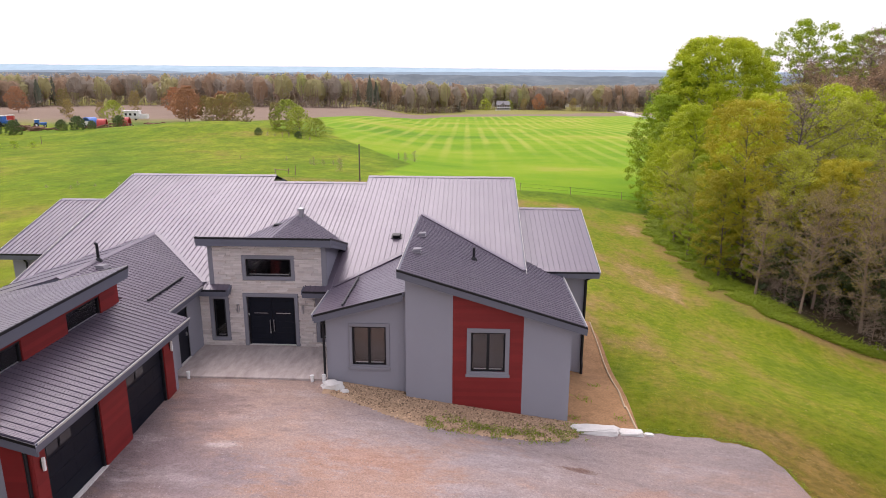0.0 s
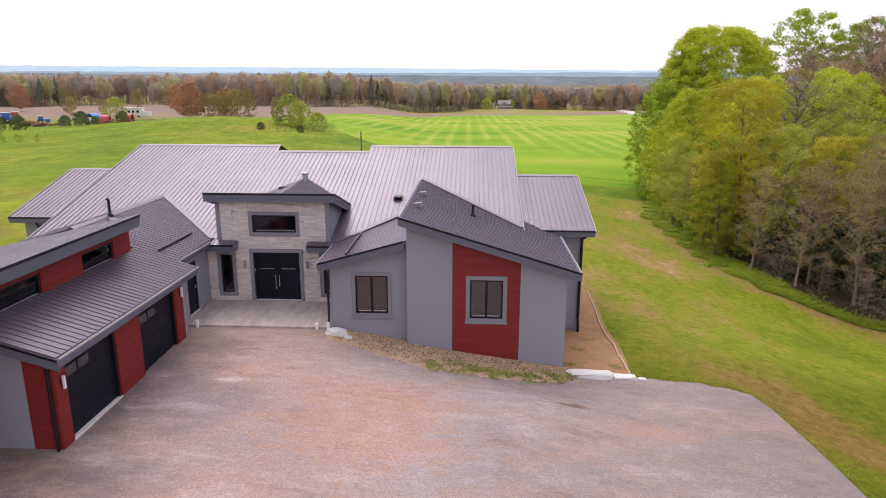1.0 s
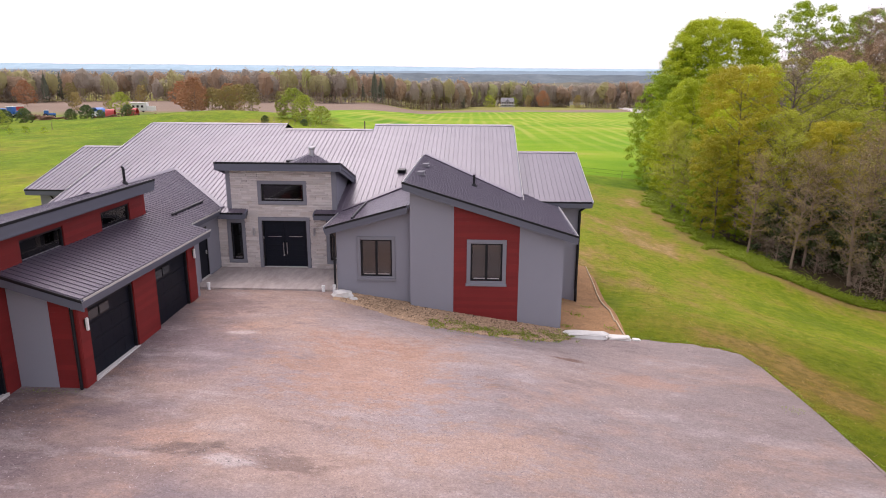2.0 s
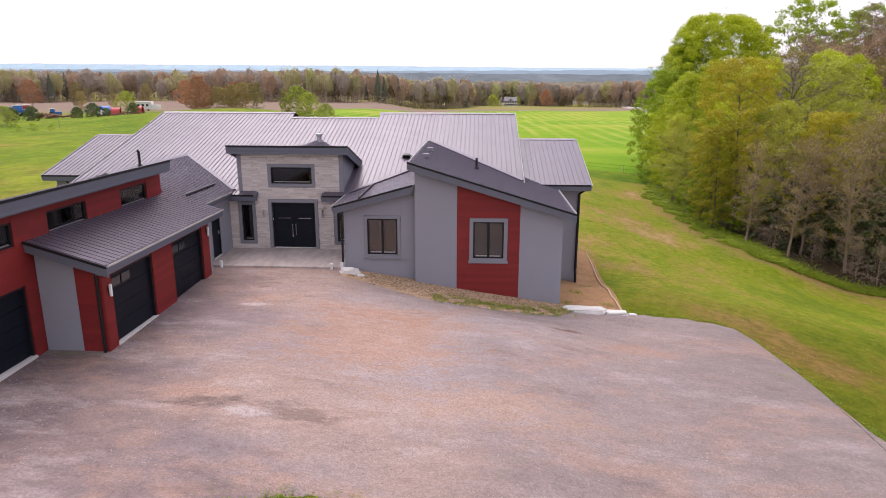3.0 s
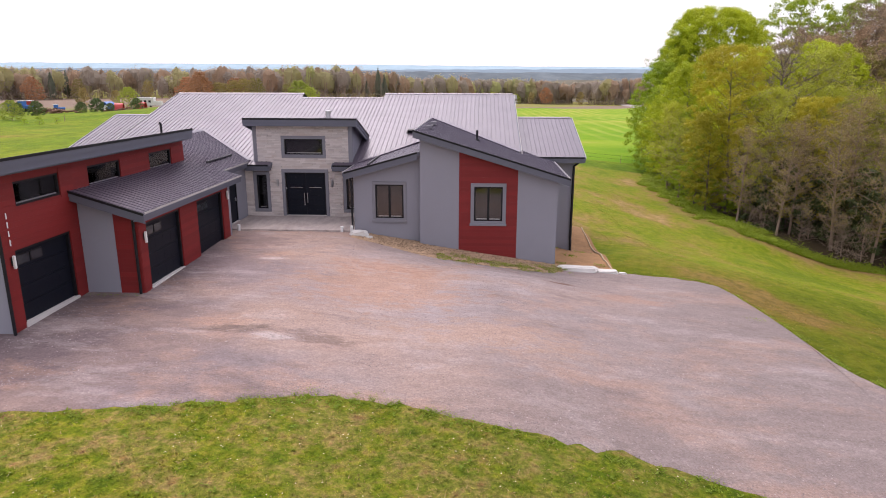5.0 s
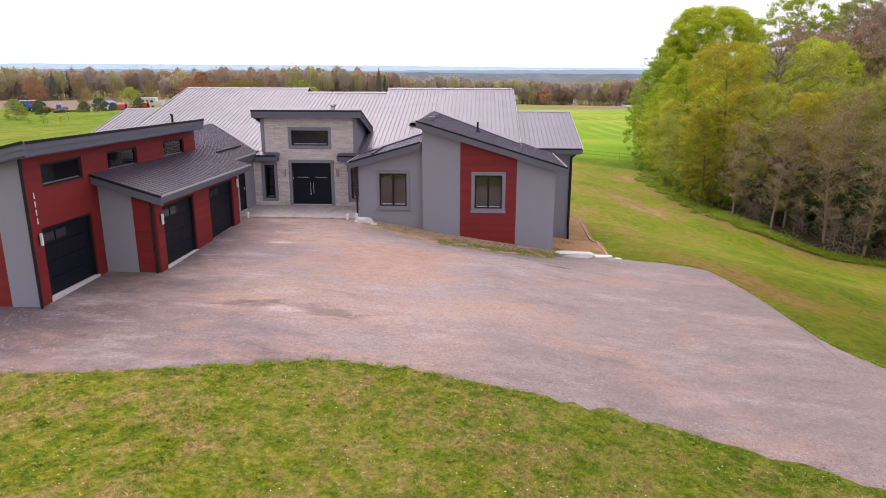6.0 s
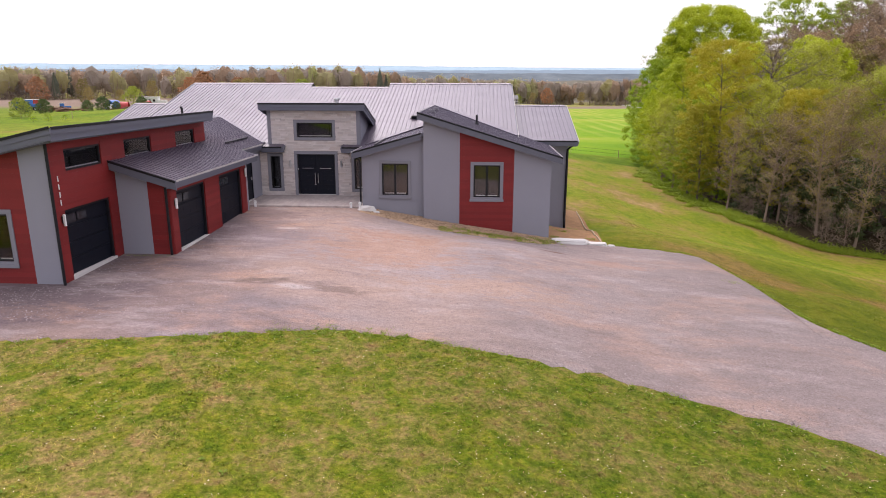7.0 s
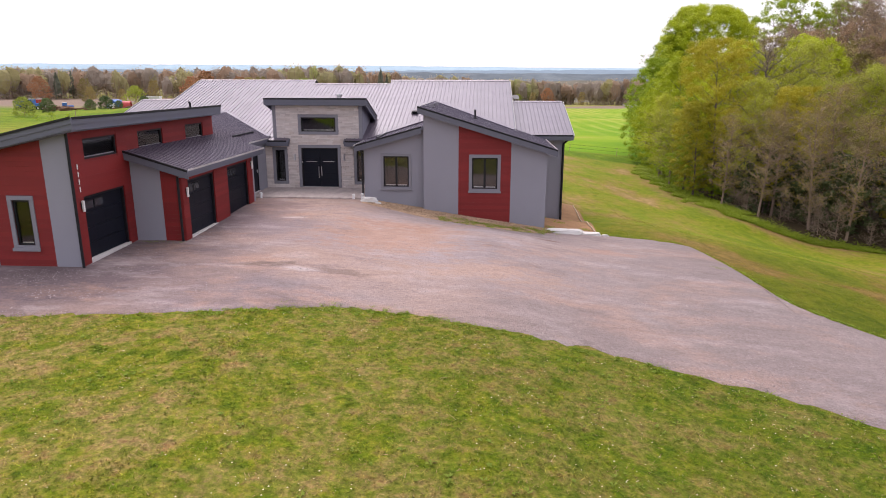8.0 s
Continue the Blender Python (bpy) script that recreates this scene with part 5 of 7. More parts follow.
def pendant():
    """The lit hall lamp seen through the high entry window."""
    g = thing("hall_chandelier", (0.5, 1.1, 2.66), "small lit chandelier in the hall behind the entry window", "chandelier")
    m, nt, b = node_mat("warm_bulb")
    b.inputs["Base Color"].default_value = (1.0, 0.8, 0.5, 1)
    b.inputs["Emission Color"].default_value = (1.0, 0.62, 0.28, 1)
    b.inputs["Emission Strength"].default_value = 1.2
    tube("stem", [(0, 0, 0.05), (0, 0, 1.0)], 0.012, BLACK_METAL, g, sides=6)
    for k in range(4):
        x, y = 0.2 * math.cos(k * 1.57 + 0.4), 0.2 * math.sin(k * 1.57 + 0.4)
        tube("arm", [(0, 0, 0.06), (x, y, 0.0)], 0.01, BLACK_METAL, g, sides=5)
        tube("bulb", [(x, y, 0.0), (x, y, 0.03), (x, y, 0.07), (x, y, 0.09)], [0.015, 0.035, 0.035, 0.012], m, g, sides=8)


pendant()


def tube_light(y):
    g = thing("strip_light", (-5.5, y, 3.36), "lit fluorescent strip light hanging in the garage", "ceiling lamp", "garage strip lights")
    m, nt, b = node_mat("fluorescent_tube")
    b.inputs["Base Color"].default_value = (0.9, 0.95, 1.0, 1)
    b.inputs["Emission Color"].default_value = (0.9, 0.96, 1.0, 1)
    b.inputs["Emission Strength"].default_value = 1.6
    boxes("housing", [(-0.07, 0.07, -0.62, 0.62, 0.03, 0.09)], WHITE, g, "", 0.01)
    tube("tube", [(0, -0.58, 0.0), (0, 0.58, 0.0)], 0.022, m, g, sides=8)
    for sy in (-0.5, 0.5):
        tube("hanger", [(0, sy, 0.09), (0, sy, 0.42)], 0.006, STEEL, g, sides=4)


for y in (-11.4, -7.9):
    tube_light(y)


def loose_gravel():
    """Small loose stones strewn over the packed drive and along its edges."""
    rng = random.Random(14)
    v, f = [], []
    while len(v) < 5 * 11000:
        x = rng.uniform(-11, 21)
        lo, hi = front_edge(x) + 0.15, back_edge(x) if x > -2.2 else -11.6 if x > -4 else -15.2
        y = lo + (hi - lo) * rng.random() ** 1.25
        if rng.random() > 0.35 + 0.9 * noise.noise((x * 0.5, y * 0.8, 3)):
            continue
        r = rng.uniform(0.010, 0.026)
        z = terrain(x, y) + 0.028
        k, a = len(v), rng.random() * 6
        for i in range(4):
            v.append((x + r * rng.uniform(0.7, 1.3) * math.cos(a + i * 1.57), y + r * rng.uniform(0.7, 1.3) * math.sin(a + i * 1.57), z))
        v.append((x, y, z + r * rng.uniform(0.5, 1.0)))
        f += [(k, k + 1, k + 4), (k + 1, k + 2, k + 4), (k + 2, k + 3, k + 4), (k + 3, k, k + 4)]
    mat = plain("loose_stone", (0.29, 0.245, 0.24), 0.9, vary=0.2, scale=2.0, grain=24, bmp=0.3, spec=0.2, island=0.4)
    return tagged(new("loose_gravel", mesh("loose_gravel", v, f, mat)), "loose grey and reddish stones strewn over the drive", "gravel", kind="stuff")


loose_gravel()


# ---------------------------------------------------------------- trees
def leaf_faces(centres, sizes, rng, out, loose=0.4):
    """Leaf blades: one small pointed face at each centre, lying on the outside of its spray (out: the way it faces)."""
    n = len(centres)
    k = out + rng.normal(size=(n, 3)) * loose
    k /= np.linalg.norm(k, axis=1)[:, None] + 1e-9
    a = np.cross(k, rng.normal(size=(n, 3)))
    a /= np.linalg.norm(a, axis=1)[:, None] + 1e-9
    b = np.cross(k, a)
    s = np.asarray(sizes)[:, None]
    c = np.asarray(centres)
    return np.stack([c - a * s * 0.5 - b * s * 0.35, c + a * s * 0.5 - b * s * 0.35, c + b * s * 0.7], 1).reshape(-1, 3)


def face_mesh(name, v, mats, index=None, sides=4):
    """A mesh of loose faces, each of `sides` corners of its own."""
    n = len(v) // sides
    me = bpy.data.meshes.new(name)
    me.vertices.add(len(v))
    me.vertices.foreach_set("co", np.ascontiguousarray(v, dtype=np.float32).ravel())
    me.loops.add(len(v))
    me.loops.foreach_set("vertex_index", np.arange(len(v), dtype=np.int32))
    me.polygons.add(n)
    me.polygons.foreach_set("loop_start", np.arange(0, len(v), sides, dtype=np.int32))
    for m in (mats if isinstance(mats, list) else [mats]):
        me.materials.append(m)
    if index is not None:
        me.polygons.foreach_set("material_index", np.asarray(index, dtype=np.int32))
    me.update()
    me.validate()
    return me


def grow(seed, h, spread, leaves, leaf, crown_from, dense, shape, clumps=0, twigs=1, stout=1.0):
    """A trunk with limbs and twigs, and the places of its leaves. shape: how the reach changes with height (0 at the crown's foot, 1 at its top)."""
    rng = random.Random(seed)
    nr = np.random.default_rng(seed)
    tv, tf = [], []

    def add(pts, radii, sides):
        a, b = tube_data(pts, radii, sides, len(tv))
        tv.extend(a)
        tf.extend(b)
    lean = Vector((rng.uniform(-0.06, 0.06), rng.uniform(-0.06, 0.06), 1))
    spine = []
    p = Vector((0, 0, -0.4))
    for i in range(8):
        spine.append(p.copy())
        p = p + Vector((lean.x + rng.uniform(-0.05, 0.05), lean.y + rng.uniform(-0.05, 0.05), 1)) * (h * 0.9 / 7)
    r0 = h * 0.0125 * stout
    add(spine, [r0 * (1 - 0.88 * i / 7) for i in range(8)], 7)
    tips = []
    n = 26 + int(h)
    for k in range(n):
        t = crown_from + (0.98 - crown_from) * (k + rng.random()) / n
        q = t * 7
        i = min(6, int(q))
        base = spine[i].lerp(spine[i + 1], q - i)
        u = (t - crown_from) / (1 - crown_from)
        reach = spread * shape(u) * rng.uniform(0.6, 1.12)
        az = k * 2.4 + rng.uniform(-0.5, 0.5)
        rise = rng.uniform(0.15, 0.55) + 0.5 * u
        d = Vector((math.cos(az), math.sin(az), rise)).normalized()
        pts, w = [base], base.copy()
        seg = 4
        for s in range(seg):
            d = (d + Vector((rng.uniform(-0.2, 0.2), rng.uniform(-0.2, 0.2), rng.uniform(-0.12, 0.16)))).normalized()
            w = w + d * (reach / seg)
            pts.append(w.copy())
        rr = max(0.02, r0 * 0.34 * (1 - 0.55 * u))
        add(pts, [rr * (1 - 0.8 * s / seg) for s in range(seg + 1)], 4)
        tips.append((pts[-1], 1.0))
        for s in range(1, seg + 1):
            for _ in range((3 if twigs else 1) if dense < 1 else 1):
                e = (Vector((rng.uniform(-1, 1), rng.uniform(-1, 1), rng.uniform(-0.3, 0.9)))).normalized()
                ln = reach * rng.uniform(0.16, 0.36)
                m = pts[s] + e * ln * 0.5 + Vector((rng.uniform(-0.1, 0.1), rng.uniform(-0.1, 0.1), 0.06))
                o = pts[s] + e * ln
                add([pts[s], m, o], [rr * 0.35, rr * 0.22, 0.008], 3)
                if dense < 1:
                    for _k in range(twigs):
                        e2 = (e + Vector((rng.uniform(-1, 1), rng.uniform(-1, 1), rng.uniform(-0.2, 1.0))) * 0.8).normalized()
                        st = pts[s].lerp(o, rng.uniform(0.35, 0.9))
                        add([st, st + e2 * ln * rng.uniform(0.35, 0.7)], [rr * 0.2 + 0.004, 0.006], 3)
                tips.append((o, 0.8))
                tips.append((m, 0.5))
    w = np.array([q for _, q in tips])
    pick = nr.choice(len(tips), size=leaves, p=w / w.sum())
    # some twigs carry much more than others
    c = np.array([tuple(q) for q, _ in tips])[pick] + nr.normal(size=(leaves, 3)) * (0.03 * spread + 0.10) * np.array([1, 1, 0.75])
    axis = np.array([lean.x, lean.y, 0]) * c[:, 2:3]
    out = (c - axis) * np.array([1, 1, 0])
    out /= np.linalg.norm(out, axis=1)[:, None] + 1e-9
    out = out * 0.7 + np.array([0, 0, 0.5])
    if clumps:
        # leaf sprays over the outside of the crown, with dents and gaps in it
        cc = []
        while len(cc) < clumps:
            u, az = nr.random() ** 0.85, nr.random() * 6.283
            r = spread * shape(u) * 0.92 * (1 + (0.4 if spread < 7 else 0.22) * noise.noise((math.cos(az) * 1.7 + seed, math.sin(az) * 1.7, u * 3.2)))
            depth = 1 - 0.45 * nr.random() ** 2.2
            z = h * (crown_from + (1.0 - crown_from) * u)
            if noise.noise((math.cos(az) * 3 + seed, math.sin(az) * 3, u * 5 + 9)) < -0.36:
                continue
            cc.append((lean.x * z + r * depth * math.cos(az), lean.y * z + r * depth * math.sin(az), z))
        cc = np.array(cc)[nr.integers(0, clumps, leaves)]
        ball = nr.normal(size=(leaves, 3))
        ball /= np.linalg.norm(ball, axis=1)[:, None]
        size = (0.2 + 0.075 * spread) * nr.random(leaves)[:, None] ** 0.45
        own = (nr.random(leaves) < (0.12 if spread < 7 else 0.03))[:, None]
        c = np.where(own, c, cc + ball * size * np.array([1, 1, 0.7]))
        axis = np.array([lean.x, lean.y, 0]) * cc[:, 2:3]
        o2 = (cc - axis) * np.array([1, 1, 0])
        o2 /= np.linalg.norm(o2, axis=1)[:, None] + 1e-9
        out = np.where(own, out, ball * 0.75 + o2 * 0.45 + np.array([0, 0, 0.35]))
    lv = leaf_faces(c, nr.uniform(0.6, 1.2, leaves) * leaf, nr, out, 0.38)
    return tv, tf, lv


ROUND = lambda u: 0.55 + 0.75 * math.sin(math.pi * min(1, 0.12 + u * 0.86)) ** 0.9 - 0.35 * u
DOME = lambda u: 1.12 * math.sqrt(max(0.04, 1 - (abs(u - 0.38) / 0.66) ** 2.6))
CONE = lambda u: 1.05 - 0.78 * u
SPIRE = lambda u: 0.45 + 0.55 * math.sin(math.pi * (0.1 + 0.85 * u))
KINDS = {}
for name, seed, h, spread, leaves, leaf, start, dense, shape, lm, bm_, words in (
        ("lime", 11, 15, 4.6, 26000, 0.16, 0.10, 340, ROUND, LEAF_LIME, BARK, "broadleaf tree in fresh lime-green spring leaf"),
        ("green", 23, 13, 4.2, 25000, 0.15, 0.04, 300, ROUND, LEAF_GREEN, BARK, "broadleaf tree in dense green leaf at the wood's edge"),
        ("bronze", 37, 14, 3.7, 24000, 0.13, 0.08, 330, SPIRE, LEAF_OLIVE, BARK, "young tree with bronze-green spring leaves"),
        ("sparse", 41, 15, 4.3, 17000, 0.12, 0.18, 0.5, ROUND, LEAF_THIN, BARK_PALE, "slender tree with thin new yellow-green leaves"),
        ("bare", 53, 12, 3.2, 4800, 0.085, 0.2, 0.5, SPIRE, LEAF_BUD, BARK_PALE, "pale leafless tree with fine budding twigs"),
        ("bare_tall", 67, 16, 4.2, 11000, 0.115, 0.3, 0.5, ROUND, LEAF_RUST, BARK, "tall tree with reddish-brown budding twigs"),
        ("limbed", 69, 16, 4.6, 2400, 0.12, 0.35, 0.5, ROUND, LEAF_GREY, BARK, "tall grey tree with bare forking limbs"),
        ("maple", 71, 20, 7.4, 90000, 0.215, 0.06, 1500, DOME, LEAF_LIME, BARK, "large spreading maple in bright spring leaf"),
        ("oak", 73, 22, 6.5, 15000, 0.22, 0.4, 130, ROUND, LEAF_GREEN, BARK, "tall open-crowned tree in green leaf behind the wood"),
        ("back_lime", 13, 15, 4.8, 11000, 0.2, 0.3, 180, ROUND, LEAF_LIME, BARK, "broadleaf tree in fresh leaf deeper in the wood"),
        ("back_green", 29, 15, 4.6, 9000, 0.2, 0.3, 170, ROUND, LEAF_DULL, BARK, "olive broadleaf tree deeper in the wood"),
        ("shrub", 83, 4.5, 2.3, 3600, 0.13, 0.02, 70, ROUND, LEAF_GREEN, BARK, "leafy green shrub at the wood's edge"),
        ("thicket", 87, 5.5, 3.0, 2600, 0.25, 0.0, 80, ROUND, LEAF_DARK, BARK, "dark evergreen thicket inside the wood"),
        ("brush", 91, 4.0, 2.2, 700, 0.09, 0.02, 0.5, CONE, LEAF_GREY, BARK_PALE, "tangled bare grey brush under the trees")):
    tv, tf, lv = grow(seed, h, spread, leaves, leaf, start, min(dense, 1), shape, dense if dense > 1 else 0, {"bare": 2, "bare_tall": 1, "brush": 0}.get(name, 1), 0.85 if name in ("bare", "brush") else 1.0)
    KINDS[name] = (mesh("trunk", tv, tf, bm_), face_mesh("crown", lv, lm, sides=3), words, h)


def plant(kind, x, y, height, turn=None, group="trees of the wood", lift=0.0):
    tm, cm, words, h = KINDS[kind]
    t = thing("shrub" if kind in ("shrub", "brush", "thicket") else "tree", (x, y, terrain(x, y) + lift), words if x > 20 or kind not in ("shrub", "brush") else {"brush": "low tangled brown scrub on the pasture slope", "shrub": "low green weedy clump in the pasture"}[kind], "shrub" if kind in ("shrub", "brush", "thicket") else "tree",
              ("undergrowth of the wood" if x > 20 else "scrub in the pasture") if kind in ("shrub", "brush", "thicket") else group)
    s = height / h
    t.scale = (s, s, s)
    t.rotation_euler = (0, 0, turn if turn is not None else (x * 12.9 + y * 7.7) % 6.28)
    for nm, me in (("trunk", tm), ("crown", cm)):
        o = new(nm, me)
        o.parent = t
    return t


# the edge of the wood, from its far corner to where it leaves the view
for row in (("maple", 43.2, 73, 21.8), ("green", 37.5, 74, 18), ("green", 35.6, 67, 14.5), ("green", 33.0, 59, 11.5), ("lime", 33.5, 53, 14), ("lime", 31.5, 45.5, 13.8), ("sparse", 28.6, 40, 10), ("green", 30.0, 38.5, 9),
            ("sparse", 28.2, 34.5, 8.5), ("green", 28.6, 31.0, 6.5), ("bronze", 28.4, 27.3, 8.5), ("bronze", 30.6, 28.4, 14.4), ("sparse", 32.8, 26.0, 12.5), ("lime", 34.5, 37, 14.6), ("limbed", 35.0, 30.5, 17), ("lime", 36.5, 40, 15.5),
            ("sparse", 40.2, 33.2, 16.8), ("sparse", 37.6, 30.0, 13.5), ("bare", 31.4, 19.8, 9.6), ("bare", 29.3, 22.4, 8.6), ("bare", 34.7, 18.0, 11), ("bare", 37.9, 21.6, 12.5), ("bare", 33.4, 22.0, 10), ("bare", 36.6, 16.0, 10.5),
            ("bare", 40.2, 16.6, 12), ("bare", 39.6, 13.2, 11), ("bare", 43.0, 12.0, 12), ("bronze", 35.6, 24.2, 11), ("sparse", 38.0, 26.5, 13), ("sparse", 40.6, 22.8, 14), ("bronze", 42.6, 17.6, 13), ("sparse", 44.2, 22.0, 15.5),
            ("lime", 46.5, 16.5, 14.5), ("green", 47.0, 10.0, 13), ("bare_tall", 44.0, 27.0, 15.5), ("back_lime", 43.5, 38, 16), ("back_green", 41, 45, 16.5), ("oak", 56.5, 74, 24.5), ("oak", 62, 70, 23)):
    plant(*row)
for x, y, h in ((60, 62, 25), (57, 52, 23), (64, 48, 25), (52, 52, 20.5), (55, 41, 21.5), (61, 36, 23), (49.5, 38, 19), (68, 58, 26), (48.5, 30, 17.5), (54, 28, 19.5), (60, 24, 21), (47, 46, 19), (66, 30, 23), (51, 20, 17), (57, 14, 19), (52, 62, 21)):
    plant("bare_tall", x, y, h)
rng = random.Random(21)
for i in range(14):
    y = 6 + 60 * ((i * 0.618) % 1)
    x = wood_edge(max(y, 14)) + 13 + rng.random() * 12
    plant(rng.choice(("back_lime", "back_green", "back_green")), x, y, rng.uniform(12.5, 16.5))
for i in range(54):
    y = 9 + 55 * (i / 53) ** 1.3
    x = wood_edge(y) + rng.uniform(3.2 if y < 27 else 1.6, 6.5)
    plant(rng.choice(("brush",) if y < 27 else ("shrub", "brush", "shrub")), x, y, rng.uniform(1.6, 4.0))
# evergreens, with extra rows added to block the horizon and darken the wood inside
for i in range(26):
    y = 8 + 50 * i / 25
    x = wood_edge(max(y, 13)) + 6.0 + rng.uniform(0, 7)
    plant("thicket", x, y, rng.uniform(4.5, 7.5))

# ---------------------------------------------------------------- woods beyond the fields
def far_woods():
    """Woods beyond the fields: for each tree an uneven leafy crown, loose sprays over it, and stems."""
    nr = np.random.default_rng(3)
    bm = bmesh.new()
    bmesh.ops.create_icosphere(bm, subdivisions=2, radius=1.0)
    ball = np.array([tuple(w.co) for w in bm.verts])
    tris = np.array([[w.index for w in q.verts] for q in bm.faces])
    bm.free()
    vs, idx = [], []
    count = 1900
    for k in range(count):
        deep = (k / count) ** 1.15
        x = nr.uniform(-640, 560)
        y = 572 + 230 * deep + 0.06 * x + 20 * math.sin(x * 0.02)
        if x > 90:
            y += 55
        near = 105 * (1 - sm(-90, -20, x))
        y -= near
        if 0 < x < 115 and y < 715:
            y = 715 + (y - 590) * 0.4
        g = terrain(x, y)
        patch = noise.noise((x * 0.014, y * 0.012, 7))
        lean_g = 0.34 * sm(-220, 200, x)
        q = nr.random() * 0.6 + patch * 0.85 + 0.17
        kind = 0 if q < 0.44 - lean_g * 0.7 else 3 if q < 0.70 - lean_g * 0.6 else 1 if q < 0.97 - lean_g * 0.35 else 2 if q < 1.2 else 3
        if nr.random() < 0.03:
            kind = 4
        h = nr.uniform(22.0, 29.0) * (1.0 + 0.12 * patch) * (1 - 0.0012 * near) * (0.72 if nr.random() < 0.2 else 1)
        if kind == 4:
            wide, foot = h * 0.13, 0.03
        else:
            wide, foot = h * nr.uniform(0.14, 0.32), nr.uniform(0.05, 0.3)
        lump = np.array([noise.noise((p[0] * 1.9 + k, p[1] * 1.9, p[2] * 2.4)) for p in ball])
        b = ball * (0.8 + 0.45 * lump)[:, None]
        mid, half = g + h * (1 + foot) / 2, h * (1 - foot) / 2
        if kind == 4:
            t = (b[:, 2] + 1) / 2
            b = b * np.stack([1.5 - 1.3 * t, 1.5 - 1.3 * t, np.ones(len(b))], 1)
        crown = np.stack([x + b[:, 0] * wide, y + b[:, 1] * wide, mid + b[:, 2] * half], 1)
        if k % 2 == 0 or deep < 0.5:
            vs.append(crown[tris].reshape(-1, 3))
            idx.extend([kind] * len(tris))
        n = 210 if deep < 0.45 else 90
        d = nr.normal(size=(n, 3))
        d /= np.linalg.norm(d, axis=1)[:, None]
        c = np.array([x, y, mid]) + d * np.array([wide, wide, half]) * (0.78 + 0.28 * nr.random(n) ** 1.5 + 0.2 * np.array([noise.noise((p[0] * 2.2 + k, p[1] * 2.2, p[2] * 3)) for p in d]))[:, None]
        if kind == 4:
            c[:, :2] = np.array([x, y]) + (c[:, :2] - np.array([x, y])) * (1.7 - 1.6 * np.clip((c[:, 2:3] - g) / h, 0, 1))
        vs.append(leaf_faces(c, nr.uniform(0.7, 1.5, n), nr, d * 0.7 + np.array([0, -0.25, 0.5]), 0.35))
        low_part = (c[:, 2] - g) / h < nr.uniform(0.35, 0.62, n)
        idx.extend(np.where(low_part & (nr.random(n) < 0.75) & (kind != 4), 3, kind).tolist())
        if deep < 0.4:
            low = 16
            px = np.stack([x + nr.uniform(-4.5, 4.5, low), y - nr.uniform(0, 5, low), g + nr.uniform(0.2, 5.0, low)], 1)
            vs.append(leaf_faces(px, nr.uniform(0.8, 1.7, low), nr, np.tile([0, -0.5, 0.6], (low, 1)), 0.5))
            idx.extend([3 if nr.random() < 0.75 else 1] * low)
            for _ in range(4):
                w, dx = nr.uniform(0.10, 0.24), nr.uniform(-4, 4)
                top = g + h * nr.uniform(0.45, 0.9)
                lx = dx + nr.uniform(-1.2, 1.2)
                p = np.array([(x + dx - w, y - wide, g - 1), (x + dx + w, y - wide, g - 1), (x + lx + w * 0.3, y - wide, top), (x + lx - w * 0.3, y - wide, top)])
                vs.append(p[[0, 1, 2, 0, 2, 3]])
                idx.extend([5, 5])
    me = face_mesh("far_woods", np.concatenate(vs), [FAR_RUST, FAR_GREEN, FAR_LIME, FAR_GREY, FAR_DARK, BARK_PALE], idx, 3)
    return tagged(new("far_woods", me), "mixed spring woods in rust, grey and pale green beyond the fields", "woods", kind="stuff")


def far_leaf(name, a, patch=0.03):
    """Foliage too far off to tell leaves apart: softly mottled, and lit through."""
    m, nt, b = node_mat(name)
    v = coords(nt)
    c = mix(nt, noise_node(nt, v, patch, 3), tuple(q * 0.8 for q in a), tuple(q * 1.2 for q in a))
    c = mix(nt, 0.5, c, ramp(nt, noise_node(nt, v, 0.3, 4, 0.7), [(0.32, (0.86, 0.86, 0.88)), (0.68, (1.12, 1.12, 1.1))]), "MULTIPLY")
    nt.links.new(c, b.inputs["Base Color"])
    b.inputs["Roughness"].default_value, b.inputs["Specular IOR Level"].default_value = 0.9, 0.1
    tl = nt.nodes.new("ShaderNodeBsdfTranslucent")
    nt.links.new(c, tl.inputs["Color"])
    mx = nt.nodes.new("ShaderNodeMixShader")
    mx.inputs[0].default_value = 0.5
    nt.links.new(b.outputs[0], mx.inputs[1])
    nt.links.new(tl.outputs[0], mx.inputs[2])
    nt.links.new(mx.outputs[0], nt.nodes["Material Output"].inputs["Surface"])
    return m


# far foliage colours, lifted and greyed to hold the haze of the distance
FAR_RUST = far_leaf("far_rust_leaf", (0.45, 0.335, 0.235))
FAR_GREY = far_leaf("far_twig", (0.42, 0.365, 0.30))
FAR_GREEN = far_leaf("far_leaf", (0.45, 0.415, 0.22))
FAR_LIME = far_leaf("far_young_leaf", (0.47, 0.48, 0.21))
FAR_DARK = far_leaf("far_needle", (0.19, 0.21, 0.15))
far_woods()


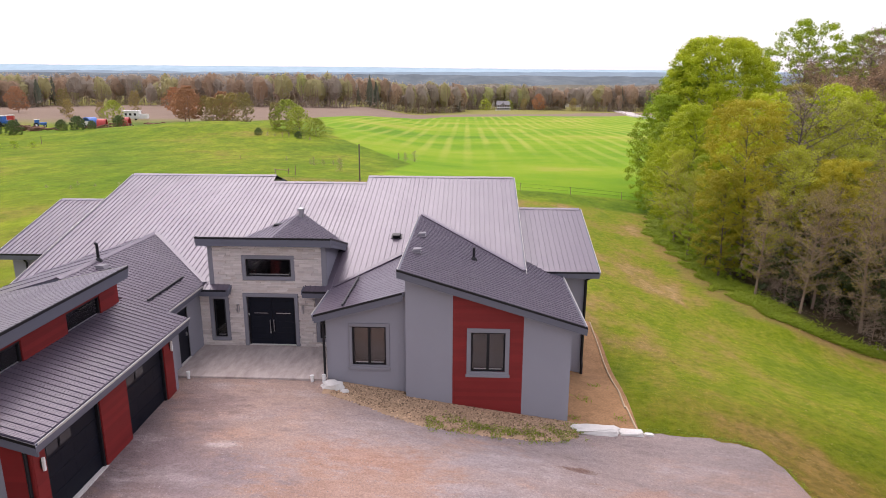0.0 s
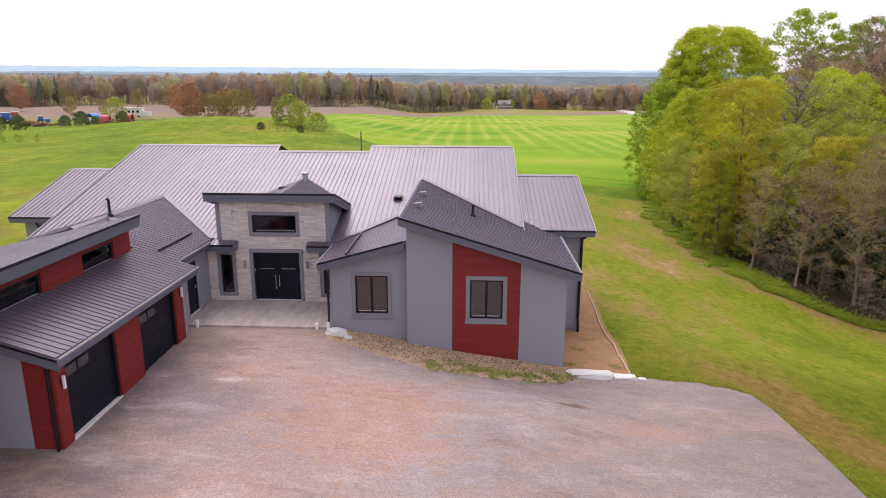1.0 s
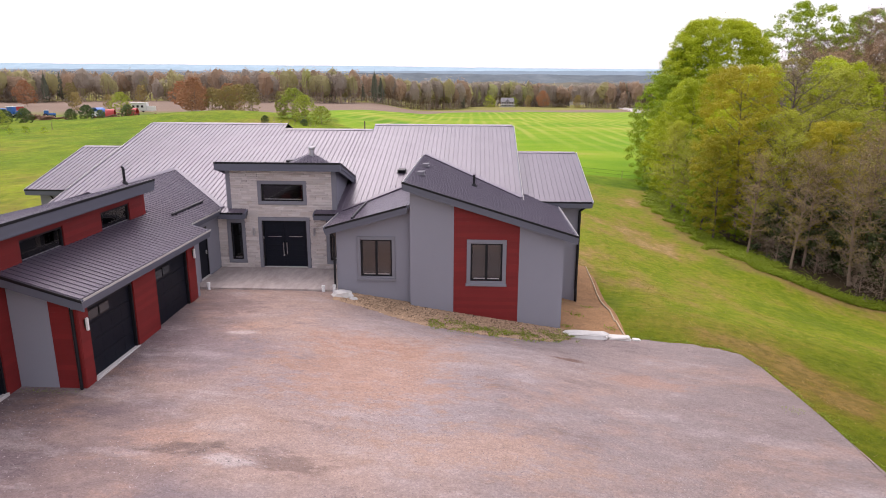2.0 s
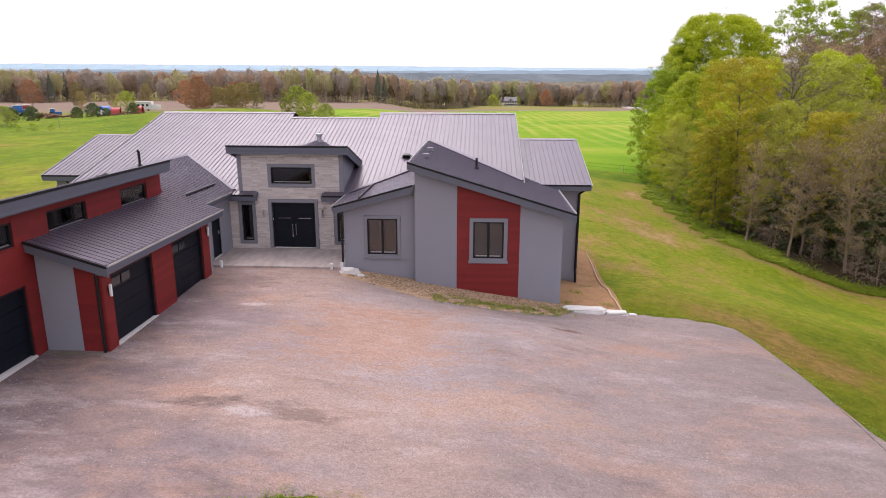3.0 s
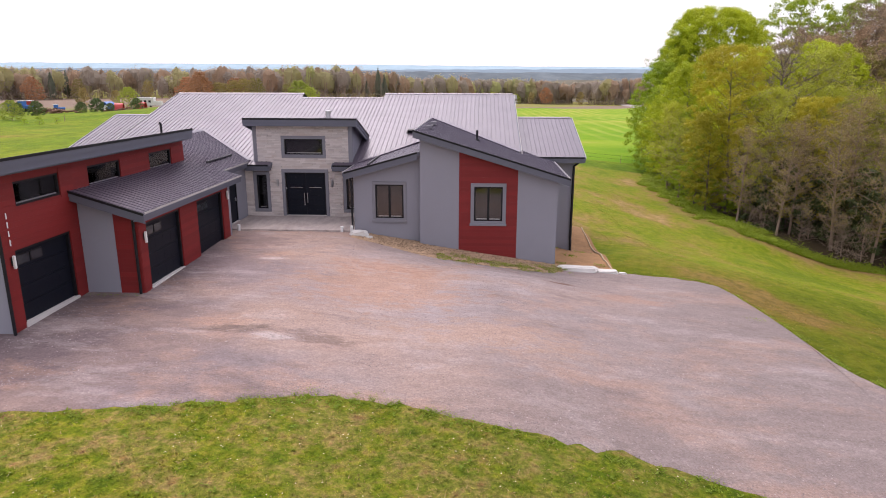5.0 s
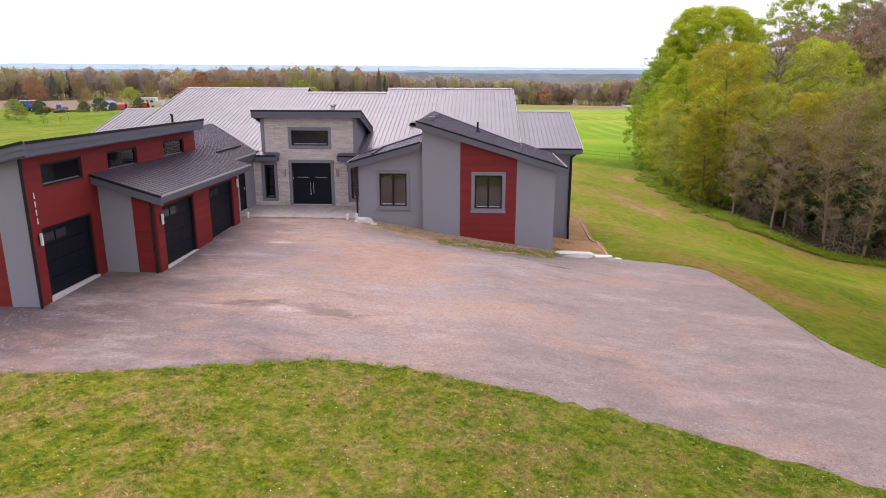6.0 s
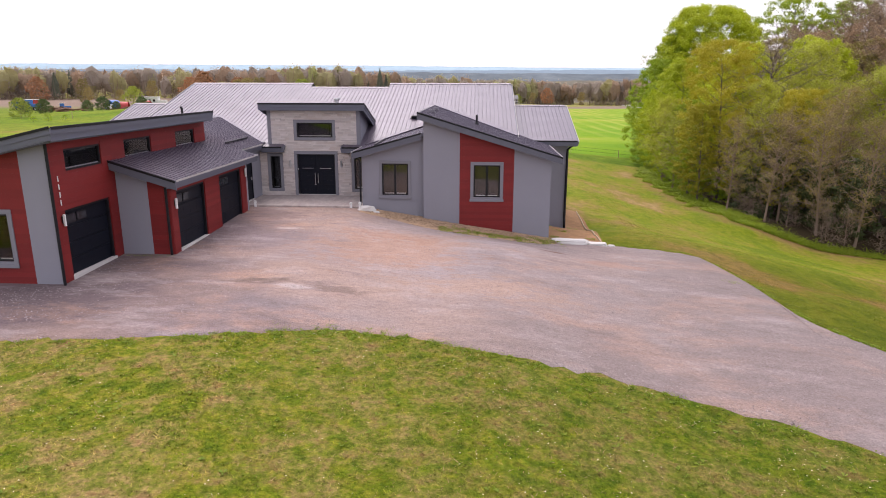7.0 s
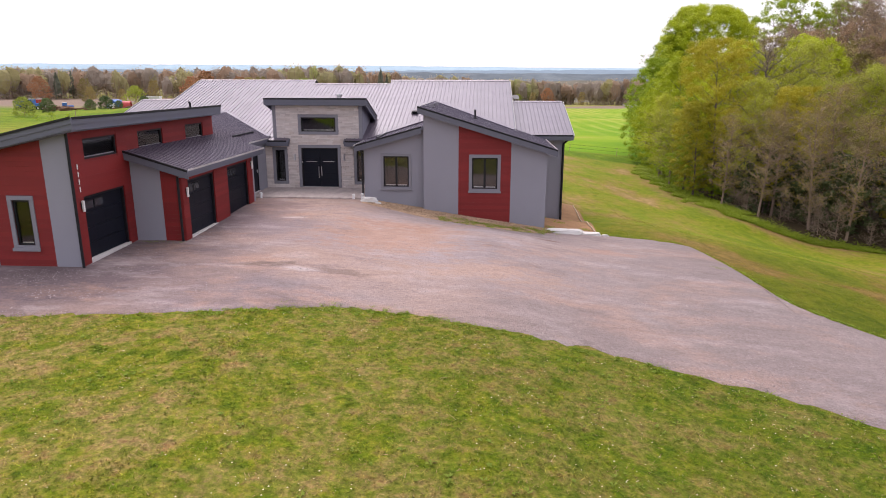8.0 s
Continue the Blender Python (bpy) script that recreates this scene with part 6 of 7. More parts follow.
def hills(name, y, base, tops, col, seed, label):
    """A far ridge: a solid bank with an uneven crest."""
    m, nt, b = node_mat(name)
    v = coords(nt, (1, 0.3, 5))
    # mottling is flatter past 2500 m, as part of the painted haze
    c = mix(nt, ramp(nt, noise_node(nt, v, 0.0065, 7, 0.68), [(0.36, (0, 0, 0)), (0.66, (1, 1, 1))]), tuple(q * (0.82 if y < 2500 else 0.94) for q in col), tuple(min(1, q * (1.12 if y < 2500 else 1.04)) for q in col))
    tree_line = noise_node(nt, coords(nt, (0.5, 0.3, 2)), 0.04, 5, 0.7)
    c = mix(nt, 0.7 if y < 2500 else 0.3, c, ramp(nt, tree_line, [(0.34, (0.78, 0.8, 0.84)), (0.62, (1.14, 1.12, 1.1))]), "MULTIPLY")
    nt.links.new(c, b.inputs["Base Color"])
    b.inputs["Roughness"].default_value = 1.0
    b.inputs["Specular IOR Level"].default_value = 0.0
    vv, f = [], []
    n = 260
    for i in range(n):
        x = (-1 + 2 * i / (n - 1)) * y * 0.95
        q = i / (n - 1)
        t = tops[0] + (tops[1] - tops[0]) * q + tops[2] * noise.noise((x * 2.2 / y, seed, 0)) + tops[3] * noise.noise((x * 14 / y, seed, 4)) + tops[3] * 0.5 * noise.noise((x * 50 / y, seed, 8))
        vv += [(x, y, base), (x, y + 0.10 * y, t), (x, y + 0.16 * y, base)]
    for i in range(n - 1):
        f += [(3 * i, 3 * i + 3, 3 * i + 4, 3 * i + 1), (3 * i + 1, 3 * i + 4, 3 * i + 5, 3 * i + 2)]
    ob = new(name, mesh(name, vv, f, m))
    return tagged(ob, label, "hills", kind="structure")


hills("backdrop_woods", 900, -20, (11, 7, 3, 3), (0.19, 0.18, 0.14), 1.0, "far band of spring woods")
# aerial haze is painted into these colours: paler and bluer with distance
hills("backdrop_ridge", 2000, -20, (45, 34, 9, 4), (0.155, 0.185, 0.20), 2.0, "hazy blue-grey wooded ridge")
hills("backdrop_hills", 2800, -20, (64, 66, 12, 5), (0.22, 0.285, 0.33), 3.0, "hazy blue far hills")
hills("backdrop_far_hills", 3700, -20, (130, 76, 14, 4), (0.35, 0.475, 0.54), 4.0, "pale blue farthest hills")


# ---------------------------------------------------------------- grass
DRY_MAT = leaf_material("dry_grass_blade", (0.32, 0.245, 0.10), (0.42, 0.32, 0.15), 0.25)
WEED_MAT = leaf_material("weed_leaf", (0.17, 0.28, 0.018), (0.29, 0.38, 0.035), 0.4)
EDGE_MAT = leaf_material("edge_weed_leaf", (0.25, 0.36, 0.02), (0.36, 0.45, 0.04), 0.4)


def lawn_blade():
    m, nt, b = node_mat("lawn_blade")
    v = coords(nt)
    sep = nt.nodes.new("ShaderNodeSeparateXYZ")
    nt.links.new(v, sep.inputs[0])
    c = lawn_colour(nt, v, sep.outputs[0], sep.outputs[1])
    rnd = nt.nodes.new("ShaderNodeNewGeometry").outputs["Random Per Island"]
    c = mix(nt, 1.0, c, ramp(nt, rnd, [(0, (0.85, 0.9, 0.8)), (1, (2.0, 1.95, 1.7))]), "MULTIPLY")
    nt.links.new(c, b.inputs["Base Color"])
    b.inputs["Roughness"].default_value, b.inputs["Specular IOR Level"].default_value = 0.8, 0.15
    return m


LAWN_BLADE = lawn_blade()


def grass(name, spots, nr, mats, index, label, size=(0.03, 0.065), width=0.016, flop=1.3, lift=0.0):
    """Pointed blades, one at each spot."""
    n = len(spots)
    a = nr.random(n) * 6.283
    h = nr.uniform(*size, n)
    lean = nr.normal(size=(n, 2)) * flop * h[:, None]
    side_v = np.stack([np.cos(a), np.sin(a)], 1) * width * nr.uniform(0.7, 1.5, n)[:, None]
    g = np.array([terrain(x, y) for x, y in spots]) - 0.01 + lift
    p = np.asarray(spots)
    lo = np.concatenate([p - side_v, g[:, None]], 1)
    lo2 = np.concatenate([p + side_v, g[:, None]], 1)
    hi = np.concatenate([p + lean, (g + h)[:, None]], 1)
    me = face_mesh(name, np.stack([lo, lo2, hi], 1).reshape(-1, 3), mats, index, 3)
    return tagged(new(name, me), label, "grass", kind="stuff")


def front_lawn():
    nr = np.random.default_rng(8)
    spots, idx = [], []
    while len(spots) < 190000:
        u = nr.random()
        x, y = nr.uniform(-12, 22), -17.2 - 14.0 * nr.random() ** 1.1
        if y > front_edge(x) + 0.02 + 0.3 * noise.noise((x * 2.1, y * 2.1, 1)):
            continue
        k = noise.noise((x * 0.55, y * 0.55, 2)) + 0.6 * noise.noise((x * 1.9, y * 1.9, 6))
        if k > 0.22 and u < 0.7:
            continue
        spots.append((x, y))
        idx.append(1 if nr.random() < 0.06 + 0.3 * max(0, k) else 0)
    grass("front_lawn_grass", spots, nr, [LAWN_BLADE, DRY_MAT], idx, "short uneven lawn grass with dry patches", (0.018, 0.055), 0.011, 1.2)


front_lawn()


def weeds():
    nr = np.random.default_rng(12)
    spots = []
    # ragged tufts where the lawn creeps into the gravel
    for k in range(90):
        cx = 5.6 + nr.normal() * 1.3 if k < 18 else nr.uniform(-12, 20)
        cy = front_edge(cx) + (nr.normal() * 0.2 + 0.12 if k < 18 else nr.normal() * 0.12 - 0.05)
        r = nr.uniform(0.04, 0.13)
        q = nr.normal(size=(int(20 + 500 * r), 2)) * r + (cx, cy)
        spots += [(float(a), float(c)) for a, c in q]
    spots += [(float(a), float(c)) for a, c in nr.normal(size=(150, 2)) * 0.16 + (17.9, -8.9)]
    # grass that creeps over the far edge of the yard
    for _ in range(3600):
        k = int(nr.integers(1, len(YARD_EDGE) - 2))
        (x0, y0), (x1, y1) = YARD_EDGE[k], YARD_EDGE[k + 1]
        t = nr.random()
        x, y = x0 + (x1 - x0) * t, y0 + (y1 - y0) * t
        if noise.noise((x * 2.3, y * 2.3, 9)) > -0.05:
            spots.append((x + nr.normal() * 0.09 + 0.08, y + nr.normal() * 0.09 + 0.05))
    bed = []
    for _ in range(4200):
        x = nr.uniform(6.6, 12.3)
        y = back_edge(x) + nr.normal() * 0.3 + 0.1
        if y < -3.3 and noise.noise((x * 1.8, y * 1.8, 5)) > -0.1:
            bed.append((x, y))
    for _ in range(500):
        x = nr.uniform(-4.0, -2.2)
        spots.append((x, -11.6 - abs(nr.normal()) * 0.12))
    grass("weeds", spots, nr, [WEED_MAT], None, "green weeds along the gravel's edges", (0.02, 0.045), 0.012, 1.6, 0.02)
    for cx, cy in ((12.6, -1.2), (13.4, 0.6), (12.2, 1.8), (13.7, -2.6), (12.9, 3.4), (12.0, -2.9)):
        bed += [(float(a), float(c)) for a, c in nr.normal(size=(40, 2)) * 0.16 + (cx, cy)]
    grass("bed_weeds", bed, nr, [WEED_MAT], None, "low green weeds creeping over the stone bed", (0.03, 0.08), 0.018, 1.2, 0.06)
    # tall green growth along the foot of the wood
    spots = []
    for _ in range(46000):
        y = 8 + 52 * nr.random() ** 1.35
        x = wood_edge(y) + abs(nr.normal()) * (0.9 if y > 26 else 1.7) - 0.5 + 0.9 * noise.noise((y * 0.5, 0, 3))
        if noise.noise((x * 0.55, y * 0.55, 13)) > -0.25:
            spots.append((x, y))
    grass("wood_edge_growth", spots, nr, [EDGE_MAT], None, "lush green weeds along the wood's edge", (0.05, 0.22), 0.045, 1.8)


weeds()


def flowers():
    nr = np.random.default_rng(31)
    vs = []
    n = 2600
    for _ in range(n):
        x, y = nr.uniform(-12, 22), -17.5 - 12 * nr.random()
        if y > front_edge(x) - 0.2 or noise.noise((x * 0.5, y * 0.5, 11)) < -0.1:
            continue
        r = nr.uniform(0.009, 0.019)
        z = terrain(x, y) + nr.uniform(0.07, 0.12)
        vs += [(x - r, y, z), (x, y - r, z + r * 0.4), (x + r, y, z), (x, y + r, z + r * 0.4)]
    me = face_mesh("lawn_flowers", np.array(vs), plain("seed_heads", (0.6, 0.54, 0.36), 0.9, vary=0.2, bmp=0))
    return tagged(new("lawn_flowers", me), "scattered white seed heads in the lawn", "flowers", kind="stuff")


flowers()


def rosettes():
    """Flat broad-leaved plants among the grass, a few leaves each."""
    nr = np.random.default_rng(47)
    vs = []
    made = 0
    while made < 420:
        x, y = nr.uniform(-12, 21), -17.3 - 13 * nr.random() ** 1.1
        if y > front_edge(x) + 0.05 or noise.noise((x * 0.8, y * 0.8, 21)) < 0.02:
            continue
        made += 1
        z = terrain(x, y)
        for k in range(nr.integers(4, 8)):
            a, r, w = nr.random() * 6.283, nr.uniform(0.04, 0.11), nr.uniform(0.35, 0.6)
            vs += [(x, y, z + 0.015), (x + r * math.cos(a - w) * 0.7, y + r * math.sin(a - w) * 0.7, z + 0.04), (x + r * math.cos(a + w * 0.4), y + r * math.sin(a + w * 0.4), z + nr.uniform(0.02, 0.06))]
    me = face_mesh("lawn_weeds", np.array(vs), WEED_MAT, None, 3)
    return tagged(new("lawn_weeds", me), "flat broad-leaved weeds scattered in the lawn", "weeds", kind="stuff")


rosettes()


def mid_lawn():
    nr = np.random.default_rng(18)
    spots, idx = [], []
    while len(spots) < 70000:
        x, y = nr.uniform(14.3, 31), nr.uniform(-18, 34)
        if x < 19.5 and y < back_edge(x) + 0.1 or x > 19 and y < back_edge(x) + 0.2 or x > wood_edge(y) - 0.2 or (x < 14.6 and y < 8.5):
            continue
        k = noise.noise((x * 0.3, y * 0.3, 2)) + 0.6 * noise.noise((x * 1.1, y * 1.1, 6))
        if k > 0.3:
            continue
        spots.append((x, y))
        idx.append(1 if nr.random() < 0.05 + 0.2 * max(0, k) else 0)
    grass("side_lawn_grass", spots, nr, [LAWN_BLADE, DRY_MAT], idx, "mown lawn grass with straw-coloured patches", (0.02, 0.055), 0.010, 1.5)


mid_lawn()


# ---------------------------------------------------------------- things in the fields
def clump(kind, x, y, height, group="trees in the field", lift=0.0):
    return plant(kind, x, y, height, None, group, lift)


def field_tree(kind, mat, words, seed, h, spread, leaves, leaf, start, shape):
    tv, tf, lv = grow(seed, h, spread, leaves, leaf, start, 1, shape, 260)
    KINDS[kind] = (mesh("trunk", tv, tf, BARK_PALE), face_mesh("crown", lv, mat, sides=3), words, h)


field_tree("rusty", leaf_material("red_bud", (0.44, 0.235, 0.13), (0.52, 0.29, 0.16), 0.4), "round field tree in rust-red bud", 101, 15, 5.6, 15000, 0.28, 0.12, ROUND)
field_tree("straw", leaf_material("straw_leaf", (0.33, 0.27, 0.10), (0.40, 0.33, 0.13)), "field tree in thin straw-yellow leaf", 103, 12, 3.4, 11000, 0.2, 0.06, SPIRE)
field_tree("willow", leaf_material("willow_leaf", (0.34, 0.42, 0.05), (0.43, 0.48, 0.08)), "low bushy tree in pale green leaf", 107, 9, 4.6, 12000, 0.2, 0.03, ROUND)
field_tree("bush", leaf_material("dark_bush_leaf", (0.085, 0.14, 0.04), (0.12, 0.175, 0.055), 0.2), "dark green evergreen bush in the pasture", 109, 4.5, 2.3, 8000, 0.17, 0.01, ROUND)
for row in (("rusty", -92, 206, 13), ("rusty", -97, 214, 12), ("straw", -86, 206, 9.5), ("straw", -82, 203, 9), ("straw", -78, 200, 10), ("straw", -74, 199, 10.5), ("rusty", -110, 250, 12), ("rusty", -80, 208, 11),
            ("straw", -68, 196, 10.5), ("willow", -38.5, 140, 7.5), ("willow", -34.5, 137, 6.2), ("willow", -29.5, 133, 4.2), ("straw", -42, 142, 6.5), ("bush", -42.5, 129.5, 1.7), ("bush", -32, 126, 1.6), 
            ("bush", -105.5, 134, 3.6), ("bush", -102.3, 148.5, 2.9), ("bush", -97.5, 148, 3.7), ("bush", -94.8, 150, 2.2), ("bush", -91, 157, 3.2), ("bush", -112, 136, 3.2), ("willow", -96, 112, 4.4), ("willow", -124, 214, 7.5), ("straw", -163, 250, 8), ("straw", -148, 248, 7),
            ("straw", -190, 290, 12), ("rusty", -220, 300, 13), ("straw", -160, 300, 11), ("rusty", -140, 300, 13), ("straw", 60, 640, 12), ("willow", 22, 655, 12), ("rusty", 75, 640, 17), ("straw", 110, 650, 13), ("willow", 48, 690, 10)):
    clump(*row)

PAINT_BLUE = plain("blue_machine_paint", (0.03, 0.13, 0.42), 0.5, vary=0.2, bmp=0.1)
PAINT_RED = plain("red_machine_paint", (0.42, 0.035, 0.03), 0.5, vary=0.2, bmp=0.1)
RUST_METAL = plain("rusted_iron", (0.17, 0.085, 0.05), 0.8, vary=0.3, bmp=0.3)
TYRE = plain("tyre_rubber", (0.02, 0.02, 0.02), 0.9, vary=0.2, bmp=0.2)
SHED_WHITE = plain("white_siding", (0.72, 0.72, 0.7), 0.6, vary=0.06, bmp=0.1)
SHED_ROOF = plain("grey_shingle", (0.22, 0.215, 0.22), 0.85, vary=0.15, bmp=0.3)


def wheel(parent, x, y, r, w):
    t = tube("wheel", [(x - w / 2, y, r), (x + w / 2, y, r)], r, TYRE, parent, sides=14)
    tube("hub", [(x - w / 2 - 0.03, y, r), (x + w / 2 + 0.03, y, r)], r * 0.45, SHED_WHITE, t, sides=10)


def machine(x, y, turn, paint, tone, big=1.0):
    """An old tractor: hood, cab, seat deck and four wheels."""
    g = thing("tractor", (x, y, terrain(x, y)), f"old {tone} farm tractor parked in the pasture", "tractor", "parked farm machines")
    g.rotation_euler, g.scale = (0, 0, turn), (big, big, big)
    boxes("hood", [(-0.5, 0.5, -2.4, -0.3, 0.9, 1.75)], paint, g, "", 0.12)
    boxes("cab", [(-0.75, 0.75, -0.2, 1.3, 1.0, 2.7)], paint, g, "", 0.1)
    boxes("roof", [(-0.85, 0.85, -0.3, 1.4, 2.72, 2.85)], SHED_WHITE, g, "", 0.04)
    for s in (-0.95, 0.95):
        wheel(g, s, 0.9, 0.85, 0.45)
        wheel(g, s * 0.8, -1.8, 0.5, 0.3)


def wagon(x, y, turn, paint, tone):
    g = thing("farm_wagon", (x, y, terrain(x, y)), f"{tone} hopper wagon parked in the pasture", "wagon", "parked farm machines")
    g.rotation_euler = (0, 0, turn)
    solid("hopper", [(-1.3, -2.2, 2.9), (1.3, -2.2, 2.9), (1.3, 2.2, 2.9), (-1.3, 2.2, 2.9), (-0.7, -1.2, 0.9), (0.7, -1.2, 0.9), (0.7, 1.2, 0.9), (-0.7, 1.2, 0.9)],
          [(0, 1, 2, 3), (7, 6, 5, 4), (0, 4, 5, 1), (1, 5, 6, 2), (2, 6, 7, 3), (3, 7, 4, 0)], paint, g)
    boxes("chassis", [(-0.6, 0.6, -2.6, 2.2, 0.65, 0.88)], RUST_METAL, g)
    for s in (-0.95, 0.95):
        for y2 in (-1.5, 1.5):
            wheel(g, s, y2, 0.45, 0.28)


def scrap(x, y, n, seed):
    g = thing("scrap_heap", (x, y, terrain(x, y)), "low heap of rusty brown scrap and timber", "scrap heap", "scrap heaps")
    r = random.Random(seed)
    for _ in range(n):
        a, b = Vector((r.uniform(-3.5, 3.5), r.uniform(-1, 1), r.uniform(0.1, 1.2))), Vector((r.uniform(-1.6, 1.6), r.uniform(-0.6, 0.6), r.uniform(-0.1, 0.5)))
        tube("beam", [a - b, a + b], r.uniform(0.1, 0.25), RUST_METAL, g, sides=5)


def hooded(x, y, turn, paint, tone, big=1.0):
    """A farm implement under a rounded sheet-metal hood, on two wheels with a drawbar."""
    g = thing("hooded_implement", (x, y, terrain(x, y)), f"old {tone} farm implement with a rounded metal hood", "farm implement", "parked farm machines")
    g.rotation_euler, g.scale = (0, 0, turn), (big, big, big)
    n = 12
    v, f = [], []
    for side_x in (-1.3, 1.3):
        for r in (1.9, 1.7):
            for k in range(n + 1):
                a = math.pi * k / n
                v.append((side_x, r * math.cos(a), 0.75 + r * 1.2 * math.sin(a)))
    m = n + 1
    for k in range(n):
        f += [(k, k + 1, 2 * m + k + 1, 2 * m + k), (m + k, 3 * m + k, 3 * m + k + 1, m + k + 1), (k, m + k, m + k + 1, k + 1), (2 * m + k, 2 * m + k + 1, 3 * m + k + 1, 3 * m + k)]
    f += [(0, 2 * m, 3 * m, m), (n, m + n, 3 * m + n, 2 * m + n)]
    solid("hood", v, f, paint, g)
    boxes("end_panel", [(-1.2, -1.12, -1.6, 1.6, 0.75, 2.0)], SHED_WHITE, g, "pale end panel", 0.02)
    boxes("chassis", [(-1.2, 1.2, -1.9, 1.9, 0.55, 0.75)], RUST_METAL, g)
    tube("drawbar", [(0, -1.9, 0.6), (0, -4.2, 0.45)], 0.1, RUST_METAL, g, sides=6)
    for sx in (-1.5, 1.5):
        wheel(g, sx, 0.4, 0.55, 0.3)


machine(-141, 180, 1.5, PAINT_BLUE, "blue", 1.3)
machine(-146, 190, 0.4, PAINT_RED, "dark red", 1.3)
machine(-131, 182, 2.2, PAINT_BLUE, "blue", 0.9)
hooded(-110.5, 176, 1.2, PAINT_BLUE, "blue", 1.15)
hooded(-105, 173, 0.3, PAINT_RED, "red", 0.95)
hooded(-101, 179, 0.2, PAINT_RED, "red", 1.05)
wagon(-150, 186, 0.9, PAINT_BLUE, "blue and rusty")
for row in ((-113, 152, 26, 1), (-117, 155, 22, 2), (-121, 160, 18, 6), (-109, 153, 16, 7), (-103, 168, 12, 3), (-98, 172, 12, 8), (-95, 190, 10, 9)):
    scrap(*row)


def trailer(x, y, turn):
    g = thing("site_trailer", (x, y, terrain(x, y)), "small white trailer cabin beyond the pasture", "trailer")
    g.rotation_euler, g.scale = (0, 0, turn), (0.95, 0.95, 1.05)
    boxes("body", [(-4.2, 2.2, -1.4, 1.4, 0.6, 3.3)], SHED_WHITE, g, "", 0.08)
    boxes("lean_to", [(2.25, 5.2, -1.1, 1.1, 0.6, 2.2)], SHED_WHITE, g, "", 0.05)
    boxes("roof", [(-4.35, 2.35, -1.55, 1.55, 3.32, 3.45)], SHED_WHITE, g, "", 0.03)
    for x2 in (-3.3, -1.6, 0.2):
        boxes("window", [(x2, x2 + 0.9, -1.43, -1.405, 1.7, 2.5)], BLACK_METAL, g)
    for x2 in (-3.0, 0.8):
        tube("wheel", [(x2, -1.3, 0.4), (x2, -1.0, 0.4)], 0.4, TYRE, g, sides=12)


trailer(-120, 222, 0.1)


SHED_TAN = plain("tan_siding", (0.40, 0.36, 0.34), 0.7, vary=0.08, bmp=0.1)


def far_house(x, y):
    g = thing("farmhouse", (x, y, terrain(x, y) + 0.3), "tan farmhouse with white porch and grey roof across the crop", "house")
    boxes("wall", [(-7, 6, -4, 4, -1, 5.4)], SHED_TAN, g, "", 0.05)
    solid("roof", [(-7.6, -4.6, 5.3), (6.6, -4.6, 5.3), (6.6, 4.6, 5.3), (-7.6, 4.6, 5.3), (-7.0, 0, 9.2), (6.0, 0, 9.2)],
          [(0, 1, 5, 4), (2, 3, 4, 5), (0, 4, 3), (1, 2, 5), (3, 2, 1, 0)], SHED_ROOF, g)
    solid("gable", [(-3, -4.75, 5.2), (2, -4.75, 5.2), (-0.5, -4.75, 8.0), (-3, -2, 5.2), (2, -2, 5.2), (-0.5, -1.2, 8.0)], [(0, 1, 2), (5, 4, 3), (0, 2, 5, 3), (1, 4, 5, 2), (0, 3, 4, 1)], SHED_ROOF, g)
    boxes("porch", [(-8.5, 7.5, -6.4, -4.1, -0.8, 0.4)], SHED_WHITE, g)
    boxes("porch_roof", [(-8.5, 7.5, -6.6, -4.1, 2.5, 2.75)], SHED_WHITE, g)
    for k in range(7):
        boxes("post", [(-8.3 + 2.6 * k, -8.1 + 2.6 * k, -6.4, -6.2, 0.4, 2.5)], SHED_WHITE, g)
    for k in range(5):
        for z in (0.9, 3.4):
            boxes("window", [(-6 + 2.5 * k, -4.7 + 2.5 * k, -4.06, -4.01, z, z + 1.4)], BLACK_METAL, g)


far_house(41, 668)

ROADMAT = plain("pale_road", (0.46, 0.42, 0.40), 0.9, vary=0.1, scale=0.2, bmp=0.2)


def far_road():
    v, f = [], []
    n = 40
    for i in range(n + 1):
        t = i / n
        y = 380 + 330 * t
        x = 124 + 27 * t + 14 * t * t
        z = terrain(x, y) + 0.9
        v += [(x - 4.5, y, z - 1.2), (x - 4, y, z), (x + 4, y, z), (x + 4.5, y, z - 1.2)]
    for i in range(n):
        for k in range(3):
            f.append((4 * i + k, 4 * i + k + 1, 4 * i + 5 + k, 4 * i + 4 + k))
    return tagged(new("road", mesh("road", v, f, ROADMAT)), "pale country road beyond the crop field", "road", kind="structure")


far_road()
for i in range(6):
    x, y = 118 + 7.5 * i, 395 + 62 * i
    p = thing("utility_pole", (x, y, terrain(x, y)), "grey wooden utility pole beside the road", "utility pole", "roadside poles")
    tube("post", [(0, 0, -0.5), (0, 0, 9)], [0.17, 0.11], BARK_PALE, p)
    boxes("crossarm", [(-1.1, 1.1, -0.07, 0.07, 8.2, 8.36)], BARK_PALE, p)
p = thing("wooden_post", (-5.8, 55.5, terrain(-5.8, 55.5)), "tall bare grey post in the pasture", "post")
tube("shaft", [(0, 0, -0.5), (0.03, 0, 4.6)], [0.1, 0.08], BARK, p)


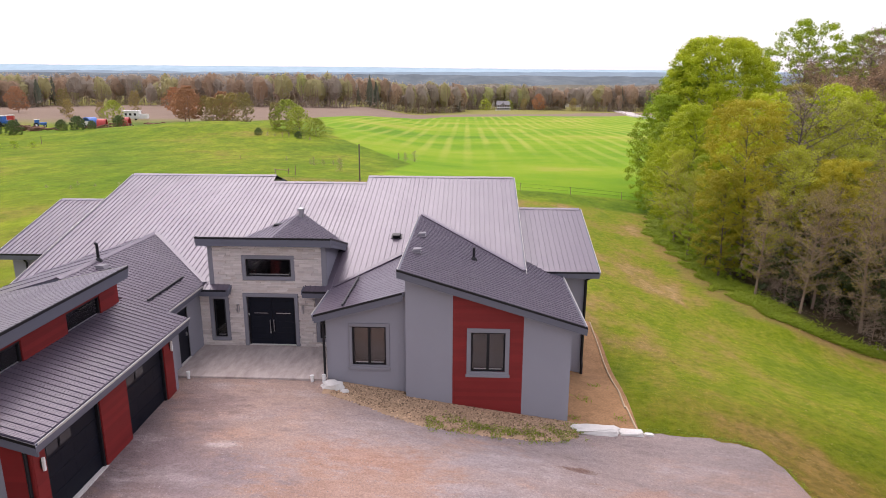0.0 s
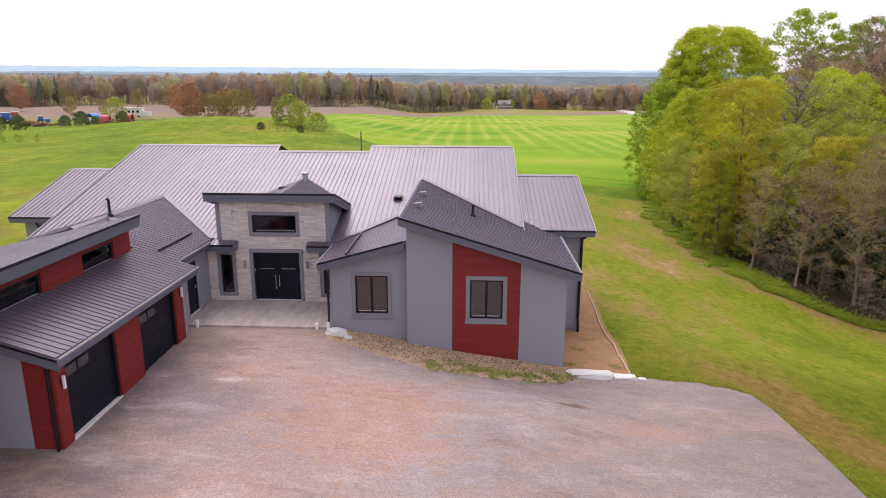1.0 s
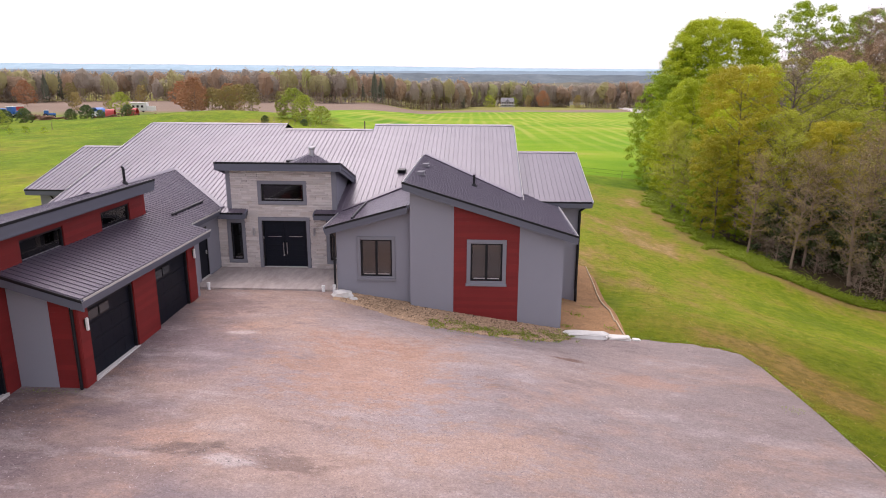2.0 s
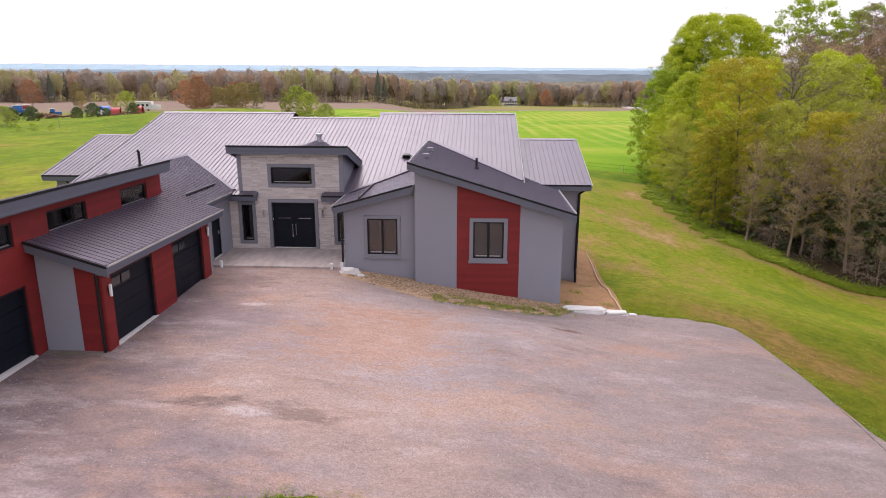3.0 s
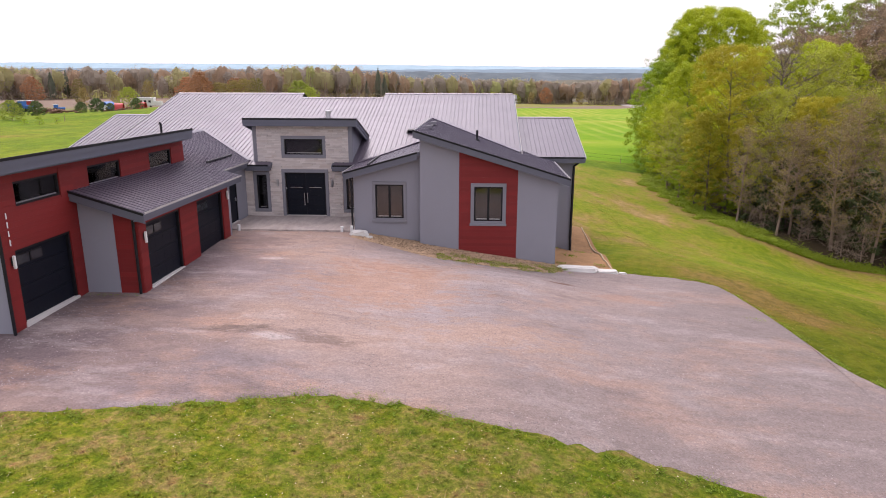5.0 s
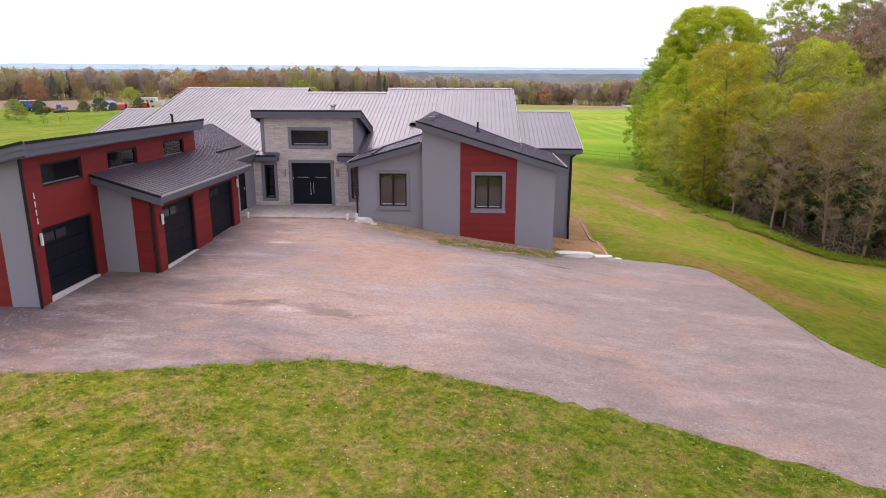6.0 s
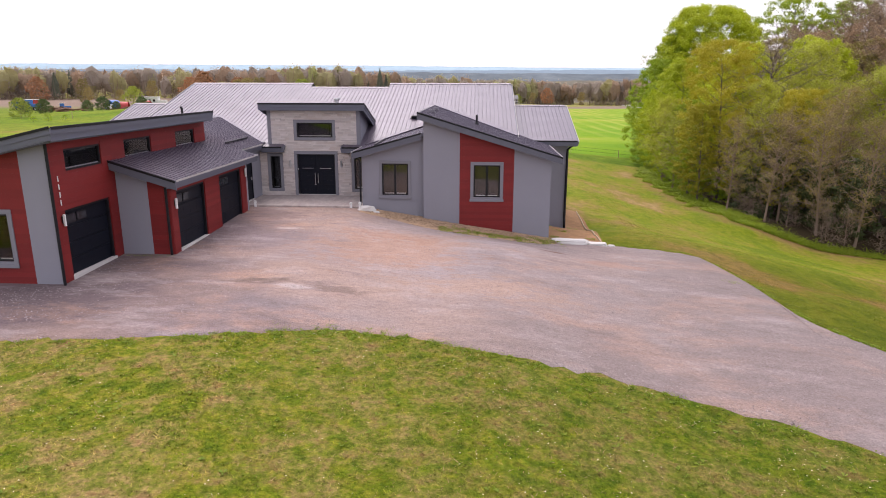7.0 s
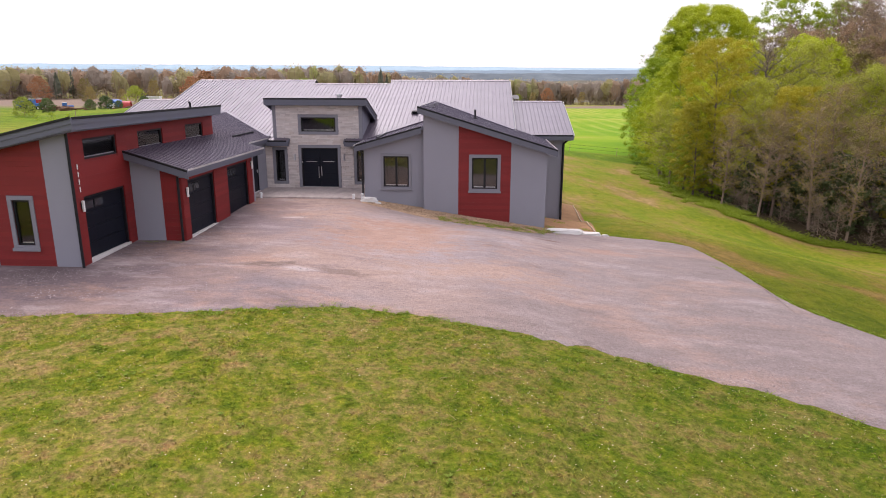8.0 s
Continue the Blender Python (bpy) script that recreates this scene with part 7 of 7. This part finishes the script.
def fence(points, spacing, label):
    """Posts and two wires along a line across the fields."""
    g = thing("field_fence", (points[0][0], points[0][1], terrain(*points[0])), label, "fence", "field fences")
    o = g.location
    for (x0, y0), (x1, y1) in zip(points, points[1:]):
        n = max(1, round(math.hypot(x1 - x0, y1 - y0) / spacing))
        pts = []
        for i in range(n + 1):
            x, y = x0 + (x1 - x0) * i / n, y0 + (y1 - y0) * i / n
            b = Vector((x, y, terrain(x, y))) - o
            if i < n:
                tube("post", [b - Vector((0, 0, 0.4)), b + Vector((0, 0, 1.15))], 0.035, BARK_PALE, g, sides=5)
            pts.append(b)
        for h in (0.55, 1.05):
            tube("wire", [q + Vector((0, 0, h)) for q in pts], 0.012, BLACK_METAL, g, sides=3)


fence([(8, 66.5), (36, 65.2)], 7.0, "wire fence between lawn and crop field")
gate = thing("field_gate", (-17.2, 61, terrain(-17.2, 61)), "low pale pole gate in the pasture fence line", "gate")
for sx in (-0.9, 0.9):
    tube("post", [(sx, 0, -0.4), (sx, 0, 0.75)], 0.06, BARK_PALE, gate, sides=6)
tube("rail", [(-1.05, 0, 0.62), (1.05, 0, 0.5)], 0.045, BARK_PALE, gate, sides=6)
for x, y, h in ((-15.2, 60.2, 1.25), (-84, 112, 1.6), (-31, 84, 0.7)):
    p = thing("fence_post", (x, y, terrain(x, y)), "short pale leaning fence post in the pasture", "post", "pasture posts")
    tube("shaft", [(0, 0, -0.4), (0.05, 0.02, h)], 0.06, BARK_PALE, p, sides=6)

# brown scrub on the knoll and in the rough pasture
for x, y, h in ((-16.6, 76.6, 1.5), (-15.4, 77.8, 1.2), (-17.6, 78.4, 1.0), (-14.2, 79.5, 0.9), (-22.5, 82, 0.8), (-11.1, 69.7, 2.3), (-2.9, 101, 2.4), (-4.6, 100.2, 2.0), (-6.2, 103, 1.4), (-40, 128.6, 1.3), (-38, 127.6, 1.1), (-36, 127, 1.3), (-34.4, 126.6, 1.5), (-30.4, 125, 1.3),
                (-28.6, 123, 1.0), (-36.2, 46.2, 0.6), (-33.6, 45.2, 0.5), (-31.2, 45.8, 0.6), (-38.4, 44.0, 0.5), (-35.0, 43.0, 0.5), (-29.4, 46.6, 0.5)):
    plant("brush", x, y, h)
for x, y, h in ((-83, 102, 1.6), (-80.5, 104, 1.3), (-85.5, 101, 1.2)):
    plant("shrub", x, y, h)
